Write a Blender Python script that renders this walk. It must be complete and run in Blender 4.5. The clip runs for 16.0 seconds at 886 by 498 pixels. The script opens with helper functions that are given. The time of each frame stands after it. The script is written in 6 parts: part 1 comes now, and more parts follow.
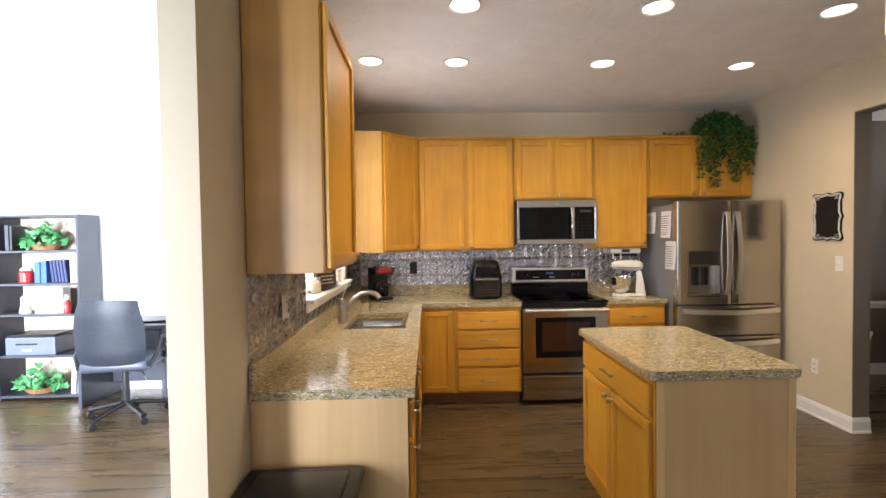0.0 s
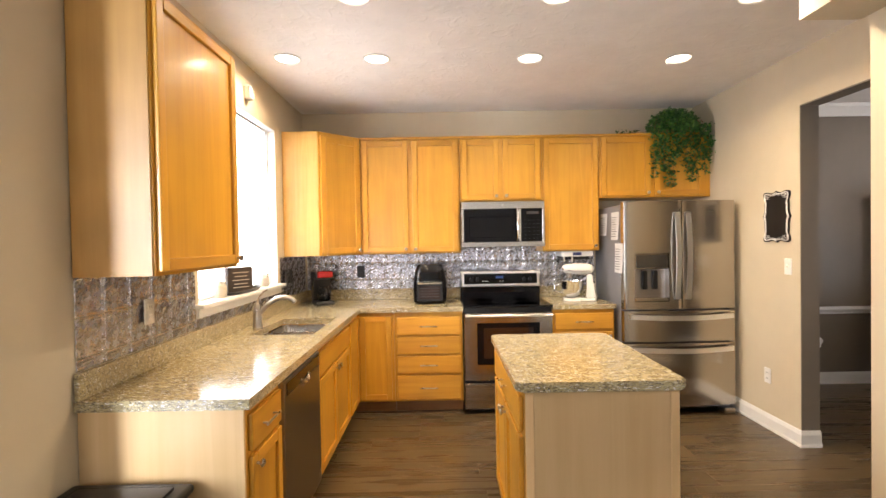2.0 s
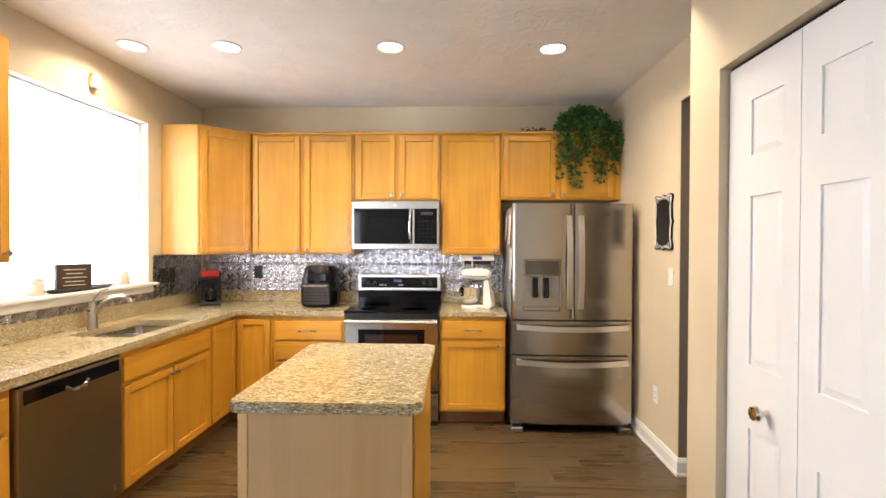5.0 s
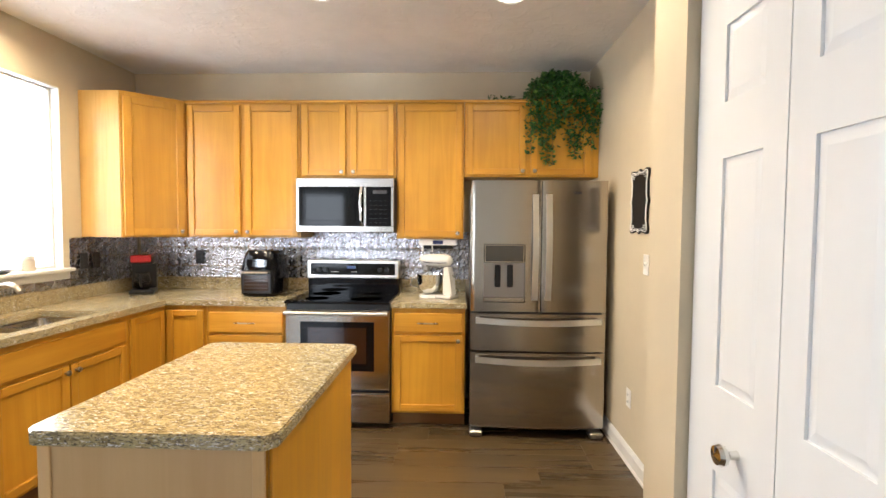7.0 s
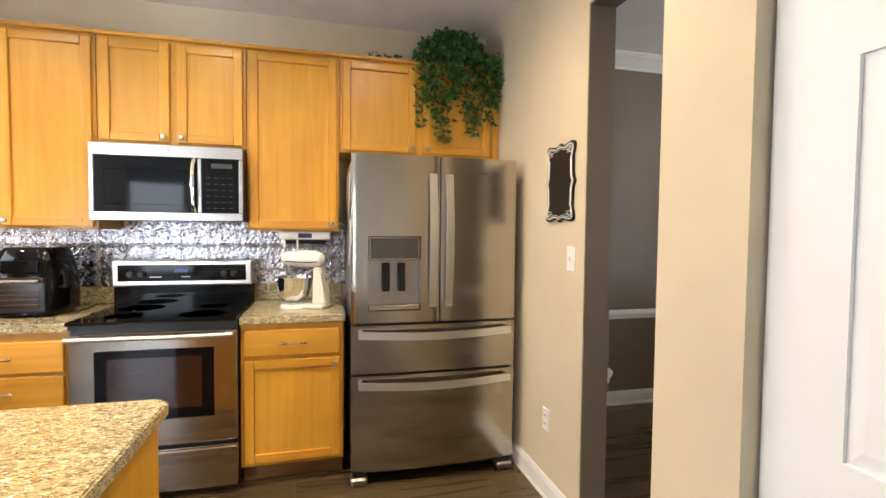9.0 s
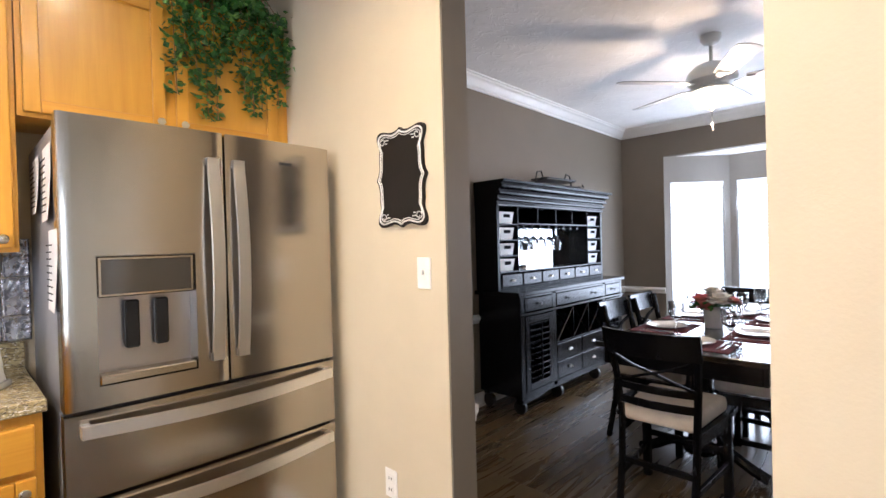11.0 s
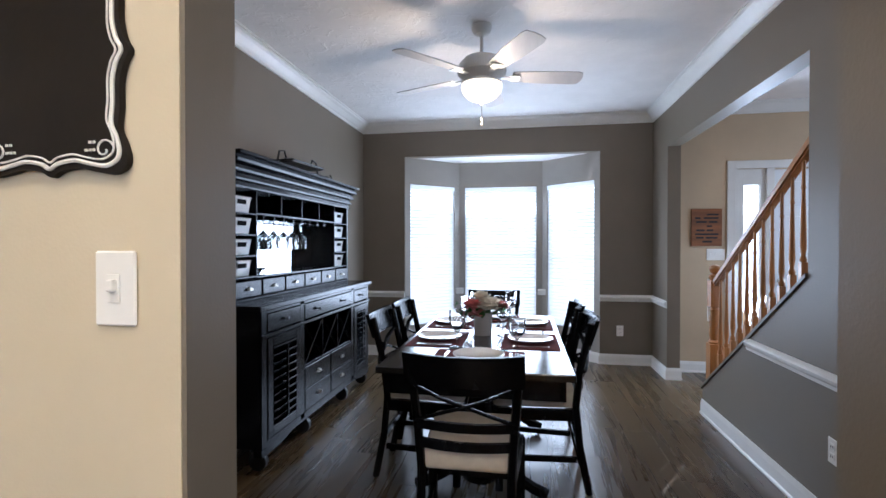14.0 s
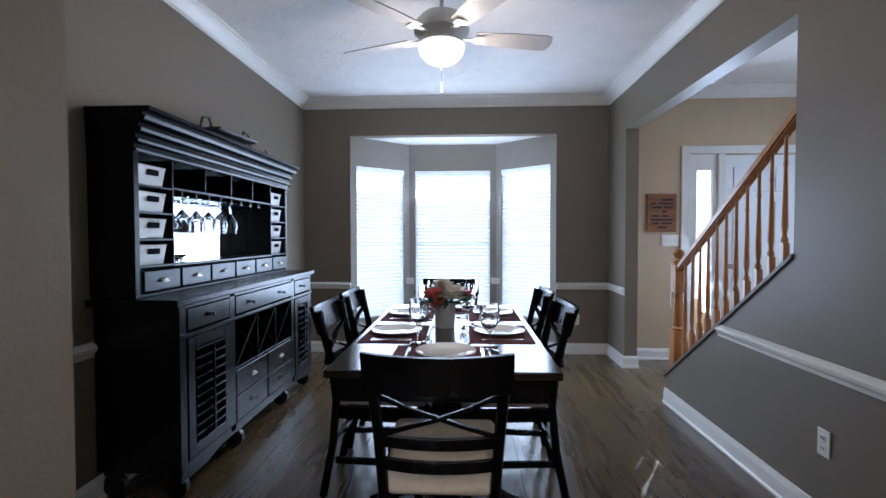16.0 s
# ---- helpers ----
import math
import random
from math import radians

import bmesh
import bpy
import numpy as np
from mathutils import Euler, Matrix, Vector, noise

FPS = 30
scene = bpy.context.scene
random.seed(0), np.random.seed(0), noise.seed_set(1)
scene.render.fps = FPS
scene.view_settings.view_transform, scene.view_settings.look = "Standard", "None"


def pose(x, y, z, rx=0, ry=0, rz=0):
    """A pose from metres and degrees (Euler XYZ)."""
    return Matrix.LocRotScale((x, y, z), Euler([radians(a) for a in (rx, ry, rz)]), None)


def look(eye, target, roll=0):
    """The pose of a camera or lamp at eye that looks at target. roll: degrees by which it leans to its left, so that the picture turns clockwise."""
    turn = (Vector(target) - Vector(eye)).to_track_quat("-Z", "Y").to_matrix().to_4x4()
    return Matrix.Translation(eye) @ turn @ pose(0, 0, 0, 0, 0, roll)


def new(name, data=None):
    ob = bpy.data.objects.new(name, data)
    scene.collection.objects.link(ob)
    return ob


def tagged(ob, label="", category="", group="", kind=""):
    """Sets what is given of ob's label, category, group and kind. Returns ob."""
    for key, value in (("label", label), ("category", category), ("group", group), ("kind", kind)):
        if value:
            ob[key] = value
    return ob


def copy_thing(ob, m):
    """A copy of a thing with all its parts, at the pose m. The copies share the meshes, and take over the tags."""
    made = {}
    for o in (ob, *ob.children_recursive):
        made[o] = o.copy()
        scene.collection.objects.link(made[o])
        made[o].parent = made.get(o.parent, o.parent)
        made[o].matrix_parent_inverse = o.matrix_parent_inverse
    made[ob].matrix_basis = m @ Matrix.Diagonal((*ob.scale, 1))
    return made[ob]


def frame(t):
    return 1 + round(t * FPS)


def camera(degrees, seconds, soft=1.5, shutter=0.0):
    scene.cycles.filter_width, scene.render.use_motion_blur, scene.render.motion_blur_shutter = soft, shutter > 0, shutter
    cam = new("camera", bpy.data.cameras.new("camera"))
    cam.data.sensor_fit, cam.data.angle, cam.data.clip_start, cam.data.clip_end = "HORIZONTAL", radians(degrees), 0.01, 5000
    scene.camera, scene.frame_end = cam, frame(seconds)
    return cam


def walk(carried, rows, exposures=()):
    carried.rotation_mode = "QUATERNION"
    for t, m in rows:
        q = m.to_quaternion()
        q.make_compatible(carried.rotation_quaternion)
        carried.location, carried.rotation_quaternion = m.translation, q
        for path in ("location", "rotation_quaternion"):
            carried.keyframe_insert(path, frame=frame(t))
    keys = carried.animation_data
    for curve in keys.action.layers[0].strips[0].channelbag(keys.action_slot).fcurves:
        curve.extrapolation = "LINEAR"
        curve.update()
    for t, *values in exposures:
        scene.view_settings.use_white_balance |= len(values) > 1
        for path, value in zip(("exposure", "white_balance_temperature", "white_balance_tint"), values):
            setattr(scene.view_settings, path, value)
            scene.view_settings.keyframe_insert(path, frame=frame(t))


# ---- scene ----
cam = camera(86.5, 16.0)
PATH = [
    (0, (0.701, -0.031, 1.5), (0.764, 1.967, 1.447), -0.8),
    (0.5, (0.822, -0.013, 1.48), (0.887, 1.986, 1.44), -1.1),
    (1, (0.986, -0.003, 1.481), (1.03, 1.996, 1.443), -1.1),
    (1.5, (1.163, 0.033, 1.483), (1.186, 2.033, 1.443), -1.1),
    (2, (1.348, 0.084, 1.475), (1.353, 2.083, 1.442), -1.0),
    (2.5, (1.56, 0.123, 1.471), (1.544, 2.123, 1.439), -0.9),
    (3, (1.79, 0.149, 1.464), (1.747, 2.149, 1.436), -0.8),
    (3.5, (1.998, 0.178, 1.464), (1.937, 2.177, 1.441), -0.4),
    (4, (2.183, 0.217, 1.459), (2.095, 2.215, 1.435), 0.3),
    (4.2, (2.23, 0.242, 1.468), (2.145, 2.24, 1.436), 0.3),
    (6.3, (2.74, 0.495, 1.449), (2.704, 2.494, 1.444), 0.0),
    (6.5, (2.767, 0.547, 1.448), (2.669, 2.543, 1.374), 0.5),
    (7, (2.774, 0.752, 1.45), (2.702, 2.749, 1.361), 0.4),
    (7.5, (2.803, 1.002, 1.432), (2.765, 2.999, 1.336), 0.4),
    (8, (2.775, 1.234, 1.397), (2.858, 3.231, 1.312), 0.7),
    (8.5, (2.738, 1.384, 1.389), (2.990, 3.368, 1.309), 0.8),
    (8.7, (2.728, 1.412, 1.385), (3.070, 3.383, 1.304), 0.7),
    (10.8, (2.629, 2.14, 1.357), (4.0, 3.596, 1.334), -1.1),
    (11, (2.635, 2.206, 1.352), (4.078, 3.591, 1.334), -1.5),
    (11.5, (2.711, 2.306, 1.347), (4.299, 3.52, 1.317), -1.8),
    (12, (2.790, 2.435, 1.341), (4.504, 3.466, 1.308), -1.8),
    (12.5, (2.862, 2.567, 1.339), (4.678, 3.404, 1.306), -1.1),
    (13, (2.964, 2.682, 1.333), (4.857, 3.326, 1.308), -0.8),
    (13.5, (3.078, 2.756, 1.327), (5.021, 3.225, 1.304), -0.3),
    (14, (3.196, 2.829, 1.318), (5.167, 3.166, 1.298), 0.0),
    (14.5, (3.297, 2.877, 1.317), (5.282, 3.112, 1.292), 0.3),
    (15, (3.379, 2.921, 1.302), (5.371, 3.090, 1.268), 0.4),
    (15.5, (3.457, 2.948, 1.279), (5.452, 3.081, 1.235), 0.3),
    (16, (3.533, 2.962, 1.259), (5.530, 3.058, 1.205), -0.1),
]
EXPO = [(0, -.68, 6150, 15), (2, .0, 6400, 16), (4, .03, 6350, 16), (6.5, -.06, 6050, 11), (8.7, -.08, 6150, 12), (11, .20, 5650, 15), (12.5, -.06, 5450, 13), (14, -.38, 5300, 12), (16, -.50, 5150, 11)]
walk(cam, [(t, look(eye, target, roll)) for t, eye, target, roll in PATH], EXPO)

# ---- light of the place ----

W = bpy.data.worlds.new("sky")
scene.world = W
W.use_nodes = True
_wn = W.node_tree
_sky = _wn.nodes.new("ShaderNodeTexSky")
_sky.sky_type = "NISHITA"
_sky.sun_disc = False
_sky.sun_elevation, _sky.sun_rotation = radians(30), radians(121)
_bg = _wn.nodes["Background"]
_bg.inputs["Strength"].default_value = 0.15
_wn.links.new(_sky.outputs[0], _bg.inputs[0])


def lamp(name, kind, m, energy, color=(1, 1, 1), **more):
    d = bpy.data.lights.new(name, kind)
    d.energy, d.color = energy, color
    if "size" in more:
        d.shape, d.size, d.size_y = "RECTANGLE", more["size"], more.get("size_y", more["size"])
    if "disk" in more:
        d.shape, d.size = "DISK", more["disk"]
    if "radius" in more:
        d.shadow_soft_size = more["radius"]
    if "angle" in more:
        d.angle = radians(more["angle"])
    if "spread" in more:
        d.spread = radians(more["spread"])
    ob = new(name, d)
    ob.matrix_world = m
    return ob


lamp("sun", "SUN", look((21.5, -13, 14.5), (0, 0, 0)), 4.0, (1, .95, .86), angle=0.6)
DAY = (.86, .93, 1.0)
lamp("kitchen_window_sky", "AREA", look((-0.13, 3.31, 1.78), (2, 3.31, 1.8)), 20, DAY, size=1.2, size_y=1.15)
lamp("patio_window_sky", "AREA", look((-.3, -2.74, 1.35), (1.5, 2, 1.6)), 40, DAY, size=.85, size_y=1.7)
lamp("living_window_sky", "AREA", look((-4.72, 2.6, 1.5), (0, 2.6, 1.2)), 290, DAY, size=3.6, size_y=2.0)
lamp("living_window_sky", "AREA", look((-2.7, -2.74, 1.5), (-2.85, 3, .9)), 620, DAY, size=2.0, size_y=2.0, spread=75)
lamp("bay_sky", "AREA", look((9.08, 3.115, 1.35), (5, 3.1, 2.3)), 46, DAY, size=1.0, size_y=1.6)
lamp("bay_sky", "AREA", look((8.82, 3.86, 1.35), (7.2, 2.3, 1.9)), 17, DAY, size=.6, size_y=1.6)
lamp("bay_sky", "AREA", look((8.82, 2.35, 1.35), (7.2, 3.9, 1.9)), 17, DAY, size=.6, size_y=1.6)
lamp("hall_door_sky", "AREA", look((8.3, .5, 1.25), (6, 1.4, .6)), 34, DAY, size=.22, size_y=1.6)
# added fill that brightens the hall from out of view, no known window
lamp("hall_fill_unseen", "AREA", look((7.0, -.84, 1.5), (7.3, 2, 1.2)), 26, DAY, size=1.3, size_y=1.5)
SPOTS = [(.315, 3.32), (.92, 3.35), (1.985, 3.38), (3.045, 3.43), (.915, 2.52), (1.975, 2.54), (3.02, 2.57)]
for _x, _y in SPOTS:
    lamp("downlight_bulb", "AREA", look((_x, _y, 2.722), (_x, _y, 0)), 13.5, (1, .80, .52), disk=.12, spread=150)
lamp("fan_bulb", "POINT", pose(6.27, 3.10, 2.13), 25, (1, .74, .48), radius=.06)


# ---- materials ----
def mat(name, color, rough=.5, metal=0., vary=.08, scale=6., bump=0., bscale=80., stretch=(1, 1, 1), color2=None, ramp=(.35, .65), detail=4., randomly=.0, coat=0., spec=.5, rvary=.08, emit=None, wave=False):
    m = bpy.data.materials.new(name)
    m.use_nodes = True
    nt = m.node_tree
    b = nt.nodes["Principled BSDF"]
    b.inputs["Roughness"].default_value = rough
    b.inputs["Metallic"].default_value = metal
    b.inputs["Specular IOR Level"].default_value = spec
    b.inputs["Coat Weight"].default_value = coat
    b.inputs["Coat Roughness"].default_value = .12
    tc = nt.nodes.new("ShaderNodeTexCoord")
    mp = nt.nodes.new("ShaderNodeMapping")
    mp.inputs["Scale"].default_value = stretch
    nt.links.new(tc.outputs["Object"], mp.inputs["Vector"])
    vec = mp.outputs["Vector"]
    oi = nt.nodes.new("ShaderNodeObjectInfo")
    if randomly:
        add = nt.nodes.new("ShaderNodeVectorMath")
        add.operation = "ADD"
        mul = nt.nodes.new("ShaderNodeMath")
        mul.operation = "MULTIPLY"
        mul.inputs[1].default_value = 37.0
        nt.links.new(oi.outputs["Random"], mul.inputs[0])
        nt.links.new(vec, add.inputs[0])
        nt.links.new(mul.outputs[0], add.inputs[1])
        vec = add.outputs[0]
    n1 = nt.nodes.new("ShaderNodeTexNoise")
    n1.inputs["Scale"].default_value, n1.inputs["Detail"].default_value = scale, detail
    n1.inputs["Roughness"].default_value = .6
    if wave:
        n1.inputs["Distortion"].default_value = .9
    nt.links.new(vec, n1.inputs["Vector"])
    n2 = nt.nodes.new("ShaderNodeTexNoise")
    n2.inputs["Scale"].default_value, n2.inputs["Detail"].default_value = scale * .13, 2.
    nt.links.new(tc.outputs["Object"], n2.inputs["Vector"])
    cr = nt.nodes.new("ShaderNodeValToRGB")
    c2 = color2 or tuple(c * (1 - vary * 2) for c in color)
    cr.color_ramp.elements[0].position, cr.color_ramp.elements[1].position = ramp
    cr.color_ramp.elements[0].color = (*c2, 1)
    cr.color_ramp.elements[1].color = (*color, 1)
    nt.links.new(n1.outputs["Fac"], cr.inputs["Fac"])
    mx = nt.nodes.new("ShaderNodeMix")
    mx.data_type, mx.blend_type = "RGBA", "MULTIPLY"
    mr = nt.nodes.new("ShaderNodeMapRange")
    mr.inputs["From Min"].default_value, mr.inputs["From Max"].default_value = .3, .7
    mr.inputs["To Min"].default_value, mr.inputs["To Max"].default_value = 1 - vary * 1.3, 1 + vary * .6
    nt.links.new(n2.outputs["Fac"], mr.inputs["Value"])
    mx.inputs["Factor"].default_value = 1
    nt.links.new(cr.outputs["Color"], mx.inputs[6])
    nt.links.new(mr.outputs[0], mx.inputs[7])
    col = mx.outputs[2]
    if randomly:
        m2 = nt.nodes.new("ShaderNodeMix")
        m2.data_type, m2.blend_type = "RGBA", "MULTIPLY"
        m2.inputs["Factor"].default_value = 1
        r2 = nt.nodes.new("ShaderNodeMapRange")
        r2.inputs["To Min"].default_value, r2.inputs["To Max"].default_value = 1 - randomly, 1 + randomly * .5
        nt.links.new(oi.outputs["Random"], r2.inputs["Value"])
        nt.links.new(col, m2.inputs[6])
        nt.links.new(r2.outputs[0], m2.inputs[7])
        col = m2.outputs[2]
    nt.links.new(col, b.inputs["Base Color"])
    rr = nt.nodes.new("ShaderNodeMapRange")
    rr.inputs["To Min"].default_value, rr.inputs["To Max"].default_value = max(.02, rough - rvary), min(1, rough + rvary)
    nt.links.new(n1.outputs["Fac"], rr.inputs["Value"])
    nt.links.new(rr.outputs[0], b.inputs["Roughness"])
    if bump:
        n3 = nt.nodes.new("ShaderNodeTexNoise")
        n3.inputs["Scale"].default_value, n3.inputs["Detail"].default_value = bscale, 3.
        nt.links.new(vec, n3.inputs["Vector"])
        bp = nt.nodes.new("ShaderNodeBump")
        bp.inputs["Strength"].default_value, bp.inputs["Distance"].default_value = bump, .004
        nt.links.new(n3.outputs["Fac"], bp.inputs["Height"])
        nt.links.new(bp.outputs[0], b.inputs["Normal"])
    if emit:
        b.inputs["Emission Color"].default_value = (*emit[0], 1)
        b.inputs["Emission Strength"].default_value = emit[1]
    return m


def oak(name, color, dark, axis="z", coat=.18, scale=26):
    s = {"z": (1, 1, .05), "x": (.05, 1, 1), "y": (1, .05, 1)}[axis]
    return mat(name, color, .34, 0, .10, scale, .12, 150, s, dark, (.30, .62), 7, .14, coat, wave=True)


OAK = oak("honey_oak", (.66, .335, .032), (.565, .266, .023), scale=19)
OAKH = oak("honey_oak_across", (.65, .325, .032), (.53, .236, .021), "x", scale=19)
OAKP = oak("pale_oak_panel", (.77, .52, .255), (.69, .445, .20), coat=.1, scale=10)
OAKM = oak("light_oak_side", (.69, .43, .13), (.62, .36, .09), coat=.15)
OAKS = oak("stair_oak", (.52, .25, .085), (.36, .16, .045))
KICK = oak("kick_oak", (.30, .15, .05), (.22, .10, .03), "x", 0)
WALL = mat("beige_paint", (.635, .545, .392), .62, 0, .03, 3, .10, 160)
TAUPE = mat("taupe_paint", (.19, .159, .119), .5, 0, .04, 3, .10, 160)
TAUPEL = mat("dark_taupe_paint", (.165, .139, .105), .5, 0, .04, 3, .10, 160)
BAYP = mat("grey_paint", (.34, .315, .28), .55, 0, .04, 3, .10, 160)
LIVW = mat("white_wall_paint", (.80, .80, .78), .6, 0, .02, 3, .1, 160)
TRIM = mat("white_trim_paint", (.80, .79, .76), .32, 0, .03, 5)
DOORW = mat("white_door_paint", (.82, .84, .86), .35, 0, .02, 4, .08, 60, (1, 1, .15))
STEEL = mat("brushed_steel", (.47, .425, .365), .165, 1, .008, 3, 0, 300, (1, 1, 1), None, (.3, .7), 3, rvary=.004)
STEELV = mat("brushed_steel_dark", (.34, .32, .29), .30, 1, .008, 3, 0, 300, (1, 1, 1), None, (.3, .7), 3, rvary=.004)
HANDLE = mat("pale_satin_steel", (.80, .78, .75), .34, 1, .01, 3, rvary=.005)
STEELB = mat("bright_brushed_steel", (.58, .56, .53), .27, 1, .01, 3, rvary=.005)
TAPM = mat("brushed_nickel_tap", (.46, .41, .35), .30, 1, .03, 12)
NICHE = mat("satin_steel_niche", (.42, .40, .39), .32, 1, .02, 3)
CHROME = mat("chrome", (.78, .77, .75), .12, 1, .03, 12)
NICKEL = mat("satin_nickel", (.50, .46, .40), .28, 1, .04, 30)
FRSIDE = mat("grey_fridge_side", (.26, .26, .27), .45, .2, .03, 20, .1, 300)
BLACKG = mat("black_glass", (.004, .004, .005), .06, 0, .1, 8, spec=.24, rvary=.02)
BLACKP = mat("black_plastic", (.010, .010, .011), .34, 0, .1, 14, spec=.35)
DARKG = mat("dark_grey_plastic", (.032, .032, .035), .4, 0, .1, 14)
WHITEP = mat("white_plastic", (.82, .80, .76), .35, 0, .02, 14)
CREAM = mat("cream_enamel", (.70, .67, .60), .14, 0, .02, 5, coat=.6)
PAPER = mat("paper", (.82, .82, .80), .8, 0, .03, 9)
# dull black that paints the shade inside the bins' handle slots
SLOT_SHADE = mat("slot_shade_black", (.006, .006, .007), .9, spec=.08)
INK = mat("ink", (.025, .022, .022), .8)
RED = mat("red_plastic", (.45, .02, .02), .25, 0, .1, 8, coat=.4)
BLACKW = mat("black_painted_wood", (.003, .003, .004), .26, 0, .2, 18, .08, 90, (1, 1, .2), coat=.0, spec=.16, rvary=.05)
HUTCH = mat("blue_black_wood", (.0045, .0052, .0085), .22, 0, .25, 18, .10, 90, (1, .2, 1), coat=.03, spec=.20)
TABLE = mat("black_table_lacquer", (.010, .0095, .010), .13, 0, .2, 14, .05, 90, (.15, 1, 1), coat=.5)
CUSHION = mat("beige_cushion", (.58, .50, .40), .85, 0, .06, 14, .4, 240)
MAROON = mat("maroon_weave", (.16, .018, .022), .8, 0, .25, 90, .6, 300)
CHINA = mat("white_china", (.84, .82, .78), .12, 0, .02, 5, coat=.6)
CLOTH = mat("white_cloth", (.70, .70, .72), .8, 0, .05, 20, .3, 200)
SILVER = mat("cutlery", (.7, .7, .7), .15, 1, .02, 5)
VASE = mat("grey_vase", (.42, .41, .41), .35, 0, .04, 12)
PINK = mat("coral_petals", (.80, .24, .22), .6, 0, .2, 20, .2, 60)
IVORY = mat("ivory_petals", (.88, .82, .72), .6, 0, .12, 20, .2, 60)
LEAF = mat("leaf_green", (.045, .16, .025), .45, 0, .25, 25, .2, 60, color2=(.02, .085, .015))
LEAF2 = mat("leaf_light_green", (.20, .38, .07), .45, 0, .25, 25, .2, 60, color2=(.05, .15, .03))
LEAFD = mat("leaf_bright_green", (.10, .36, .12), .45, 0, .2, 25, .2, 60)
WICKER = mat("wicker", (.34, .17, .07), .7, 0, .2, 60, .7, 120)
BOARD = mat("chalkboard", (.014, .010, .008), .6, 0, .2, 7, .1, 60, spec=.25)
SIGNW = mat("brown_sign_wood", (.27, .10, .03), .6, 0, .2, 20, .3, 60, (.1, 1, 1))
SHELFB = mat("black_shelf_laminate", (.045, .05, .065), .4, 0, .1, 14)
LEATHER = mat("dark_grey_leather", (.055, .065, .085), .38, 0, .1, 40, .3, 160)
BLUE = mat("blue_cover", (.05, .14, .5), .5, 0, .2, 9)
NAVY = mat("navy_cover", (.02, .03, .13), .5, 0, .2, 9)
FANW = mat("white_fan_enamel", (.72, .71, .68), .3, 0, .02, 8)
BLADE = mat("pale_fan_blade", (.50, .48, .47), .45, 0, .06, 20, .1, 60, (.2, 1, 1))
BULB = mat("lamp_glass", (.9, .8, .6), .5, emit=((1, .84, .62), 9))
BOWL = mat("frosted_bowl", (.9, .85, .75), .5, emit=((1, .84, .62), 3.2))
DAYL = mat("bright_outdoors", (.8, .8, .8), .9, emit=((.93, .97, 1), 4.0))
# white blind, with the daylight coming through it put in as emission
BLIND_LIT = mat("daylit_white_blind", (.85, .86, .88), .5, 0, .02, 5, emit=((.86, .93, 1), .55))
CLOCK = mat("display_blue", (.02, .04, .1), .3, emit=((.1, .3, 1), .12))
SOAP = mat("candle_wax", (.72, .62, .48), .6)
PRINT = mat("printer_grey", (.12, .14, .19), .4)


for _m in (STEEL, STEELV):
    _b = _m.node_tree.nodes["Principled BSDF"]
    _t = _m.node_tree.nodes.new("ShaderNodeTangent")
    _t.direction_type, _t.axis = "RADIAL", "Z"
    _b.inputs["Anisotropic"].default_value = .75
    _m.node_tree.links.new(_t.outputs[0], _b.inputs["Tangent"])


def glass(name, tint=(1, 1, 1), rough=0.0):
    m = bpy.data.materials.new(name)
    m.use_nodes = True
    b = m.node_tree.nodes["Principled BSDF"]
    b.inputs["Base Color"].default_value = (*tint, 1)
    b.inputs["Transmission Weight"].default_value = 1
    b.inputs["Roughness"].default_value = rough
    b.inputs["IOR"].default_value = 1.45
    return m


GLASS = glass("clear_glass")
MIRROR = mat("mirror_glass", (.85, .87, .88), .03, 1, .0, 3, rvary=.01)


def granite():
    m = mat("granite", (.51, .415, .215), .15, 0, .12, 30, detail=6, coat=.15, rvary=.04)
    nt = m.node_tree
    b = nt.nodes["Principled BSDF"]
    tc = [n for n in nt.nodes if n.type == "TEX_COORD"][0]
    base = b.inputs["Base Color"].links[0].from_socket
    mp = nt.nodes.new("ShaderNodeMapping")
    mp.inputs["Rotation"].default_value = (0, 0, radians(18))
    mp.inputs["Scale"].default_value = (.9, 2.2, 2.6)
    nt.links.new(tc.outputs["Object"], mp.inputs[0])
    for sc, lo, hi, colour in ((18, .60, .70, (.64, .58, .42)), (24, .535, .59, (.28, .215, .105)), (64, .55, .60, (.17, .135, .08)), (100, .57, .62, (.07, .062, .05)), (50, .62, .67, (.80, .79, .76)), (84, .60, .64, (.78, .72, .60))):
        n = nt.nodes.new("ShaderNodeTexNoise")
        n.inputs["Scale"].default_value, n.inputs["Detail"].default_value, n.inputs["Roughness"].default_value = sc, 3, .6
        n.inputs["Distortion"].default_value = .6
        nt.links.new(mp.outputs[0], n.inputs["Vector"])
        r = nt.nodes.new("ShaderNodeMapRange")
        r.inputs["From Min"].default_value, r.inputs["From Max"].default_value = lo, hi
        nt.links.new(n.outputs["Fac"], r.inputs["Value"])
        x = nt.nodes.new("ShaderNodeMix")
        x.data_type = "RGBA"
        x.inputs[7].default_value = (*colour, 1)
        nt.links.new(r.outputs[0], x.inputs["Factor"])
        nt.links.new(base, x.inputs[6])
        base = x.outputs[2]
    nt.links.new(base, b.inputs["Base Color"])
    return m


GRANITE = granite()
PLANK = mat("grey_brown_plank", (.118, .077, .035), .28, 0, .10, 12, .08, 120, (.06, 1, 1), (.056, .038, .020), (.25, .72), 8, .16, .12, wave=True)
CEIL = mat("textured_ceiling_paint", (.86, .83, .80), .75, 0, .03, 5)


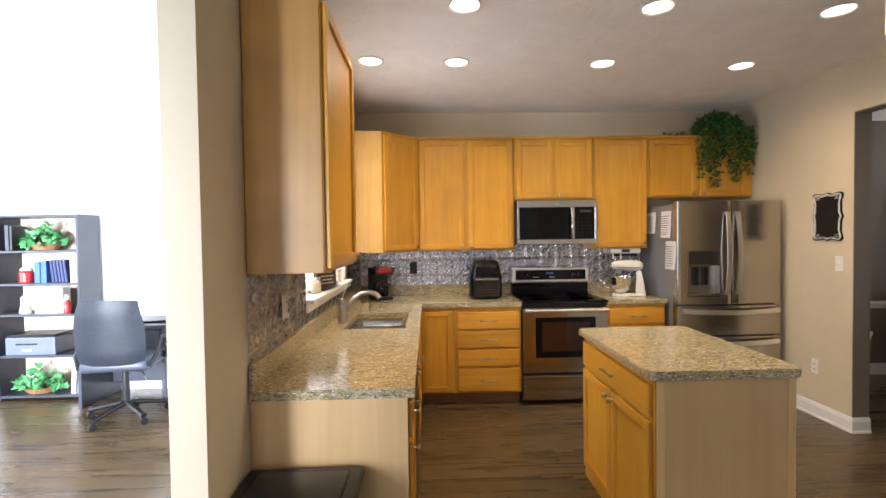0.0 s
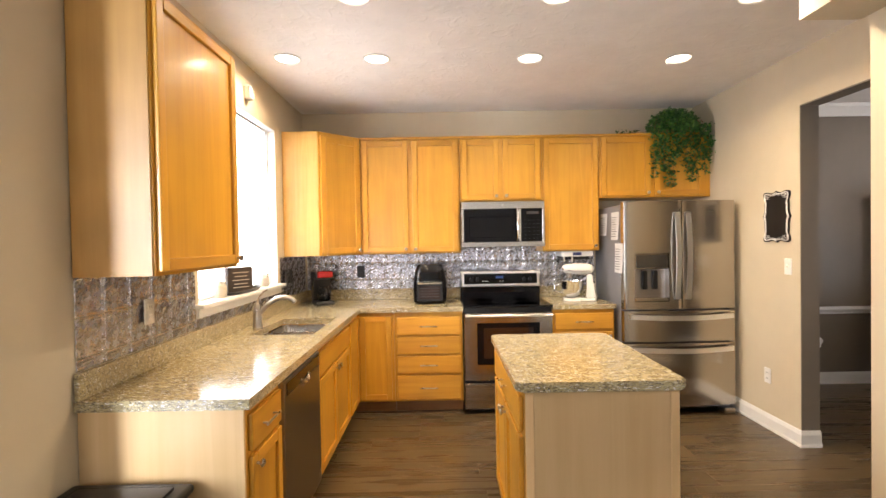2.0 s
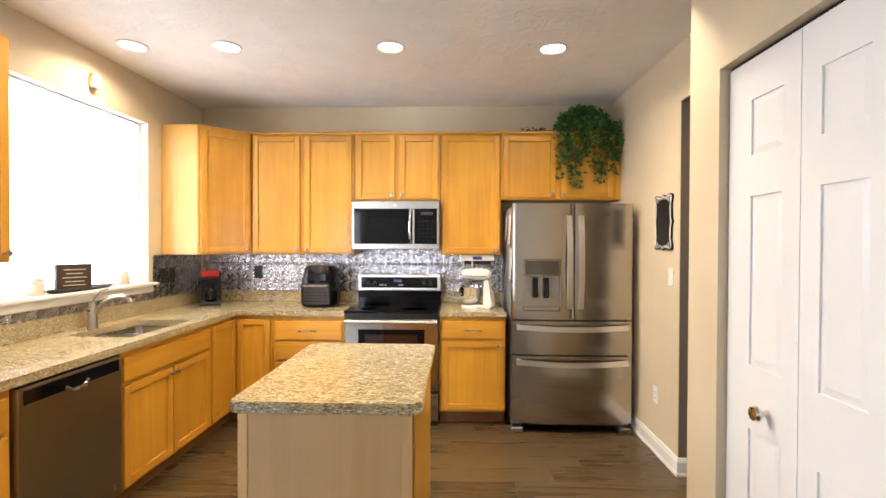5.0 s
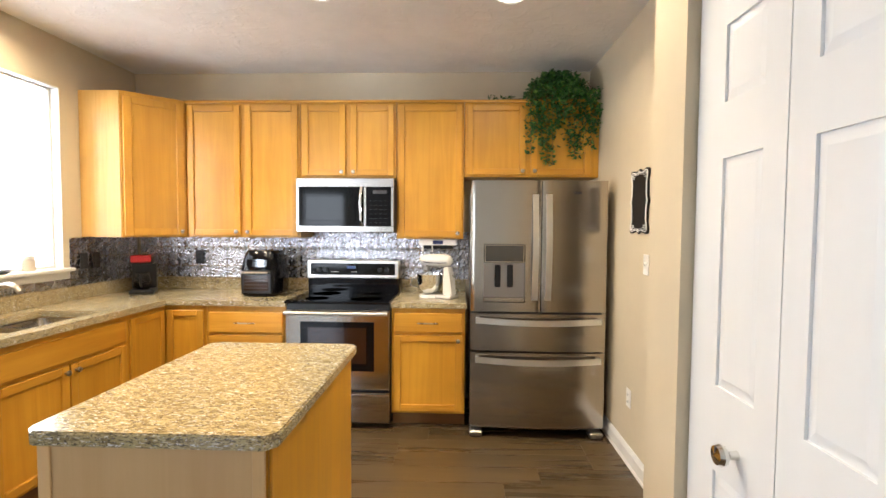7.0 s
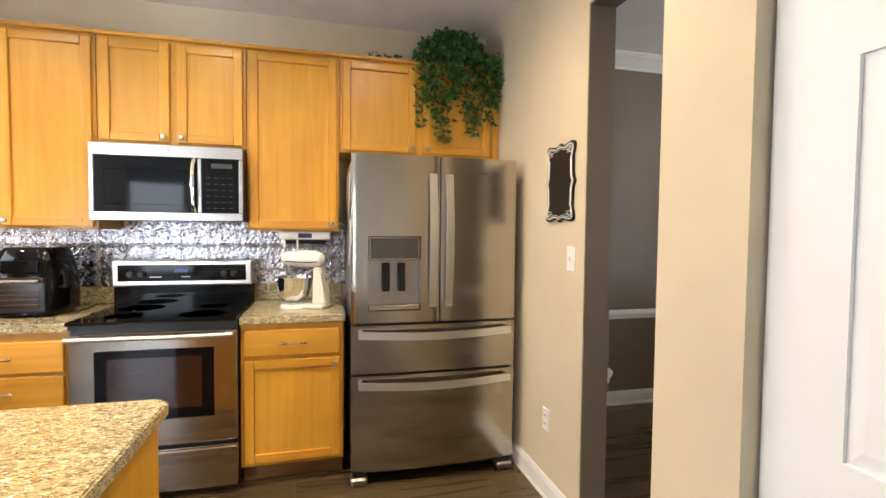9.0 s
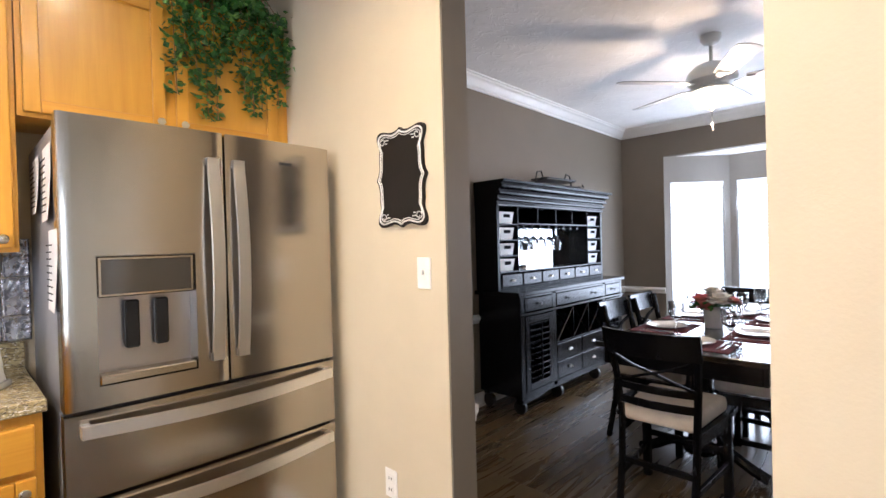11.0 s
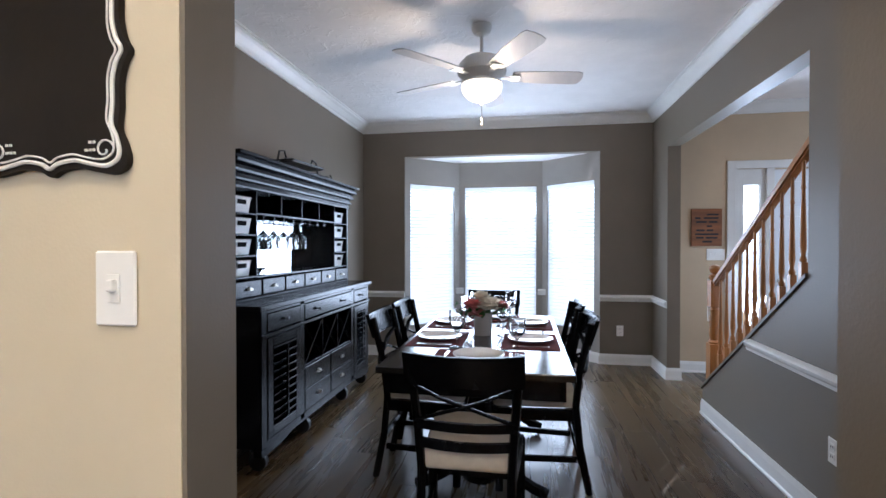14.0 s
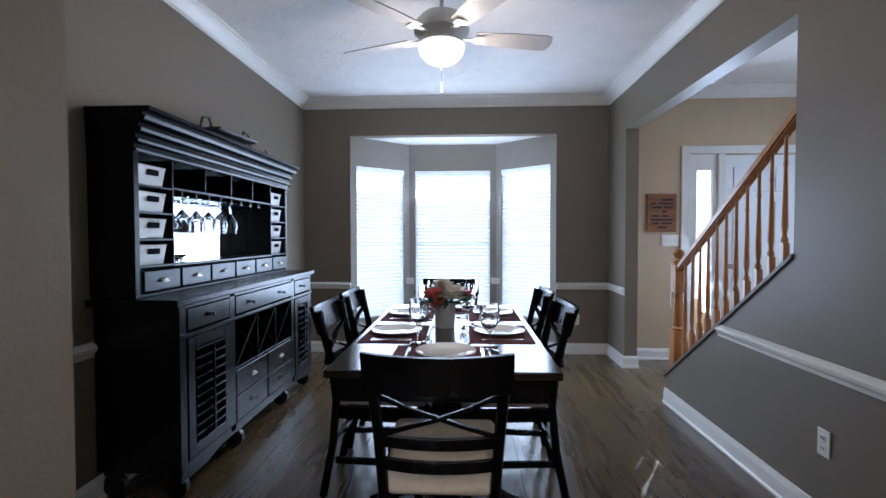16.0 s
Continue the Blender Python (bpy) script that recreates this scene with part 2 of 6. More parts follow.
def add_swirls(m):
    nt = m.node_tree
    b = nt.nodes["Principled BSDF"]
    tc = [n for n in nt.nodes if n.type == "TEX_COORD"][0]
    n = nt.nodes.new("ShaderNodeTexNoise")
    n.inputs["Scale"].default_value, n.inputs["Detail"].default_value, n.inputs["Distortion"].default_value = 9, 4, 1.6
    nt.links.new(tc.outputs["Object"], n.inputs["Vector"])
    r = nt.nodes.new("ShaderNodeMapRange")
    r.inputs["From Min"].default_value, r.inputs["From Max"].default_value = .52, .62
    nt.links.new(n.outputs["Fac"], r.inputs["Value"])
    bp = nt.nodes.new("ShaderNodeBump")
    bp.inputs["Strength"].default_value, bp.inputs["Distance"].default_value = .30, .005
    nt.links.new(r.outputs[0], bp.inputs["Height"])
    nt.links.new(bp.outputs[0], b.inputs["Normal"])


add_swirls(CEIL)


def tin():
    """Pressed metal: rings and petals round the middle of each tile."""
    m = mat("pressed_tin", (.58, .57, .60), .27, 1, .12, 30, rvary=.06)
    nt = m.node_tree
    b = nt.nodes["Principled BSDF"]
    tc = [n for n in nt.nodes if n.type == "TEX_COORD"][0]
    sep = nt.nodes.new("ShaderNodeSeparateXYZ")
    nt.links.new(tc.outputs["Object"], sep.inputs[0])

    def f(op, a, c=None):
        n = nt.nodes.new("ShaderNodeMath")
        n.operation = op
        for i, v in enumerate((a, c)):
            if v is None:
                continue
            if isinstance(v, (int, float)):
                n.inputs[i].default_value = v
            else:
                nt.links.new(v, n.inputs[i])
        return n.outputs[0]

    x, z = sep.outputs[0], sep.outputs[2]
    r = f("SQRT", f("ADD", f("MULTIPLY", x, x), f("MULTIPLY", z, z)))
    ang = f("ARCTAN2", z, x)
    petal = f("COSINE", f("MULTIPLY", ang, 4.0))
    rr = f("ADD", r, f("MULTIPLY", petal, .012))
    h = f("SINE", f("MULTIPLY", rr, 330.0))
    bp = nt.nodes.new("ShaderNodeBump")
    bp.inputs["Strength"].default_value, bp.inputs["Distance"].default_value = .22, .0015
    nt.links.new(h, bp.inputs["Height"])
    nt.links.new(bp.outputs[0], b.inputs["Normal"])
    return m


TIN = tin()


# ---- making things ----
def thing(name, label, category, at=(0, 0, 0), rz=0, group=""):
    e = new(name)
    e.empty_display_size = .1
    e.matrix_world = pose(*at, 0, 0, rz)
    tagged(e, label, category, group)
    return e


def bx(bm, x0, x1, y0, y1, z0, z1, bev=0.0, seg=1, m=None):
    """A box, with bevelled edges."""
    r = bmesh.ops.create_cube(bm, size=1)["verts"]
    for v in r:
        v.co = Vector((x0 + (v.co.x + .5) * (x1 - x0), y0 + (v.co.y + .5) * (y1 - y0), z0 + (v.co.z + .5) * (z1 - z0)))
    if bev:
        es = list({e for v in r for e in v.link_edges})
        r = bmesh.ops.bevel(bm, geom=es, offset=bev, segments=seg, affect="EDGES", profile=.5)["verts"]
    if m is not None:
        bmesh.ops.transform(bm, matrix=m, verts=list(set(r)))
    return r


def cyl(bm, x, y, z0, z1, r, r2=None, seg=20, m=None):
    """An upright cylinder or cone."""
    g = bmesh.ops.create_cone(bm, cap_ends=True, segments=seg, radius1=r, radius2=r if r2 is None else r2, depth=z1 - z0)["verts"]
    bmesh.ops.translate(bm, verts=g, vec=(x, y, (z0 + z1) / 2))
    if m is not None:
        bmesh.ops.transform(bm, matrix=m, verts=g)
    return g


def turned(bm, prof, seg=20, at=(0, 0, 0), m=None):
    """A body of revolution from (radius, height) pairs."""
    rings = []
    for r, z in prof:
        rings.append([bm.verts.new((at[0] + r * math.cos(2 * math.pi * i / seg), at[1] + r * math.sin(2 * math.pi * i / seg), at[2] + z)) for i in range(seg)])
    for a, b in zip(rings, rings[1:]):
        for i in range(seg):
            bm.faces.new((a[i], a[(i + 1) % seg], b[(i + 1) % seg], b[i]))
    if prof[0][0] > 1e-4:
        bm.faces.new(rings[0][::-1])
    if prof[-1][0] > 1e-4:
        bm.faces.new(rings[-1])
    vs = [v for r in rings for v in r]
    if m is not None:
        bmesh.ops.transform(bm, matrix=m, verts=vs)
    return vs


def rod(bm, pts, r, seg=8, flat=1.0):
    """A round bar along points."""
    pts = [Vector(p) for p in pts]
    rings = []
    side = None
    for i, p in enumerate(pts):
        d = (pts[min(i + 1, len(pts) - 1)] - pts[max(i - 1, 0)]).normalized()
        if side is None:
            side = d.cross(Vector((0, 0, 1)) if abs(d.z) < .9 else Vector((1, 0, 0))).normalized()
        side = (side - d * side.dot(d)).normalized()
        up = d.cross(side)
        rings.append([bm.verts.new(p + side * r * math.cos(2 * math.pi * k / seg) + up * r * flat * math.sin(2 * math.pi * k / seg)) for k in range(seg)])
    for a, b in zip(rings, rings[1:]):
        for k in range(seg):
            bm.faces.new((a[k], a[(k + 1) % seg], b[(k + 1) % seg], b[k]))
    bm.faces.new(rings[0][::-1])
    bm.faces.new(rings[-1])


def prism(bm, outline, y0, y1, m=None):
    """A slab with an outline in x and z, from y0 to y1."""
    a = [bm.verts.new((x, y0, z)) for x, z in outline]
    b = [bm.verts.new((x, y1, z)) for x, z in outline]
    n = len(a)
    bm.faces.new(a)
    bm.faces.new(b[::-1])
    for i in range(n):
        bm.faces.new((a[i], b[i], b[(i + 1) % n], a[(i + 1) % n]))
    if m is not None:
        bmesh.ops.transform(bm, matrix=m, verts=a + b)


def part(name, bm, material, parent=None, label="", smooth=False, kind="", category=""):
    bmesh.ops.recalc_face_normals(bm, faces=bm.faces)
    me = bpy.data.meshes.new(name)
    bm.to_mesh(me)
    bm.free()
    me.materials.append(material)
    if smooth:
        me.shade_smooth()
        me.set_sharp_from_angle(angle=radians(35))
    ob = new(name, me)
    if parent is not None:
        ob.parent = parent
    return tagged(ob, label, category, "", kind)


def block(name, dims, material, kind="structure", label="", bev=0.0):
    bm = bmesh.new()
    bx(bm, *dims, bev)
    return part(name, bm, material, None, label, kind=kind)


def sub(name, dims, material, parent, label="", bev=.002, seg=1):
    bm = bmesh.new()
    bx(bm, *dims, bev, seg)
    return part(name, bm, material, parent, label)


# ---- structure ----
H = 2.74
block("floor", (-5.0, 9.4, -3.0, 5.0, -.10, -.006), KICK, label="subfloor under grey brown plank flooring")
bm = bmesh.new()
for d in ((-5.0, -.12, -3.0, 5.0), (-.12, 3.955, -3.0, 4.9)):
    bx(bm, *d, H, H + .1)
part("ceiling_kitchen", bm, CEIL, None, "cream textured ceiling", kind="structure")
block("ceiling_dining", (3.955, 8.60, 1.39, 4.9, H, H + .1), CEIL)
# window wall of the kitchen
bm = bmesh.new()
for d in ((1.45, 2.68, 0, H), (3.95, 4.72, 0, H), (2.68, 3.95, 0, 1.15), (2.68, 3.95, 2.40, H)):
    bx(bm, -.115, 0, *d)
part("wall_kitchen_window", bm, WALL, None, "beige painted kitchen wall", kind="structure")
block("wall_kitchen_back", (-.115, 3.96, 4.72, 4.84, 0, H), WALL)
# right wall of the kitchen, with the opening to the dining room
bm = bmesh.new()
bx(bm, 3.83, 3.90, 3.34, 4.72, 0, H)
bx(bm, 3.83, 3.90, 2.376, 3.34, 2.37, H)
bx(bm, 3.83, 3.90, 2.28, 2.376, 0, H)
part("wall_kitchen_right", bm, WALL, None, "beige painted wall", kind="structure")
bm = bmesh.new()
bx(bm, 3.90, 3.96, 3.34, 4.72, 0, H)
bx(bm, 3.90, 3.96, 2.376, 3.34, 2.37, H)
bx(bm, 3.90, 3.96, 1.45, 2.376, 0, H)
bx(bm, 3.832, 3.957, 3.332, 3.34, 0, 2.37)
bx(bm, 3.832, 3.957, 2.376, 2.384, 0, 2.37)
bx(bm, 3.832, 3.957, 2.384, 3.332, 2.362, 2.37)
part("wall_dining_near", bm, TAUPE, None, "taupe painted wall and door jamb", kind="structure")
# pantry box
bm = bmesh.new()
bx(bm, 3.40, 3.83, 2.28, 2.33, 0, H)
bx(bm, 3.40, 3.52, 2.11, 2.28, 0, H)
bx(bm, 3.40, 3.52, 1.37, 2.11, 2.115, H)
bx(bm, 3.40, 3.52, -3.0, 1.37, 0, H)
part("wall_pantry", bm, WALL, None, "beige painted pantry wall", kind="structure")
block("wall_pantry_inside", (3.84, 3.90, 1.2, 2.28, 0, H), LIVW)
block("soffit", (3.10, 3.40, -3.0, 2.38, 2.515, H), WALL, label="dropped beige ceiling soffit")
# living room shell
bm = bmesh.new()
bx(bm, -5.0, -1.60, 4.82, 4.95, 0, H)
_m = Matrix.Translation((-.115, 1.56, 0)) @ pose(0, 0, 0, 0, 0, math.degrees(math.atan2(3.26, -1.62)))
bx(bm, 0, 3.70, -.10, -.002, 0, H, m=_m)
part("wall_living_back", bm, LIVW, None, "white painted living room wall", kind="structure")
bm = bmesh.new()
bx(bm, -4.95, -4.80, -3.0, 4.82, 0, .45)
bx(bm, -4.95, -4.80, -3.0, 4.82, 2.55, H)
bx(bm, -4.95, -4.80, -3.0, .75, .45, 2.55)
bx(bm, -4.95, -4.80, 4.45, 4.82, .45, 2.55)
part("wall_living_left", bm, LIVW, None, "white painted wall", kind="structure")
bm = bmesh.new()
for a, b in ((-5, -3.75), (-1.65, -.90), (.30, 3.40)):
    bx(bm, a, b, -3.0, -2.85, 0, H)
for a, b in ((-3.75, -1.65), (-.90, .30)):
    bx(bm, a, b, -3.0, -2.85, 0, .4)
    bx(bm, a, b, -3.0, -2.85, 2.5, H)
part("wall_rear", bm, LIVW, None, "white painted wall", kind="structure")
# dining room
bm = bmesh.new()
bx(bm, 3.96, 8.60, 4.72, 4.84, 0, H)
part("wall_dining_left", bm, TAUPE, None, "taupe painted dining wall", kind="structure")
bm = bmesh.new()
bx(bm, 8.60, 8.72, 4.21, 4.84, 0, H)
bx(bm, 8.60, 8.72, 1.33, 2.0, 0, H)
bx(bm, 8.60, 8.72, 2.0, 4.21, 2.345, H)
part("wall_dining_far", bm, TAUPE, None, "taupe painted dining wall", kind="structure")
bm = bmesh.new()
LIP = lambda x: .20 + (7.15 - x) * .697
prism(bm, [(3.96, 0), (7.15, 0), (7.15, LIP(7.15)), (5.78, LIP(5.78)), (5.78, H), (3.96, H)], 1.33, 1.45)
bx(bm, 5.78, 8.08, 1.33, 1.45, 2.27, H)
bx(bm, 8.08, 8.60, 1.33, 1.45, 0, H)
part("wall_stair", bm, TAUPE, None, "taupe painted stair wall", kind="structure")
block("ceiling_hall", (3.955, 8.45, -1.0, 1.389, H, H + .1), CEIL)
bm = bmesh.new()
bx(bm, 8.40, 8.55, .72, 1.33, 0, H)
bx(bm, 8.40, 8.55, -.9, .72, 2.08, H)
bx(bm, 8.40, 8.55, -.9, -.75, 0, 2.08)
# unseen side wall, its opening made up for the added hall fill
for _d in ((4.2, 6.3, 0, H), (7.7, 8.55, 0, H), (6.3, 7.7, 0, .7), (6.3, 7.7, 2.3, H)):
    bx(bm, _d[0], _d[1], -1.0, -.9, _d[2], _d[3])
bx(bm, 3.96, 4.2, -1.0, 1.33, 0, H)
part("wall_hall", bm, mat("tan_paint", (.54, .42, .28), .6, 0, .04, 3, .1, 160), None, "tan painted entry hall wall", kind="structure")
# bay
BAYX, BY0, BY1 = 9.15, 2.60, 3.635
block("ceiling_bay", (8.722, 9.4, 1.9, 4.3, 2.345, 2.42), CEIL)


def bay_side(p, q, name):
    """One wall of the bay with its window, from p to q, seen from inside."""
    d = Vector((q[0] - p[0], q[1] - p[1], 0))
    L = d.length
    m = Matrix.Translation((p[0], p[1], 0)) @ pose(0, 0, 0, 0, 0, math.degrees(math.atan2(d.y, d.x)))
    b = .07
    bm = bmesh.new()
    for dd in ((0, b, 0, 2.345), (L - b, L, 0, 2.345), (b, L - b, 0, .34), (b, L - b, 2.035, 2.345)):
        bx(bm, dd[0], dd[1], 0, .11, dd[2], dd[3], m=m)
    part("wall_bay", bm, BAYP, None, "grey painted bay wall", kind="structure")
    w = new(name)
    w.matrix_world = m
    tagged(w, "white window with lowered white slat blind", "window", "", "structure")
    f = bmesh.new()
    for dd in ((b, b + .035, .34, 2.035), (L - b - .035, L - b, .34, 2.035), (b + .035, L - b - .035, .34, .385), (b + .035, L - b - .035, 1.99, 2.035), (b + .035, L - b - .035, 1.17, 1.21)):
        bx(f, dd[0], dd[1], .045, .09, dd[2], dd[3], .003)
    part("window_frame", f, TRIM, w)
    pn = sub("pane", (b + .035, L - b - .035, .066, .070, .385, 1.99), GLASS, w, bev=0)
    pn.visible_shadow = False
    # headrail and slats both glow to stand for daylight behind them
    hr = sub("headrail", (b + .005, L - b - .005, .0, .04, 1.985, 2.033), BLIND_LIT, w)
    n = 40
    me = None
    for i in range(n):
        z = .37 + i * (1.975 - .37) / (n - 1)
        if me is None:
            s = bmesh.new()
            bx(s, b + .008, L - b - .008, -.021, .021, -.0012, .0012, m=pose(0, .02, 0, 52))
            o = part("slat", s, BLIND_LIT, w)
            me = o.data
        else:
            o = new("slat", me)
            o.parent = w
        o.location = (0, 0, z)
    return m


bay_side((8.62, 4.21), (BAYX, BY1), "window_bay")
bay_side((BAYX, BY1), (BAYX, BY0), "window_bay")
bay_side((BAYX, BY0), (8.62, 2.0), "window_bay")
block("backdrop", (9.75, 9.77, .85, 6.5, -.1, 3.4), DAYL, kind="structure", label="bright overexposed outdoors")


# trim
def run_trim(name, pts, prof, z, material=TRIM, flip=1):
    """A moulding along wall faces: prof is (out, up) pairs, out to the left of the way walked times flip."""
    bm = bmesh.new()
    n = len(pts)
    rows = []
    for i, p in enumerate(pts):
        p = Vector((*p, 0))
        a = (p - Vector((*pts[i - 1], 0))).normalized() if i else None
        c = (Vector((*pts[i + 1], 0)) - p).normalized() if i < n - 1 else None
        a, c = a or c, c or a
        na, nc = Vector((-a.y, a.x, 0)) * flip, Vector((-c.y, c.x, 0)) * flip
        o = (na + nc)
        o = o / max(.25, o.dot(na))
        rows.append([bm.verts.new(p + o * u + Vector((0, 0, z + v))) for u, v in prof])
    k = len(prof)
    for a, b in zip(rows, rows[1:]):
        for j in range(k):
            bm.faces.new((a[j], a[(j + 1) % k], b[(j + 1) % k], b[j]))
    bm.faces.new(rows[0])
    bm.faces.new(rows[-1][::-1])
    return part(name, bm, material, None, "white painted moulding", kind="structure")


BASE = [(.001, 0), (.022, 0), (.024, .012), (.015, .022), (.015, .085), (.010, .100), (.006, .112), (.001, .114)]
RAIL = [(.001, 0), (.012, .004), (.014, .022), (.026, .034), (.030, .050), (.022, .060), (.014, .066), (.001, .074)]
CROWN = [(.001, 0), (.012, .002), (.016, .018), (.030, .030), (.062, .066), (.080, .080), (.084, .094), (.096, .096), (.096, .108), (.001, .108)]
run_trim("baseboard_kitchen", [(3.83, 4.70), (3.83, 3.332), (3.957, 3.332)], BASE, 0, flip=-1)
run_trim("baseboard_kitchen", [(3.957, 2.384), (3.83, 2.384), (3.83, 2.33), (3.40, 2.33), (3.40, 2.12)], BASE, 0, flip=-1)
run_trim("baseboard_pantry", [(3.40, 1.36), (3.40, -2.84)], BASE, 0, flip=-1)
run_trim("baseboard_column", [(0, 1.78), (0, 1.45), (-.115, 1.45), (-.115, 1.56)], BASE, 0, flip=-1)
run_trim("baseboard_living", [(-1.72, 4.82), (-4.8, 4.82)], BASE, 0, flip=1)
_far = [(3.96, 3.34), (3.96, 4.72), (8.60, 4.72), (8.60, 4.21), (8.62, 4.21), (BAYX, BY1), (BAYX, BY0), (8.62, 2.0), (8.60, 2.0), (8.60, 1.45), (8.08, 1.45)]
run_trim("baseboard_dining", _far + [(8.08, 1.33)], BASE, 0, flip=-1)
run_trim("baseboard_stair", [(7.15, 1.45), (3.96, 1.45), (3.96, 2.376)], BASE, 0, flip=-1)
run_trim("baseboard_hall", [(8.08, 1.33), (8.40, 1.33), (8.40, .80)], BASE, 0, flip=-1)
run_trim("chair_rail", [(8.60, 4.21), (8.60, 4.72), (3.96, 4.72), (3.96, 3.34)], RAIL, .69, flip=1)
run_trim("chair_rail", [(8.08, 1.45), (8.60, 1.45), (8.60, 2.0)], RAIL, .69, flip=1)
run_trim("chair_rail", [(3.96, 1.45), (6.40, 1.45)], RAIL, .66, flip=1)
run_trim("crown_moulding", [(3.96, 1.45), (3.96, 4.72), (8.60, 4.72), (8.60, 1.45), (3.96, 1.45)], CROWN, H - .108, flip=-1)
run_trim("crown_moulding_hall", [(8.40, -.9), (8.40, 1.33), (5.0, 1.33)], CROWN, H - .108, flip=1)
for _p in ((BAYX, BY1), (BAYX, BY0)):
    bm = bmesh.new()
    bx(bm, _p[0] - .035, _p[0] + .0, _p[1] - .055, _p[1] + .055, .69, .765, .006)
    part("trim_bay_block", bm, TRIM, None, "white chair rail block", kind="structure")
# kitchen window
kw = new("window_kitchen")
tagged(kw, "white kitchen window, bright and overexposed", "window", "", "structure")
f = bmesh.new()
for d in ((2.68, 2.70, 1.15, 2.40), (3.93, 3.95, 1.15, 2.40), (2.70, 3.93, 1.15, 1.17), (2.70, 3.93, 2.38, 2.40)):
    bx(f, -.105, -.06, *d, .003)
part("window_frame", f, TRIM, kw)
_p = sub("pane", (-.084, -.080, 2.70, 3.93, 1.17, 2.38), GLASS, kw, bev=0)
_p.visible_shadow = False
f = bmesh.new()
for d in ((3.942, 3.9485, 1.153, 2.398), (2.6815, 2.688, 1.153, 2.398), (2.689, 3.941, 2.392, 2.3985)):
    bx(f, -.059, -.001, *d)
part("liner", f, TRIM, kw)
f = bmesh.new()
bx(f, -.06, .055, 2.64, 3.99, 1.128, 1.152, .006, 2)
bx(f, .001, .018, 2.65, 3.98, 1.075, 1.128, .003)
part("window_sill", f, TRIM, kw, "white painted wooden sill")
block("backdrop", (-.34, -.33, 2.2, 4.7, .5, 3.0), DAYL, kind="structure", label="bright overexposed outdoors")


# ---- kitchen ----
def panel_door(name, w, h, parent, at, knob=None, t=.02, st=.048, label="", mt=None, pull=False):
    """A framed door or drawer front whose face looks along -y; its lower left corner is at at."""
    x, y, z = at
    bm = bmesh.new()
    bx(bm, x + st - .002, x + w - st + .002, y - t + .0135, y - .001, z + st - .002, z + h - st + .002)
    d = part(name, bm, mt or OAK, parent, label)
    for a, b in ((x, x + st), (x + w - st, x + w)):
        sub("stile", (a, b, y - t, y, z, z + h), mt or OAK, d, bev=.0045, seg=2)
    for a, b in ((z, z + st), (z + h - st, z + h)):
        sub("rail", (x + st + .0003, x + w - st - .0003, y - t, y, a, b), OAKH, d, bev=.0045, seg=2)
    if knob:
        k = bmesh.new()
        turned(k, [(.006, 0), (.006, .012), (.014, .018), (.016, .024), (.012, .030), (.0, .032)], 14, m=Matrix.Translation((x + knob[0], y - t, z + knob[1])) @ pose(0, 0, 0, 90))
        part("knob", k, NICKEL, d, "satin nickel knob", True)
    return d


def drawer_front(w, h, parent, at, pull=True, mt=None, name="drawer"):
    x, y, z = at
    bm = bmesh.new()
    bx(bm, x, x + w, y - .02, y, z, z + h, .006, 2)
    d = part(name, bm, mt or OAKH, parent)
    if pull:
        k = bmesh.new()
        cx, cz = x + w / 2, z + h / 2
        rod(k, [(cx - .055, y - .019, cz), (cx - .055, y - .045, cz)], .004)
        rod(k, [(cx + .055, y - .019, cz), (cx + .055, y - .045, cz)], .004)
        rod(k, [(cx - .075, y - .045, cz), (cx + .075, y - .045, cz)], .005)
        part("handle", k, NICKEL, d, "slim nickel bar pull", True)
    return d


def carcass(parent, w, d, z0, z1, kick=True, mt=None):
    bm = bmesh.new()
    bx(bm, 0, w, 0, d, z0 + (.105 if kick else 0), z1, .001)
    part("body", bm, mt or OAK, parent)
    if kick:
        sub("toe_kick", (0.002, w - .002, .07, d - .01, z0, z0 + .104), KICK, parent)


CT = .875


def base_cab(at, rz, w, kind, d=.605, label="honey oak base cabinet under granite worktop"):
    c = thing("base_cabinet", label, "cabinet", at, rz, "kitchen base cabinets")
    carcass(c, w, d, 0, CT - .002 if kind != "double" else .66)
    if kind == "double":
        sub("face_frame", (0, w, 0, .018, .661, CT - .002), OAK, c, bev=.001)
    if kind == "drawers":
        z = .125
        for h in (.205, .150, .150, .150):
            drawer_front(w - .04, h, c, (.02, 0, z))
            z += h + .016
    elif kind in ("door_l", "door_r"):
        drawer_front(w - .04, .14, c, (.02, 0, .70))
        kx = w - .04 - .03 if kind == "door_r" else .03
        panel_door("door", w - .04, .555, c, (.02, 0, .125), (kx, .52))
    elif kind == "double":
        drawer_front(w - .03, .14, c, (.015, 0, .70), pull=False, name="false_front")
        hw = (w - .04) / 2
        panel_door("door", hw, .555, c, (.015, 0, .125), (hw - .03, .52))
        panel_door("door", hw, .555, c, (.025 + hw, 0, .125), (.03, .52))
    return c


base_cab((.61, 1.815, 0), 90, .355, "door_l", label="narrow honey oak base cabinet with drawer and door")
base_cab((.61, 2.79, 0), 90, .91, "double", label="honey oak sink base cabinet with two doors")
base_cab((.93, 4.11, 0), 0, .585, "drawers", label="honey oak base cabinet with four drawers")
base_cab((2.285, 4.11, 0), 0, .53, "door_r", label="honey oak base cabinet beside the refrigerator")
# end panel of the run, seen from the breakfast room
ep = thing("end_panel", "pale oak end panel of the cabinet run", "panel", (0, 1.80, 0))
sub("panel", (.003, .612, 0, .014, .0, CT - .002), OAKP, ep)
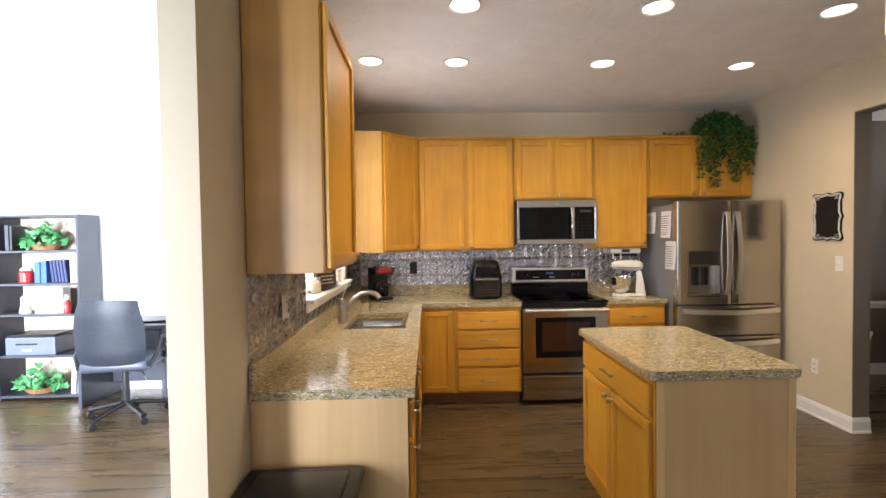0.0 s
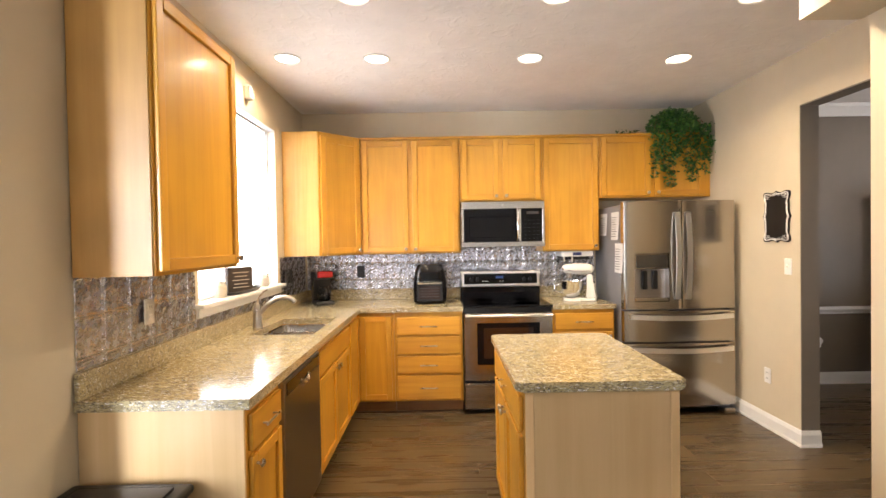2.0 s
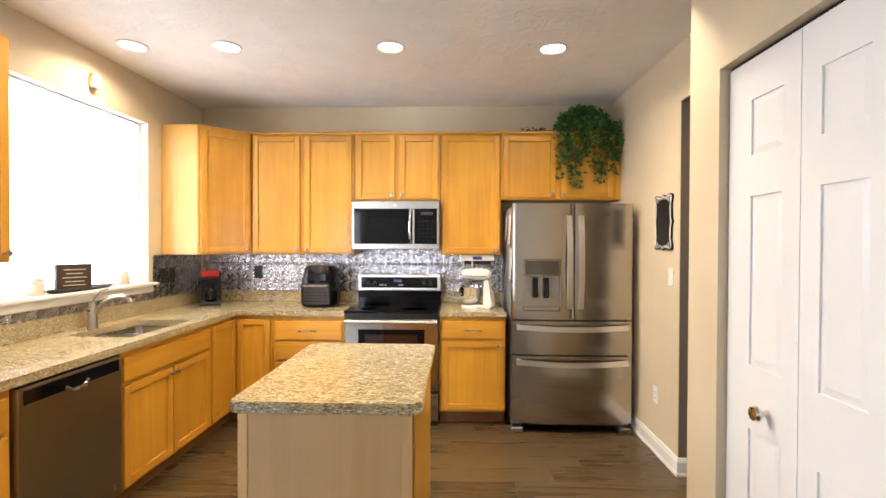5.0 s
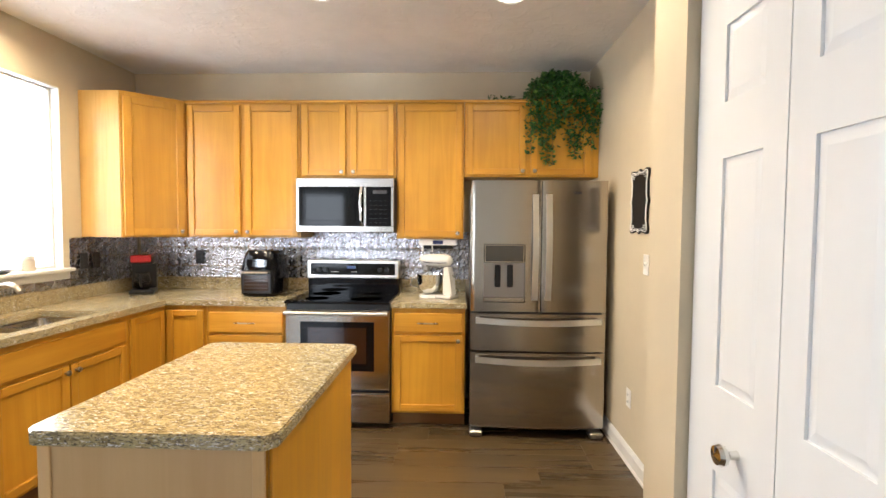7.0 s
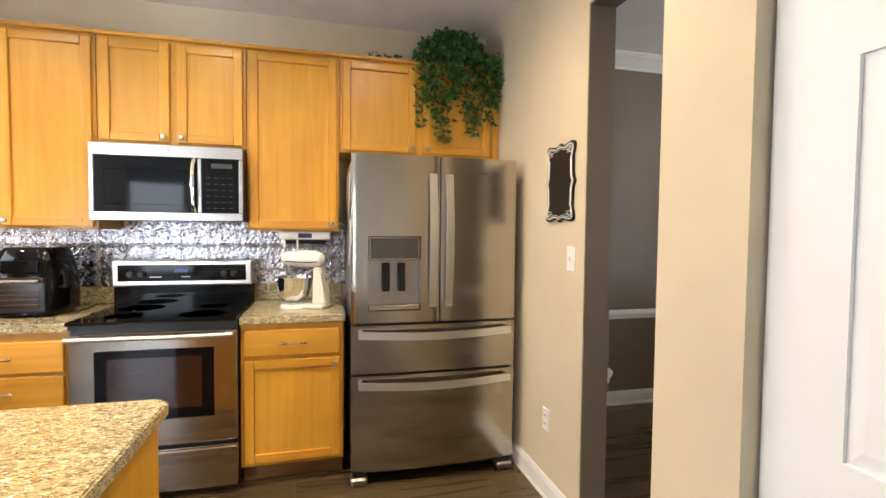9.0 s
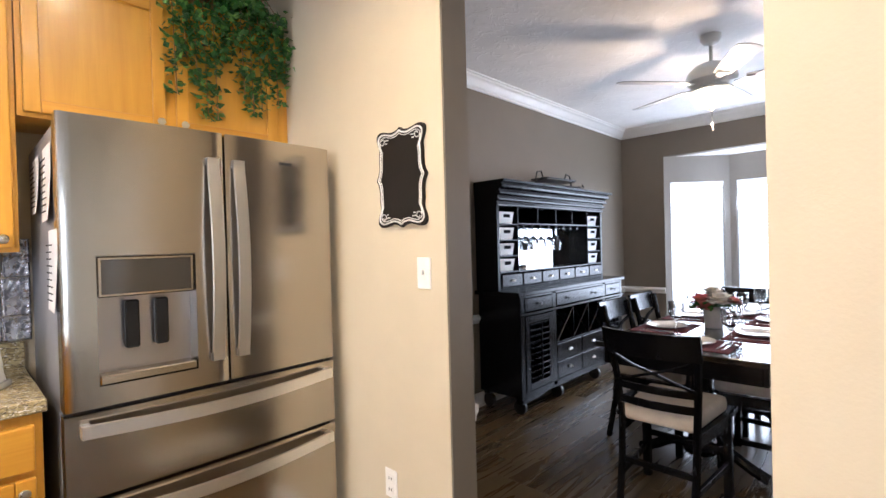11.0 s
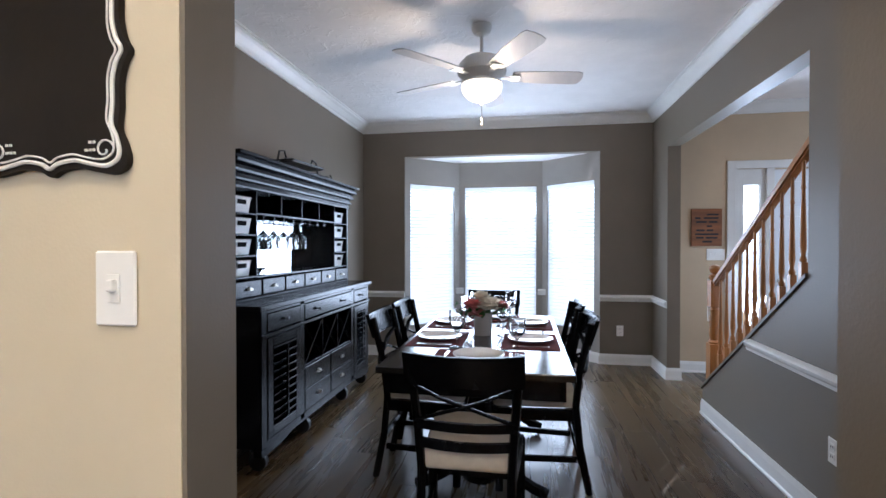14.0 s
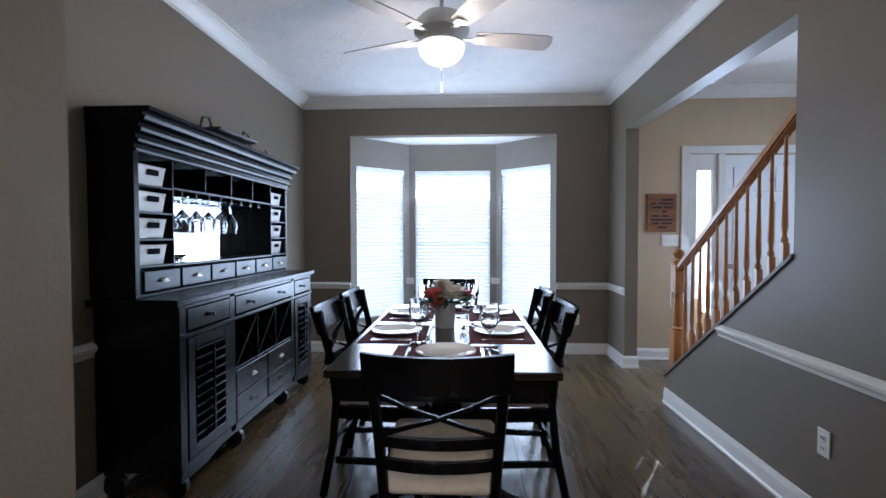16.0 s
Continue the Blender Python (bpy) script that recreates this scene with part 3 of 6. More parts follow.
# corner unit with two hinged door panels
cc = thing("corner_cabinet", "honey oak corner base cabinet with folding door", "cabinet", (0, 3.70, 0), 0, "kitchen base cabinets")
bm = bmesh.new()
bx(bm, .003, .61, .002, 1.015, .105, CT - .002)
bx(bm, .61, .928, .41, 1.015, .105, CT - .002)
part("body", bm, OAK, cc)
bm = bmesh.new()
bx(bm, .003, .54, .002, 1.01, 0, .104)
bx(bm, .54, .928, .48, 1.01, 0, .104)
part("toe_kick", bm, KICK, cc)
panel_door("door", .27, .715, cc, (.635, .41, .125), None, .02, .045)
bm = bmesh.new()
_m = Matrix.Translation((.61, 0, 0)) @ pose(0, 0, 0, 0, 0, 90)
for d in ((.03, .075, 0, .715), (.335, .38, 0, .715), (.075, .335, 0, .045), (.075, .335, .67, .715)):
    b = bmesh.new()
    bx(b, d[0], d[1], -.02, 0, .125 + d[2], .125 + d[3], .003, m=_m)
    part("stile" if d[3] - d[2] > .5 else "rail", b, OAK, cc)
bx(bm, .07, .34, -.013, -.001, .165, .80, m=_m)
dd = part("door", bm, OAK, cc)

# worktop: one slab with a hole for the sink
wt = thing("worktop", "speckled cream and brown granite worktop", "countertop", (0, 0, 0))
SX0, SX1, SY0, SY1 = .15, .545, 2.98, 3.60
bm = bmesh.new()
for d in ((.003, .64, 1.785, SY0), (.003, SX0, SY0, SY1), (SX1, .64, SY0, SY1), (.003, .64, SY1, 4.717), (.64, 1.518, 4.08, 4.717)):
    bx(bm, *d, CT, .915)
bmesh.ops.remove_doubles(bm, verts=bm.verts, dist=.0005)
part("slab", bm, GRANITE, wt)
bm = bmesh.new()
bx(bm, .003, .023, 1.787, 4.695, .9155, 1.015, .002)
bx(bm, .003, 1.518, 4.697, 4.717, .9155, 1.015, .002)
part("splash", bm, GRANITE, wt, "granite upstand")
wt2 = thing("worktop", "short granite worktop between range and refrigerator", "countertop", (0, 0, 0))
sub("slab", (2.283, 2.825, 4.08, 4.717, CT, .915), GRANITE, wt2, bev=.004)
sub("splash", (2.283, 2.825, 4.697, 4.717, .9155, 1.015), GRANITE, wt2)

# sink and tap
sk = thing("sink", "stainless steel double bowl undermount sink", "sink", (0, 0, 0))
for a, b in ((SY0, 3.27), (3.31, SY1)):
    bm = bmesh.new()
    o, i = .0, .03
    vs = []
    for inset, z in ((0, .872), (.004, .86), (.02, .72), (.05, .695)):
        r = .05
        ring = []
        for cx, cy, a0 in ((SX1 - r, b - r, 0), (SX0 + r, b - r, 90), (SX0 + r, a + r, 180), (SX1 - r, a + r, 270)):
            for k in range(5):
                an = radians(a0 + k * 22.5)
                rr = r - inset * .5
                ring.append(bm.verts.new((cx + rr * math.cos(an) - inset * .5 * (1 if cx > .35 else -1), cy + rr * math.sin(an) - inset * .5 * (1 if cy > (a + b) / 2 else -1), z)))
        vs.append(ring)
    for p, q in zip(vs, vs[1:]):
        for k in range(len(p)):
            bm.faces.new((p[k], p[(k + 1) % len(p)], q[(k + 1) % len(q)], q[k]))
    bm.faces.new(vs[-1])
    cyl(bm, (SX0 + SX1) / 2, (a + b) / 2, .696, .70, .04)
    part("bowl", bm, STEEL, sk, smooth=True)
sub("divider", (SX0, SX1, 3.268, 3.312, .80, .868), STEEL, sk, bev=.008, seg=2)
fa = thing("faucet", "brushed nickel kitchen faucet with arched spout", "faucet", (.10, 3.25, .915))
bm = bmesh.new()
turned(bm, [(.032, 0), (.032, .006), (.029, .012), (.028, .10), (.030, .135), (.020, .165), (0, .17)], 20)
part("body", bm, TAPM, fa, smooth=True)
bm = bmesh.new()
rod(bm, [(.01, 0, .09), (.07, 0, .155), (.13, 0, .195), (.19, 0, .205), (.235, 0, .19), (.255, 0, .165)], .017, 12)
part("spout", bm, TAPM, fa, smooth=True)
bm = bmesh.new()
rod(bm, [(0, 0, .16), (.005, .015, .20), (.02, .05, .235), (.035, .09, .245)], .008, 10, .7)
part("lever", bm, TAPM, fa, smooth=True)

# island
isl = thing("kitchen_island", "pale oak island with one drawer and two doors", "island", (1.665, 2.85, 0), -90)
carcass(isl, .905, .61, 0, CT - .002, kick=False)
drawer_front(.86, .145, isl, (.022, 0, .70))
panel_door("door", .425, .60, isl, (.022, 0, .08), (.395, .56))
panel_door("door", .425, .60, isl, (.457, 0, .08), (.03, .56))
sub("end_panel", (.906, .918, .012, .598, .0, CT - .004), OAKP, isl, "pale oak end panel")
for a in (0, .575):
    sub("corner_stile", (.918, .924, a, a + .035, .0, CT - .004), OAKP, isl)
sub("back_panel", (.004, .90, .611, .620, .0, CT - .004), OAK, isl)
it = thing("island_worktop", "speckled cream and brown granite island top", "countertop", (0, 0, 0))
bm = bmesh.new()
c = .03
ol = [(1.63 + c, 1.912), (2.308 - c, 1.912), (2.308, 1.912 + c), (2.308, 2.882 - c), (2.308 - c, 2.882), (1.63 + c, 2.882), (1.63, 2.882 - c), (1.63, 1.912 + c)]
lo = [bm.verts.new((x, y, CT)) for x, y in ol]
hi = [bm.verts.new((x, y, .915)) for x, y in ol]
bm.faces.new(lo[::-1])
bm.faces.new(hi)
for i in range(8):
    bm.faces.new((lo[i], lo[(i + 1) % 8], hi[(i + 1) % 8], hi[i]))
bmesh.ops.bevel(bm, geom=[e for e in bm.edges if abs(e.verts[0].co.z - e.verts[1].co.z) < .001], offset=.005, segments=2, affect="EDGES")
part("slab", bm, GRANITE, it)


# wall cabinets
def wall_cab(x0, x1, z0, doors, label, z1=2.415, y=4.42, knobs="c"):
    w = x1 - x0
    c = thing("wall_cabinet", label, "cabinet", (x0, y, 0), 0, "kitchen wall cabinets")
    bm = bmesh.new()
    bx(bm, 0.001, w - .001, 0, 4.718 - y, z0, z1, .001)
    part("body", bm, OAK, c)
    h = z1 - z0 - .035
    if doors == 2:
        hw = (w - .075) / 2
        panel_door("door", hw, h, c, (.0175, 0, z0 + .015), (hw - .025, .03))
        panel_door("door", hw, h, c, (w - .0175 - hw, 0, z0 + .015), (.025, .03))
    else:
        panel_door("door", w - .03, h, c, (.015, 0, z0 + .015), (w - .03 - .03, .03))
    sub("cornice", (-.001, w + .001, -.024, .0, z1 - .004, z1 + .016), OAKH, c, bev=.003)
    return c


wall_cab(.612, 1.522, 1.365, 2, "honey oak wall cabinet with two tall doors")
wall_cab(1.524, 2.276, 1.835, 2, "short honey oak wall cabinet above the microwave")
wall_cab(2.278, 2.80, 1.365, 1, "honey oak wall cabinet with one tall door")
wall_cab(2.802, 3.78, 1.845, 2, "short honey oak wall cabinet above the refrigerator")
sub("panel", (0, .048, .0, .29, 1.845, 2.415), OAK, thing("filler_panel", "narrow oak filler strip beside the wall", "panel", (3.781, 4.424, 0)))
dg = thing("wall_cabinet", "honey oak corner wall cabinet with angled door", "cabinet", (0, 4.11, 0), 0, "kitchen wall cabinets")
bm = bmesh.new()
a = [bm.verts.new((x, y, 1.365)) for x, y in ((.003, 0), (.31, 0), (.61, .30), (.61, .607), (.003, .607))]
b = [bm.verts.new((v.co.x, v.co.y, 2.43)) for v in a]
bm.faces.new(a[::-1])
bm.faces.new(b)
for i in range(5):
    bm.faces.new((a[i], a[(i + 1) % 5], b[(i + 1) % 5], b[i]))
part("body", bm, OAK, dg)
sub("side_panel", (.003, .305, -.006, -.0005, 1.367, 2.428), OAKM, dg, "pale oak side panel")
bm = bmesh.new()
_m = Matrix.Translation((.31, 0, 0)) @ pose(0, 0, 0, 0, 0, 45)
W_ = .424
for d in ((.012, .067, 1.38, 2.395), (W_ - .067, W_ - .012, 1.38, 2.395), (.067, W_ - .067, 1.38, 1.435), (.067, W_ - .067, 2.34, 2.395)):
    b = bmesh.new()
    bx(b, d[0], d[1], -.02, -.001, d[2], d[3], .004, m=_m)
    part("stile" if d[3] - d[2] > .5 else "rail", b, OAK, dg)
bx(bm, .065, W_ - .065, -.013, -.001, 1.433, 2.342, m=_m)
dr = part("door", bm, OAK, dg)
bm = bmesh.new()
turned(bm, [(.006, 0), (.006, .012), (.014, .018), (.016, .024), (.012, .030), (.0, .032)], 14, m=_m @ Matrix.Translation((W_ - .04, -.02, 1.41)) @ pose(0, 0, 0, 90))
part("knob", bm, NICKEL, dr, "satin nickel knob", True)
# near wall cabinet on the window wall
nc = thing("wall_cabinet", "honey oak wall cabinet on the window wall", "cabinet", (.303, 1.80, 0), 90, "kitchen wall cabinets")
bm = bmesh.new()
bx(bm, 0, .69, 0, .30, 1.365, 2.43, .001)
part("body", bm, OAK, nc)
panel_door("door", .66, 1.03, nc, (.015, 0, 1.38), (.63, .03))
sub("side_panel", (-.007, -.0005, .004, .298, 1.365, 2.43), mat("brown_oak_side", (.54, .295, .080), .4, 0, .1, 26, .1, 150, (1, 1, .05), (.47, .245, .060), (.3, .65), 7), nc, "brown oak side panel")

# range
rg = thing("range", "stainless steel electric range with black glass top", "stove", (1.525, 4.06, 0))
RW = .752
sub("body", (0, RW, .03, .63, .03, .905), BLACKP, rg)
bm = bmesh.new()
bx(bm, -.002, RW + .002, -.02, .60, .905, .922, .004, 2)
part("cooktop", bm, BLACKG, rg, "black glass cooktop")
bm = bmesh.new()
bx(bm, .0, RW, .52, .635, .90, 1.035, .006)
part("riser", bm, BLACKG, rg)
bm = bmesh.new()
bx(bm, -.004, RW + .004, .50, .60, 1.030, 1.185, .012, 2, m=pose(0, 0, 0))
bgd = part("backguard", bm, HANDLE, rg, "stainless control panel")
sub("control_glass", (.030, RW - .030, .492, .499, 1.062, 1.158), BLACKG, bgd, "black control panel", bev=.003)
sub("display", (.33, .40, .488, .4915, 1.115, 1.135), CLOCK, bgd, "blue lit clock display", bev=0)
for x in (.10, .155, .60, .655):
    k = bmesh.new()
    turned(k, [(.019, 0), (.019, .018), (.014, .022), (0, .022)], 16, m=Matrix.Translation((x, .491, 1.105)) @ pose(0, 0, 0, 90))
    part("knob", k, BLACKP, bgd, "black control knob", True)
for i in range(9):
    sub("button", (.20 + i * .013 + (.10 if i > 4 else 0), .207 + i * .013 + (.10 if i > 4 else 0), .489, .4915, 1.085, 1.090), WHITEP, bgd, bev=0)
bm = bmesh.new()
bx(bm, .0, RW, .0, .03, .285, .86, .006, 2)
dr = part("oven_door", bm, STEEL, rg, "stainless oven door")
sub("window_frame", (.11, RW - .11, -.004, -.0005, .42, .775), BLACKG, dr, "black glass window surround", bev=.001)
sub("window", (.165, RW - .165, -.007, -.0045, .475, .735), mat("dark_oven_glass", (.03, .012, .008), .05, 0, .2, 6, coat=.6, rvary=.02), dr, "dark oven window", bev=0)
bm = bmesh.new()
rod(bm, [(.01, -.05, .845), (RW / 2, -.058, .845), (RW - .01, -.05, .845)], .016, 12, .8)
bx(bm, .02, .05, -.05, 0, .835, .858)
bx(bm, RW - .05, RW - .02, -.05, 0, .835, .858)
part("handle", bm, HANDLE, dr, "long steel handle", True)
bm = bmesh.new()
bx(bm, .0, RW, .0, .03, .045, .265, .006, 2)
dw = part("drawer", bm, STEEL, rg, "stainless storage drawer")
sub("handle", (0.0, RW, -.022, .0, .235, .262), STEEL, dw, bev=.008, seg=2)
for x, y, r in ((.19, .14, .09), (.56, .14, .115), (.19, .40, .115), (.56, .40, .08)):
    bm = bmesh.new()
    turned(bm, [(r, .9222), (r, .9226), (r - .002, .9226), (r - .002, .9222)], 40)
    bmesh.ops.translate(bm, verts=bm.verts, vec=(x, y, 0))
    part("burner_ring", bm, BLACKG, rg, "grey burner ring")

# microwave
mw = thing("microwave", "stainless over the range microwave with black glass door", "microwave", (1.528, 4.30, 1.415))
MW, MH = .745, .405
sub("body", (0, MW, .02, .415, 0, MH), DARKG, mw)
bm = bmesh.new()
for d in ((0, MW, MH - .065, MH), (0, MW, 0, .045), (0, .022, .045, MH - .065), (MW - .022, MW, .045, MH - .065), (.515, .535, .045, MH - .065)):
    bx(bm, d[0], d[1], -.005, .02, d[2], d[3], .003)
part("face", bm, STEELB, mw, "stainless face")
sub("door_glass", (.022, .515, -.002, .018, .045, MH - .065), BLACKG, mw, "black glass door")
sub("window", (.07, .455, -.004, -.0022, .085, MH - .135), mat("microwave_window", (.004, .004, .005), .05, 0, .1, 8, spec=.25, rvary=.01), mw, "grey window")
cp = sub("control_panel", (.535, MW - .022, -.002, .018, .045, MH - .065), BLACKG, mw, "black keypad")
for r in range(6):
    for q in range(4):
        sub("key", (.56 + q * .038, .578 + q * .038, -.0035, -.0022, .07 + r * .033, .0725 + r * .033), DARKG, cp, bev=0)
sub("display", (.585, .69, -.0035, -.0022, .29, .315), DARKG, cp, bev=0)
bm = bmesh.new()
rod(bm, [(.50, -.005, .05), (.50, -.04, .09), (.50, -.047, .17), (.50, -.04, .29), (.50, -.005, .335)], .011, 10)
part("handle", bm, CHROME, mw, "curved chrome handle", True)
bm = bmesh.new()
turned(bm, [(.012, 0), (.012, .003), (0, .004)], 16, m=Matrix.Translation((MW / 2, -.005, MH - .033)) @ pose(0, 0, 0, 90))
part("badge", bm, CHROME, mw, "round badge", True)

# refrigerator
fr = thing("refrigerator", "stainless french door refrigerator with two drawers", "refrigerator", (2.850, 3.955, 0))
FW = .918
sub("body", (.006, FW - .006, .085, .75, .04, 1.755), FRSIDE, fr)


def curved(x0, x1, z0, z1, bulge=.012, bottom=0.0, seg=14):
    """A door whose face bows a little over the whole width of the refrigerator."""
    bm = bmesh.new()
    fr_, bk = [], []
    for i in range(seg + 1):
        x = x0 + (x1 - x0) * i / seg
        e = .005 if i in (0, seg) else 0
        y = bulge * ((2 * x / FW - 1) ** 2) + e
        sag = bottom * (1 - (2 * x / FW - 1) ** 2)
        fr_.append((x, y, z0 - sag, z1))
        bk.append((x, .08, z0 - sag, z1))
    va = [(bm.verts.new((x, y, a)), bm.verts.new((x, y, b))) for x, y, a, b in fr_]
    vb = [(bm.verts.new((x, y, a)), bm.verts.new((x, y, b))) for x, y, a, b in bk]
    for i in range(seg):
        bm.faces.new((va[i][0], va[i + 1][0], va[i + 1][1], va[i][1]))
        bm.faces.new((vb[i][0], vb[i][1], vb[i + 1][1], vb[i + 1][0]))
        bm.faces.new((va[i][1], va[i + 1][1], vb[i + 1][1], vb[i][1]))
        bm.faces.new((va[i][0], vb[i][0], vb[i + 1][0], va[i + 1][0]))
    bm.faces.new((va[0][0], va[0][1], vb[0][1], vb[0][0]))
    bm.faces.new((va[-1][0], vb[-1][0], vb[-1][1], va[-1][1]))
    return bm


SPL = .475
# the left door leaves a niche for the dispenser
ld = bmesh.new()
LX1 = SPL - .004
xs = [0, .008] + [.008 + .079 * k / 3 for k in (1, 2, 3)] + [.087 + .281 * k / 8 for k in range(1, 9)] + [.368 + (LX1 - .376) * k / 3 for k in (1, 2, 3)] + [LX1]
zs = (.882, .945, 1.345, 1.775)


def face_y(x):
    return .012 * ((2 * x / FW - 1) ** 2) + (.005 if x in (0, LX1) else 0)


gv = [[ld.verts.new((x, face_y(x), z)) for z in zs] for x in xs]
for i in range(len(xs) - 1):
    for j in range(3):
        if j == 1 and .086 < (xs[i] + xs[i + 1]) / 2 < .368:
            continue
        ld.faces.new((gv[i][j], gv[i + 1][j], gv[i + 1][j + 1], gv[i][j + 1])).smooth = True


def wall_strip(pts):
    vs = [(ld.verts.new((x, y, z)), ld.verts.new((x, .08, z))) for x, y, z in pts]
    for p, q in zip(vs, vs[1:]):
        ld.faces.new((p[0], p[1], q[1], q[0]))


for z in (.882, 1.775):
    wall_strip([(x, face_y(x), z) for x in xs])
for z in (.945, 1.345):
    wall_strip([(x, face_y(x), z) for x in xs if .0869 < x < .3681])
for x, z0, z1 in ((0, .882, 1.775), (LX1, .882, 1.775), (.087, .945, 1.345), (.368, .945, 1.345)):
    wall_strip([(x, face_y(x), z0), (x, face_y(x), z1)])
d1 = part("door", ld, STEEL, fr, "stainless door with water dispenser")
part("door", curved(SPL + .004, FW, .882, 1.775), STEEL, fr, "stainless right hand door", True)
sub("dispenser_niche", (.087, .368, .072, .079, .945, 1.345), NICHE, d1, "grey dispenser niche", bev=0)
sub("dispenser_panel", (.089, .366, .012, .07, 1.215, 1.343), STEEL, d1, "glossy dispenser control panel", bev=.004)
sub("dispenser_screen", (.10, .355, .009, .0118, 1.225, 1.333), mat("smoked_screen", (.10, .095, .09), .06, .7, .05, 5, rvary=.02), d1, bev=0)
sub("dispenser_tray", (.089, .366, .004, .07, .947, .975), STEEL, d1, bev=.004)
for x in (.165, .25):
    sub("dispenser_lever", (x, x + .04, .035, .065, 1.045, 1.20), BLACKP, d1, "black dispenser paddle", bev=.005)
for x, s in ((SPL - .045, -1), (SPL + .045, 1)):
    bm = bmesh.new()
    for i in range(14):
        t0, t1 = i / 14, (i + 1) / 14
        z0, z1 = .965 + .71 * t0, .965 + .71 * t1
        o0, o1 = .052 * math.sin(math.pi * (.12 + .76 * t0)), .052 * math.sin(math.pi * (.12 + .76 * t1))
        q = [bm.verts.new(p) for p in ((x - .020, -o0, z0), (x + .020, -o0, z0), (x + .020, -o1, z1), (x - .020, -o1, z1), (x - .020, -o0 + .014, z0), (x + .020, -o0 + .014, z0), (x + .020, -o1 + .014, z1), (x - .020, -o1 + .014, z1))]
        for f_ in ((0, 1, 2, 3), (4, 7, 6, 5), (0, 3, 7, 4), (1, 5, 6, 2)):
            bm.faces.new([q[k] for k in f_])
    bx(bm, x - .020, x + .020, -.022, .004, .965, .99)
    bx(bm, x - .020, x + .020, -.022, .004, 1.655, 1.68)
    bmesh.ops.remove_doubles(bm, verts=bm.verts, dist=.0004)
    part("handle", bm, HANDLE, fr, "curved steel bar handle", True)
for z0, z1, hz, bt, nm in ((.612, .868, .825, .0, "upper"), (.085, .598, .555, .012, "lower")):
    d = part("drawer", curved(0, FW, z0, z1, .012, bt), STEEL, fr, "stainless freezer drawer", True)
    bm = bmesh.new()
    for i in range(16):
        t0, t1 = i / 16, (i + 1) / 16
        x0, x1 = .035 + .848 * t0, .035 + .848 * t1
        o = lambda t: -.012 - .045 * math.sin(math.pi * (.1 + .8 * t))
        zz = lambda t: hz - .012 * math.sin(math.pi * t)
        q = [bm.verts.new(p) for p in ((x0, o(t0), zz(t0) - .02), (x1, o(t1), zz(t1) - .02), (x1, o(t1), zz(t1) + .02), (x0, o(t0), zz(t0) + .02), (x0, o(t0) + .014, zz(t0) - .02), (x1, o(t1) + .014, zz(t1) - .02), (x1, o(t1) + .014, zz(t1) + .02), (x0, o(t0) + .014, zz(t0) + .02))]
        for f_ in ((0, 1, 2, 3), (4, 7, 6, 5), (3, 2, 6, 7), (0, 4, 5, 1)):
            bm.faces.new([q[k] for k in f_])
    for x in (.035, .860):
        bx(bm, x, x + .023, -.03, .012, hz - .02, hz + .018)
    bmesh.ops.remove_doubles(bm, verts=bm.verts, dist=.0004)
    part("handle", bm, HANDLE, d, "wide curved steel handle", True)
for x in (.0, FW - .09):
    sub("foot", (x, x + .09, .01, .12, 0, .045), STEELV, fr, "grey plastic foot", bev=.01)
sub("nameplate", (.66, .74, .003, .008, 1.685, 1.695), DARKG, fr, bev=0)
# papers on the side of the refrigerator
for z, h, y, n in ((1.46, .24, .20, 0), (1.18, .25, .12, 1), (1.50, .20, .48, 2)):
    pp = thing("paper_note", "white printed paper held on the refrigerator side", "paper", (2.854, 3.955 + y, z), -90, "papers on refrigerator")
    bm = bmesh.new()
    g = []
    for i in range(7):
        for j in range(2):
            g.append(bm.verts.new((-.09 + .18 * j, -.004 - .006 * (1 - i / 6) ** 2 * (1 + j), h * i / 6)))
    for i in range(6):
        bm.faces.new((g[2 * i], g[2 * i + 1], g[2 * i + 3], g[2 * i + 2]))
    s = part("sheet", bm, PAPER, pp)
    for i in range(9):
        sub("print_line", (-.07, .03 + .01 * (i % 3), -.0135, -.0125, h * .12 + i * h * .085, h * .12 + i * h * .085 + .004), INK, s, bev=0)

# dishwasher
dwz = thing("dishwasher", "dark stainless dishwasher under the worktop", "dishwasher", (.612, 2.175, 0), 90)
sub("body", (.005, .605, .02, .59, .10, CT - .004), BLACKP, dwz)
bm = bmesh.new()
bx(bm, .006, .604, -.022, .018, .115, .86, .006, 2)
d = part("door", bm, STEELV, dwz, "dark steel door")
sub("control_strip", (.03, .58, -.026, -.0225, .785, .845), BLACKG, d, "black control strip")
bm = bmesh.new()
rod(bm, [(.24, -.022, .80), (.27, -.034, .775), (.34, -.034, .775), (.37, -.022, .80)], .009, 8)
part("handle", bm, NICKEL, d, smooth=True)
sub("toe_kick", (.006, .604, .05, .09, 0, .10), BLACKP, dwz)
sub("badge", (.54, .57, -.024, -.0222, .16, .19), NICKEL, d, bev=0)


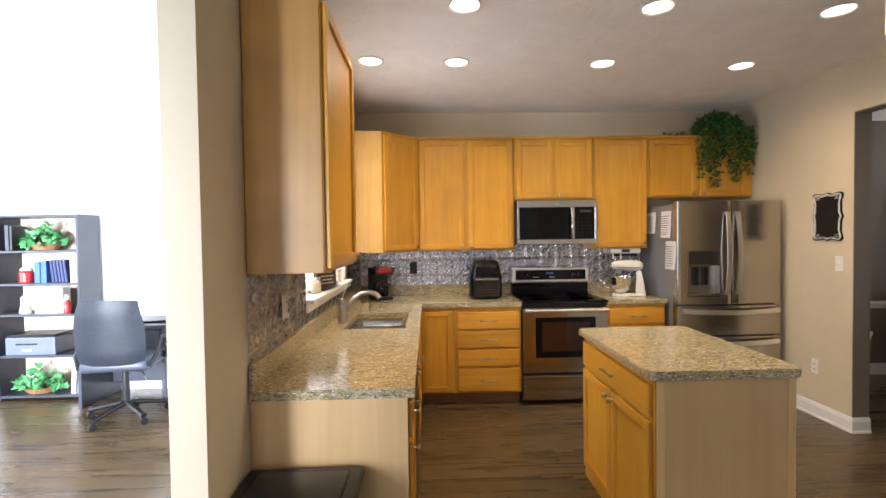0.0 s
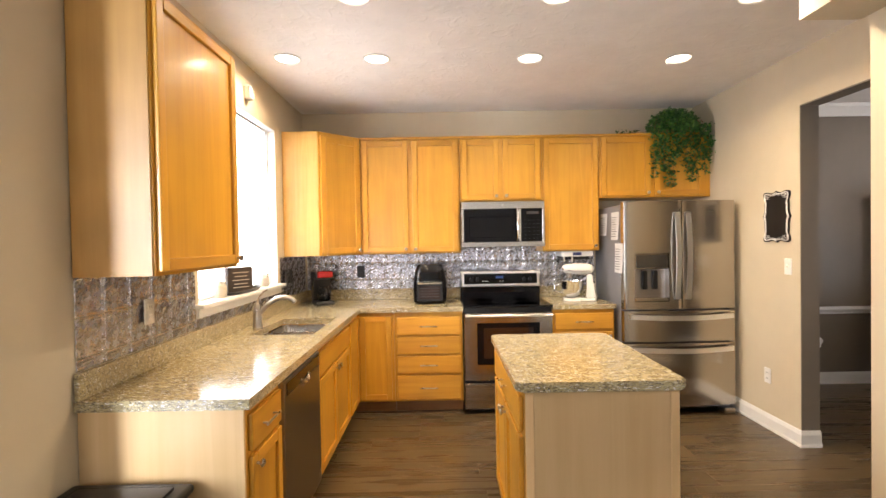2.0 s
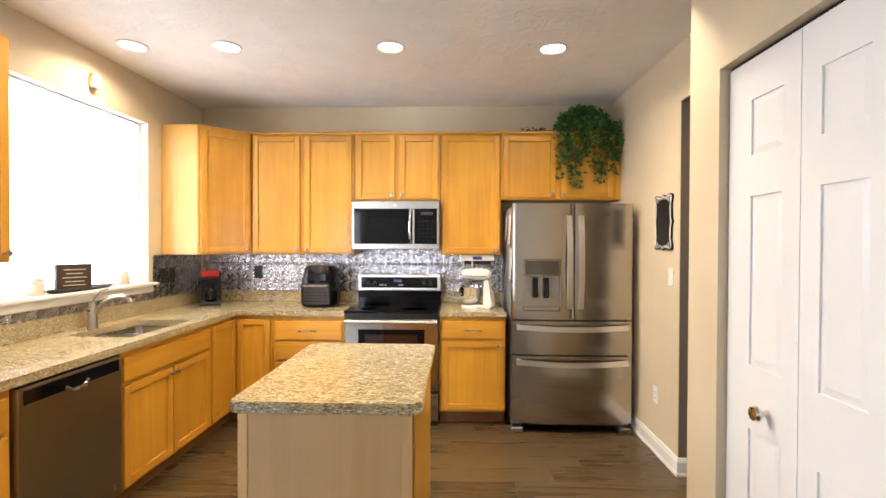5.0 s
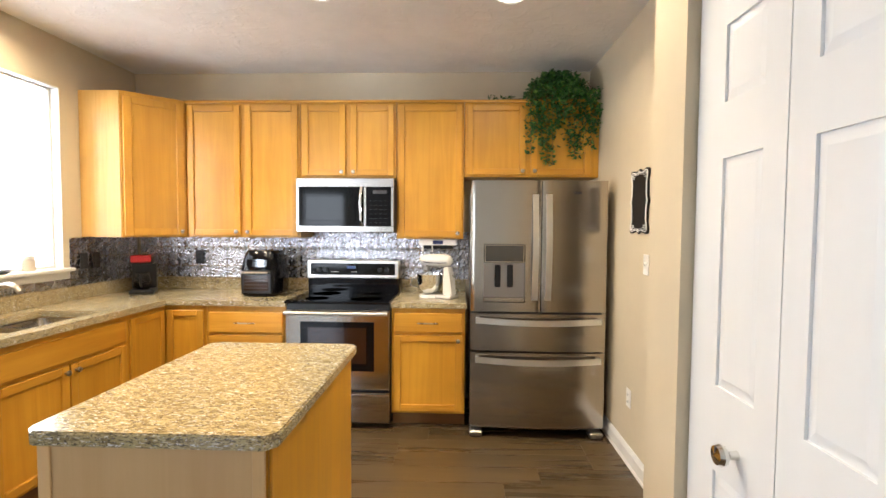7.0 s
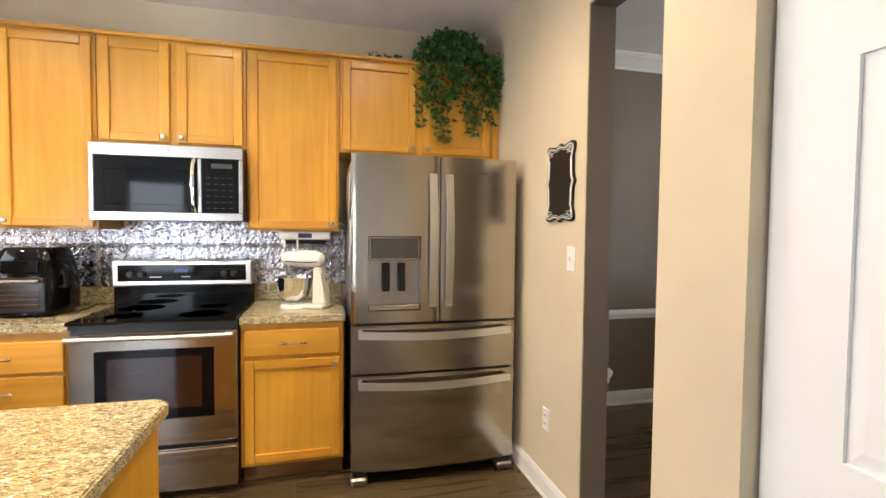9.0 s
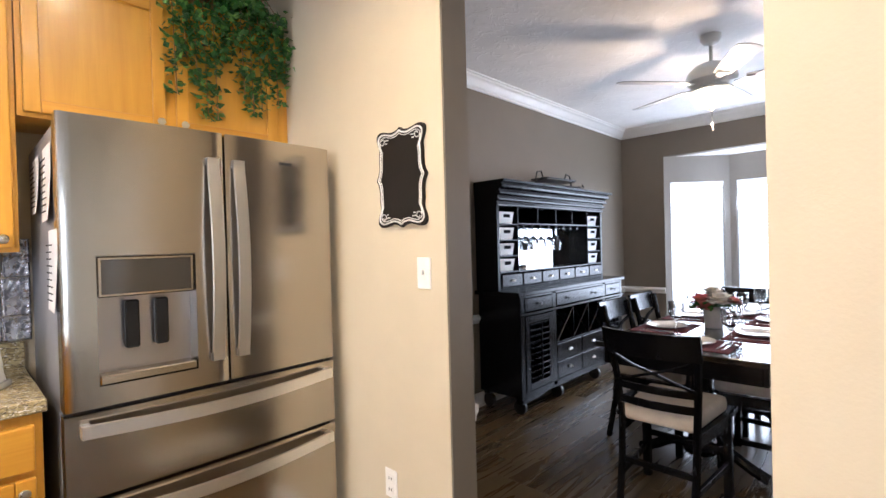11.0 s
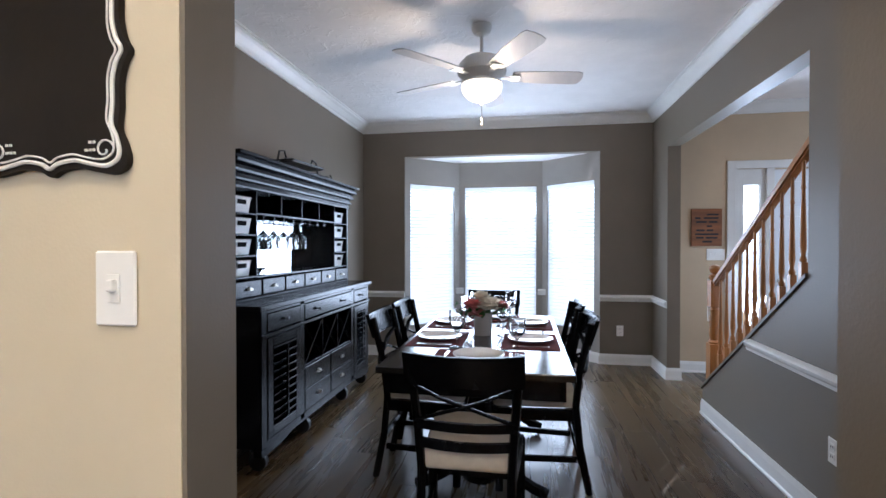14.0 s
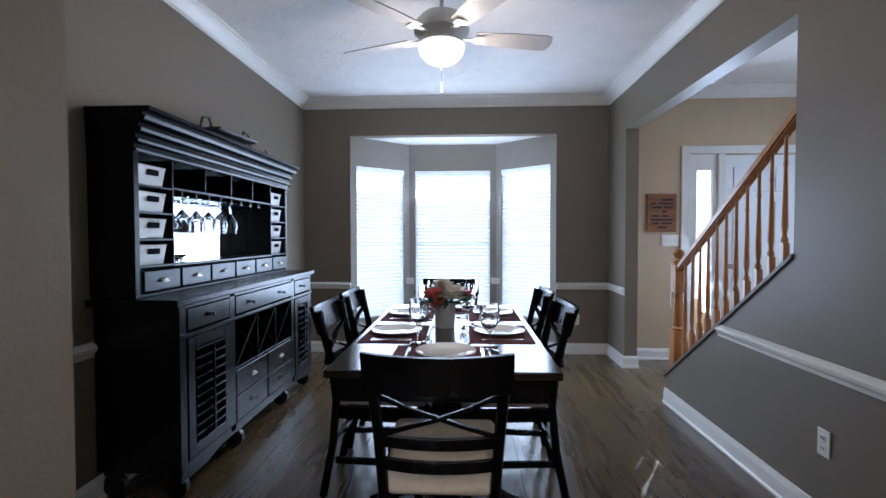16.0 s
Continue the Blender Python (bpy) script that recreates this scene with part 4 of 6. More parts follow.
def leafy(bm, spots, size, rnd):
    """Small folded leaves at the given places."""
    for p, n in spots:
        p = Vector(p)
        d = Vector((rnd.uniform(-1, 1), rnd.uniform(-1, .4), rnd.uniform(-1, .6))).normalized()
        s = d.cross(Vector((rnd.uniform(-1, 1), rnd.uniform(-1, 1), 1))).normalized()
        u = d.cross(s)
        L = size * rnd.uniform(.7, 1.3)
        w = L * .42
        a = [bm.verts.new(p + q) for q in (Vector((0, 0, 0)), d * L * .35 + s * w + u * L * .12, d * L, d * L * .35 - s * w + u * L * .12, d * L * .45)]
        bm.faces.new((a[0], a[1], a[4]))
        bm.faces.new((a[1], a[2], a[4]))
        bm.faces.new((a[2], a[3], a[4]))
        bm.faces.new((a[3], a[0], a[4]))


def curve_pts(q, n=6, closed=True):
    """A smooth line through the points q."""
    out = []
    k = len(q)
    for i in range(k):
        p0, p1, p2, p3 = (Vector((*q[(i + j - 1) % k], 0)) for j in range(4))
        for s in range(n):
            t = s / n
            out.append(.5 * ((2 * p1) + (-p0 + p2) * t + (2 * p0 - 5 * p1 + 4 * p2 - p3) * t * t + (-p0 + 3 * p1 - 3 * p2 + p3) * t ** 3))
    return [(v.x, v.y) for v in out]


# downlights
for i, (x, y) in enumerate(SPOTS):
    dl = thing("downlight", "lit round recessed ceiling light with white trim", "ceiling light", (x, y, H), group="recessed ceiling lights")
    bm = bmesh.new()
    turned(bm, [(.078, -.0005), (.094, -.001), (.096, -.006), (.084, -.010), (.078, -.004), (.074, -.001)], 32)
    part("trim_ring", bm, TRIM, dl, "white trim ring", True)
    bm = bmesh.new()
    turned(bm, [(0, -.0025), (.077, -.0025), (.077, -.0015), (0, -.0015)], 28)
    o = part("lens", bm, BULB, dl, "glowing lens")
    o.visible_shadow = False


def plate(at, rz, kind="outlet", mt=None, label=""):
    o = thing("wall_" + kind, label or ("white wall outlet plate" if kind == "outlet" else "white light switch plate"), kind, at, rz, "wall plates")
    mt = mt or WHITEP
    sub("cover", (-.036, .036, -.007, -.0005, -.058, .058), mt, o, bev=.003)
    if kind == "outlet":
        for z in (-.022, .022):
            s = sub("socket", (-.017, .017, -.010, -.0065, z - .015, z + .015), mt, o, bev=.002)
            for x in (-.007, .007):
                sub("slot", (x - .0015, x + .0015, -.0112, -.0098, z - .005, z + .006), INK, s, bev=0)
    else:
        sub("toggle", (-.006, .006, -.018, -.0065, -.004, .014), mt, o, bev=.002)
        sub("toggle_frame", (-.011, .011, -.009, -.0068, -.022, .022), mt, o, bev=.001)
    return o


plate((3.83, 3.448, 1.25), 90 + 180, "switch")
plate((3.83, 3.668, .405), 270, "outlet")
plate((8.60, 1.787, .37), 270, "outlet")
plate((5.57, 1.45, .385), 180, "outlet")
plate((.015, 2.215, 1.18), 90, "outlet", CREAM, "cream wall outlet plate on metal backsplash")
plate((.015, 4.10, 1.19), 90, "outlet", DARKG, "dark wall outlet plate on metal backsplash")
plate((.015, 4.22, 1.19), 90, "outlet", DARKG, "dark wall outlet plate on metal backsplash")
plate((.55, 4.703, 1.19), 0, "outlet", DARKG, "dark wall outlet plate on metal backsplash")

# chalkboard
cb = thing("chalkboard", "blank black chalkboard with white scalloped border", "chalkboard", (3.829, 3.555, 1.612), 270)
_q = [(0, 1.0), (.12, .955), (.35, .93), (.55, .96), (.78, .985), (.93, .94), (.97, .86), (.93, .74), (.86, .62), (.88, .45), (.88, .25), (.93, .1), (1.0, 0)]
_r = _q + [(u, -v) for u, v in _q[-2::-1]] + [(-u, -v) for u, v in _q[1:]] + [(-u, v) for u, v in _q[-2:0:-1]]
_w, _h = .141, .190
ol = [(u * _w, v * _h) for u, v in curve_pts(_r, 4)]
bm = bmesh.new()
prism(bm, ol, -.012, -.001)
part("board", bm, BOARD, cb, "black painted board")
for f_, r_ in ((.91, .0036), (.84, .0016)):
    bm = bmesh.new()
    pp = [(x * (1 - (1 - f_) * .132 / .132), -.013, z * (1 - (1 - f_) * .75)) for x, z in ol]
    rod(bm, pp + pp[:2], r_, 6)
    part("border", bm, WHITEP, cb, "white painted border line")
for sx in (-1, 1):
    for sz in (-1, 1):
        bm = bmesh.new()
        c0 = Vector((sx * .098, -.0135, sz * .150))
        rod(bm, [c0 + Vector((sx * math.cos(a) * (.004 + .0022 * a), 0, sz * math.sin(a) * (.004 + .0022 * a))) for a in [k * .5 for k in range(13)]], .0017, 5)
        for k in range(5):
            bx(bm, c0.x - sx * (.018 + .007 * (k % 3)) - .002, c0.x - sx * (.018 + .007 * (k % 3)) + .002, -.0145, -.0125, c0.z - sz * (.012 * (k // 3)) - .002, c0.z - sz * (.012 * (k // 3)) + .002)
        part("corner_scroll", bm, WHITEP, cb, "white scroll ornament")

# motion sensor above the window
ms = thing("motion_sensor", "small cream motion sensor on the wall", "sensor", (0.0, 3.38, 2.53), 90)
bm = bmesh.new()
bx(bm, -.032, .032, -.05, -.001, -.05, .05, .014, 3)
part("housing", bm, CREAM, ms, smooth=True)
sub("lens", (-.022, .022, -.053, -.0495, -.04, -.005), WHITEP, ms, bev=.001)

# ivy on the cabinets
rnd = random.Random(4)
iv = thing("ivy_plant", "trailing green artificial ivy on top of the wall cabinets", "plant", (3.47, 4.50, 2.432))
bm = bmesh.new()
turned(bm, [(.07, 0), (.10, .10), (.105, .12), (.095, .12), (.06, .02)], 18)
part("pot", bm, WICKER, iv, "brown woven pot", True)
vines = []
for k in range(62):
    a = rnd.uniform(0, 2 * math.pi)
    vines.append(a)
for mt, n, sz, sd in ((LEAF, 2300, .034, 1), (LEAF2, 1000, .030, 2)):
    rr = random.Random(sd)
    sp = []
    for _ in range(n):
        if rr.random() < .55:
            a, b = rr.uniform(0, 2 * math.pi), rr.uniform(0, 1) ** .7
            r = .235 * rr.uniform(.72, 1.05)
            x, y, z = .045 + r * 1.02 * math.cos(a) * math.sin(b * 1.57), r * .8 * math.sin(a) * math.sin(b * 1.57) - .03, .02 + r * .86 * math.cos(b * 1.57)
            sp.append(((x, min(y, .19), z), 0))
        else:
            s = rr.randrange(13)
            x0 = -.175 + s * .041
            depth = (.50, .34, .42, .56, .58, .30, .22, .44, .52, .50, .34, .46, .30)[s]
            t = rr.random()
            sp.append(((x0 + rr.gauss(0, .02), -.105 - .03 * math.sin(t * 3) + rr.gauss(0, .018), .08 - depth * t), 0))
    bm = bmesh.new()
    leafy(bm, sp, sz, rr)
    part("foliage", bm, mt, iv, "small green ivy leaves")
bm = bmesh.new()
for s in range(13):
    x0 = -.175 + s * .041
    depth = (.50, .34, .42, .56, .58, .30, .22, .44, .52, .50, .34, .46, .30)[s]
    rod(bm, [(x0 * .4, -.02, .12), (x0 * .8, -.10, .13), (x0, -.125, .02), (x0 + .01, -.13, .08 - depth)], .0022, 5)
rod(bm, [(-.15, -.02, .03), (-.30, -.03, .02), (-.46, -.05, .006)], .003, 5)
part("stem", bm, WICKER, iv, "brown stem")
bm = bmesh.new()
leafy(bm, [((-.30 - .18 * rnd.random(), -.04 + rnd.gauss(0, .012), .012 + .025 * rnd.random()), 0) for _ in range(36)], .028, rnd)
part("runner_leaves", bm, LEAF, iv)

# coffee maker
cm = thing("coffee_maker", "black drip coffee maker with red lid", "coffee maker", (.245, 4.42, .9155), 26)
bm = bmesh.new()
bx(bm, -.085, .085, -.12, .11, 0, .035, .012, 2)
part("base", bm, BLACKP, cm)
sub("tower", (-.085, .085, .02, .11, .034, .25), BLACKP, cm, bev=.012, seg=2)
sub("brew_head", (-.088, .088, -.115, .11, .235, .30), BLACKP, cm, bev=.012, seg=2)
sub("lid", (-.070, .070, -.125, .03, .248, .308), RED, cm, "glossy red lid", bev=.014, seg=3)
bm = bmesh.new()
turned(bm, [(.045, 0), (.060, .02), (.062, .07), (.045, .115), (.048, .13)], 20, (0, -.045, .037))
part("carafe", bm, GLASS, cm, "glass carafe", True)
bm = bmesh.new()
turned(bm, [(.0, .002), (.044, .002), (.057, .02), (.058, .055), (0, .055)], 20, (0, -.045, .038))
part("coffee", bm, BLACKG, cm)
bm = bmesh.new()
rod(bm, [(0, -.10, .15), (0, -.135, .14), (0, -.14, .08), (0, -.105, .06)], .008, 8)
part("carafe_handle", bm, BLACKP, cm, smooth=True)

# air fryer oven
af = thing("air_fryer", "glossy black air fryer oven with window", "air fryer", (1.235, 4.42, .9155))
bm = bmesh.new()
n = 24
rows = []
for z, wx, wy in ((0, .132, .142), (.02, .15, .16), (.12, .154, .162), (.20, .152, .158), (.28, .136, .146), (.335, .120, .130), (.352, .108, .116), (.356, .09, .10)):
    rg_ = []
    for k in range(n):
        a = 2 * math.pi * k / n
        c_, s_ = math.cos(a), math.sin(a)
        e = .45
        rg_.append(bm.verts.new((wx * math.copysign(abs(c_) ** e, c_), wy * math.copysign(abs(s_) ** e, s_), z)))
    rows.append(rg_)
for a, b in zip(rows, rows[1:]):
    for k in range(n):
        bm.faces.new((a[k], a[(k + 1) % n], b[(k + 1) % n], b[k]))
bm.faces.new(rows[0][::-1])
bm.faces.new(rows[-1])
part("body", bm, BLACKG, af, smooth=True)
dr = sub("door", (-.115, .115, -.170, -.150, .03, .205), BLACKP, af, "black door frame", bev=.006, seg=2)
sub("window", (-.092, .092, -.174, -.1705, .05, .165), mat("smoked_window", (.035, .020, .015), .15, 0, .2, 12), dr, "brown smoked window", bev=0)
for z in (.07, .095, .12, .145):
    bm = bmesh.new()
    rod(bm, [(-.085, -.1755, z), (.085, -.1755, z)], .0017, 5)
    part("rack_bar", bm, DARKG, dr)
bm = bmesh.new()
rod(bm, [(-.10, -.17, .190), (-.10, -.20, .190), (.10, -.20, .190), (.10, -.17, .190)], .008, 8)
part("handle", bm, NICKEL, dr, "silver bar handle", True)
sub("control_panel", (-.08, .08, -.1585, -.149, .225, .29), BLACKG, af, bev=.004)
bm = bmesh.new()
rod(bm, [(.14, .05, .01), (.19, -.02, .008), (.235, -.03, .02), (.25, .02, .03), (.21, .08, .012)], .004, 6)
part("cord", bm, BLACKP, af, smooth=True)

# stand mixer
mx_ = thing("stand_mixer", "cream white stand mixer with steel bowl", "mixer", (2.62, 4.37, .9155), -28)
bm = bmesh.new()
cyl(bm, -.07, 0, 0, .022, .10, .095, 28)
bx(bm, -.07, .13, -.07, .07, 0, .024, .008, 2)
part("base", bm, CREAM, mx_, smooth=True)
bm = bmesh.new()
prism(bm, [(.04, .02), (.135, .02), (.12, .08), (.10, .15), (.10, .24), (.045, .24), (.05, .14)], -.035, .035)
bmesh.ops.bevel(bm, geom=list(bm.edges), offset=.010, segments=2, affect="EDGES")
part("column", bm, CREAM, mx_, smooth=True)
bm = bmesh.new()
turned(bm, [(.0, -.165), (.030, -.16), (.042, -.135), (.049, -.08), (.053, 0), (.050, .06), (.038, .10), (.018, .115), (0, .118)], 24, m=Matrix.Translation((-.01, 0, .285)) @ pose(0, 0, 0, 0, 90))
part("motor_head", bm, CREAM, mx_, "cream motor head", True)
for _s in (-1, 1):
    bm = bmesh.new()
    rod(bm, [(-.12, _s * .047, .272), (-.05, _s * .0535, .268), (.03, _s * .0535, .268), (.085, _s * .044, .272)], .006, 6, .5)
    part("trim_band", bm, DARKG, mx_, "dark band along the motor head", True)
bm = bmesh.new()
cyl(bm, -.115, 0, .195, .245, .030, .034)
part("hub", bm, NICKEL, mx_, smooth=True)
bm = bmesh.new()
rod(bm, [(-.115, 0, .20), (-.112, .02, .14), (-.09, .05, .10), (-.075, 0, .06), (-.09, -.05, .10), (-.118, -.02, .14), (-.115, 0, .20)], .004, 6)
part("beater", bm, SILVER, mx_, smooth=True)
bm = bmesh.new()
turned(bm, [(.03, 0), (.045, .004), (.078, .03), (.098, .08), (.104, .145), (.108, .150), (.101, .148), (.094, .08), (.074, .034), (0, .012)], 30, (-.09, 0, .028))
part("bowl", bm, CHROME, mx_, "polished steel bowl", True)
bm = bmesh.new()
rod(bm, [(-.19, -.03, .15), (-.235, -.05, .14), (-.235, -.05, .08), (-.185, -.03, .065)], .007, 8)
part("bowl_handle", bm, CHROME, mx_, smooth=True)
bm = bmesh.new()
turned(bm, [(.018, 0), (.018, .012), (0, .016)], 14, m=Matrix.Translation((-.155, -.02, .285)) @ pose(0, 0, 0, 0, -90))
part("attachment_knob", bm, NICKEL, mx_, smooth=True)
# under cabinet radio
ur = thing("cabinet_radio", "white under cabinet radio with dark display", "radio", (2.60, 4.53, 1.365))
sub("body", (-.15, .15, -.09, .12, -.052, -.002), WHITEP, ur, bev=.012, seg=2)
sub("display", (-.04, .04, -.093, -.0895, -.042, -.014), NAVY, ur, "dark blue display", bev=.001)
sub("bracket", (-.12, .12, -.07, .10, -.078, -.053), BLACKP, ur, bev=.004)
for _x in (-.125, -.05):
    sub("clip", (_x, _x + .012, -.085, -.072, -.105, -.053), CREAM, ur)

# window sill things
for y, lb in ((2.985, "cream candle jar on the window sill"), (3.70, "cream candle jar on the window sill")):
    cj = thing("candle_jar", lb, "candle", (-.02, y, 1.1525), group="candle jars")
    bm = bmesh.new()
    turned(bm, [(.032, 0), (.036, .01), (.036, .07), (.030, .078), (.030, .085)], 20)
    part("jar", bm, SOAP, cj, smooth=True)
    bm = bmesh.new()
    turned(bm, [(.033, .085), (.033, .100), (0, .103)], 20)
    part("lid", bm, CREAM, cj, smooth=True)
ty = thing("sill_tray", "black oval tray on the window sill", "tray", (-.01, 3.30, 1.1525))
bm = bmesh.new()
vs = []
for rx, ry, z in ((.045, .24, 0), (.062, .275, .022), (.058, .27, .022), (.042, .235, .006)):
    vs.append([bm.verts.new((rx * math.cos(a), ry * math.sin(a), z)) for a in [2 * math.pi * k / 28 for k in range(28)]])
for a, b in zip(vs, vs[1:]):
    for k in range(28):
        bm.faces.new((a[k], a[(k + 1) % 28], b[(k + 1) % 28], b[k]))
bm.faces.new(vs[0][::-1])
bm.faces.new(vs[-1])
part("dish", bm, BLACKP, ty, smooth=True)
sg = thing("sill_sign", "small brown wooden sign with pale lettering", "sign", (-.015, 3.24, 1.160), 60)
sub("block", (-.095, .095, -.02, .02, 0, .165), mat("dark_brown_sign", (.055, .032, .018), .6, 0, .2, 20, .2, 60), sg, bev=.004)
for z, w in ((.130, .06), (.105, .045), (.08, .065), (.055, .05), (.032, .06)):
    sub("lettering", (-w, w, -.0222, -.0202, z - .0025, z + .0025), SOAP, sg, bev=0)

# bin at the end of the worktop
tb = thing("trash_can", "black plastic trash can beside the end panel", "trash can", (.225, 1.60, 0))
bm = bmesh.new()
g0 = bx(bm, -.205, .205, -.16, .16, 0, .585, .02, 2)
for v in bm.verts:
    s = .80 + .20 * v.co.z / .585
    v.co.x *= s
    v.co.y *= s
part("bin", bm, BLACKP, tb, smooth=True)
bm = bmesh.new()
bx(bm, -.218, .218, -.172, .172, .586, .622, .014, 3)
bx(bm, -.17, .17, -.13, .13, .620, .630, .008, 2)
part("lid", bm, BLACKP, tb, "black lid", True)
sub("pedal", (-.05, .05, -.19, -.13, .01, .03), DARKG, tb)

# pantry bifold door
pd = thing("bifold_door", "closed white six panel bifold pantry door", "door", (3.435, 2.106, 0), -90)
LW = .364


def leaf(x0, knob):
    bm = bmesh.new()
    w, h = LW, 2.100
    sl, sr = (.130, .075) if knob is not None else (.075, .130)
    x1 = x0 + w
    z = (.012, .22, .83, 1.05, 1.63, 1.77, 1.96, h)
    bx(bm, x0, x0 + sl, 0, .032, z[0], h)
    bx(bm, x1 - sr, x1, 0, .032, z[0], h)
    for a, b in ((z[0], z[1]), (z[2], z[3]), (z[4], z[5]), (z[6], z[7])):
        bx(bm, x0 + sl, x1 - sr, 0, .032, a, b)
    lf = part("leaf", bm, DOORW, pd)
    for a, b in ((z[1], z[2]), (z[3], z[4]), (z[5], z[6])):
        bm = bmesh.new()
        xa, xb = x0 + sl, x1 - sr
        bx(bm, xa - .001, xb + .001, .0075, .022, a - .001, b + .001)
        o = [(xa, a), (xb, a), (xb, b), (xa, b)]
        i_ = [(xa + .025, a + .025), (xb - .025, a + .025), (xb - .025, b - .025), (xa + .025, b - .025)]
        va = [bm.verts.new((x, .007, z_)) for x, z_ in o]
        vb = [bm.verts.new((x, .0025, z_)) for x, z_ in i_]
        for k in range(4):
            bm.faces.new((va[k], va[(k + 1) % 4], vb[(k + 1) % 4], vb[k]))
        bm.faces.new(vb)
        part("panel", bm, DOORW, lf)
    if knob is not None:
        k = bmesh.new()
        turned(k, [(.012, 0), (.010, .010), (.010, .020), (.022, .030), (.026, .040), (.022, .050), (0, .054)], 20, m=Matrix.Translation((knob, 0, .915)) @ pose(0, 0, 0, 90))
        part("knob", k, CHROME, lf, "polished round door knob", True)


leaf(.002, .235)
leaf(.370, None)
sub("track", (0, .736, .006, .03, 2.103, 2.1145), BLACKP, pd, "black top track")

# ---- living room ----
bk = thing("bookcase", "tall black bookcase with five shelves against a white wall", "bookcase", (-3.36, 4.49, 0))
for d in ((0, .02, 0, .30, 0, 1.76), (.76, .78, 0, .30, 0, 1.76)):
    sub("side_panel", d, SHELFB, bk)
sub("back_panel", (.02, .76, .292, .30, .04, 1.76), mat("beige_back_board", (.52, .42, .33), .6), bk, "beige back board", bev=0)
SHZ = [.03, .41, .80, 1.09, 1.40, 1.735]
for z in SHZ:
    sub("shelf", (.02, .76, .005, .291, z, z + .022), SHELFB, bk)


def on_shelf(i):
    return 4.49, SHZ[i] + .022


def potted(name, x, y, z, w, n, sd, label):
    p = thing(name, label, "plant", (x, y, z))
    bm = bmesh.new()
    turned(bm, [(w * .45, 0), (w * .6, .05), (w * .62, .06), (w * .55, .06), (w * .4, .01)], 20)
    part("basket", bm, WICKER, p, "brown woven basket", True)
    r = random.Random(sd)
    bm = bmesh.new()
    sp = []
    for _ in range(n):
        a, b = r.uniform(0, 6.28), r.random()
        sp.append(((w * .85 * math.cos(a) * b ** .5, .11 * math.sin(a) * b ** .5 - .03, .06 + .20 * (1 - b) * r.random() + .02), 0))
    leafy(bm, sp, .075, r)
    part("foliage", bm, LEAFD, p, "bright green leaves")


potted("potted_plant", -2.98, 4.64, SHZ[4] + .023, .22, 130, 3, "leafy green plant in a brown basket on the top shelf")
potted("potted_plant", -3.06, 4.64, SHZ[0] + .023, .25, 130, 5, "leafy green plant in a brown basket on the bottom shelf")


def book(x, i, w, h, mt, label, tilt=0, d=.17):
    y, z = on_shelf(i)
    b = thing("book", label, "book", (x, y + .04, z + .0008 + abs(math.sin(radians(tilt))) * w * .5), 0, "books on the bookcase")
    m = pose(0, 0, 0, 0, tilt, 0)
    bm = bmesh.new()
    bx(bm, 0, w, 0, d, 0, h, .002, m=m)
    part("cover", bm, mt, b)
    bm = bmesh.new()
    bx(bm, .003, w - .003, .003, d + .001, h - .002, h + .001, m=m)
    part("pages", bm, PAPER, b)


book(-3.28, 4, .035, .24, SHELFB, "black binder upright on the top shelf")
book(-3.235, 4, .02, .23, DARKG, "dark grey book upright on the shelf")
book(-2.63, 4, .03, .26, CLOTH, "pale folder upright on the shelf")
book(-3.02, 3, .05, .20, BLUE, "blue book standing on the shelf")
book(-2.96, 3, .05, .21, BLUE, "blue book standing on the shelf")
for k in range(5):
    book(-2.86 + k * .03, 3, .024, .21, NAVY, "navy book leaning on the shelf", -6)
book(-2.69, 3, .06, .28, CLOTH, "tall white book on the shelf")
book(-2.72, 0, .04, .31, CLOTH, "white folder on the bottom shelf", 4)
book(-2.66, 0, .04, .30, PAPER, "white folder on the bottom shelf", 4)
cn = thing("candle_jar", "red candle in a glass jar on the shelf", "candle", (-3.15, 4.60, SHZ[3] + .0225))
bm = bmesh.new()
turned(bm, [(.05, 0), (.058, .01), (.058, .10), (.045, .115)], 20)
part("jar", bm, RED, cn, smooth=True)
bm = bmesh.new()
turned(bm, [(.047, .115), (.05, .13), (.03, .15), (0, .152)], 20)
part("lid", bm, CHINA, cn, smooth=True)
an = thing("figurine", "small white angel figurine on the shelf", "figurine", (-3.17, 4.60, SHZ[2] + .0225))
bm = bmesh.new()
turned(bm, [(.05, 0), (.04, .06), (.025, .11), (.018, .125), (.024, .145), (.018, .165), (0, .172)], 16)
bx(bm, -.05, .05, .0, .012, .08, .15, .005)
part("statuette", bm, CHINA, an, smooth=True)
sb = thing("white_box", "white printed box on the shelf", "box", (-3.05, 4.56, SHZ[2] + .0225))
sub("carton", (0, .26, 0, .10, 0, .23), PAPER, sb)
for k, z in enumerate((.17, .13, .09)):
    sub("print_block", (.03, .20 - .03 * k, -.0015, -.0003, z, z + .015), mat("pink_print%d" % k, (.7, .45 + .1 * k, .42), .7), sb, bev=0)
bt = thing("red_bottle", "small red bottle with white cap on the shelf", "bottle", (-2.75, 4.56, SHZ[2] + .0225))
bm = bmesh.new()
turned(bm, [(.03, 0), (.032, .01), (.032, .09), (.014, .12), (.014, .13)], 16)
part("bottle_body", bm, RED, bt, smooth=True)
bm = bmesh.new()
turned(bm, [(.018, .13), (.018, .17), (0, .172)], 14)
part("cap", bm, WHITEP, bt, smooth=True)
pr = thing("printer", "dark grey printer on a bookcase shelf", "printer", (-3.29, 4.50, SHZ[1] + .0225))
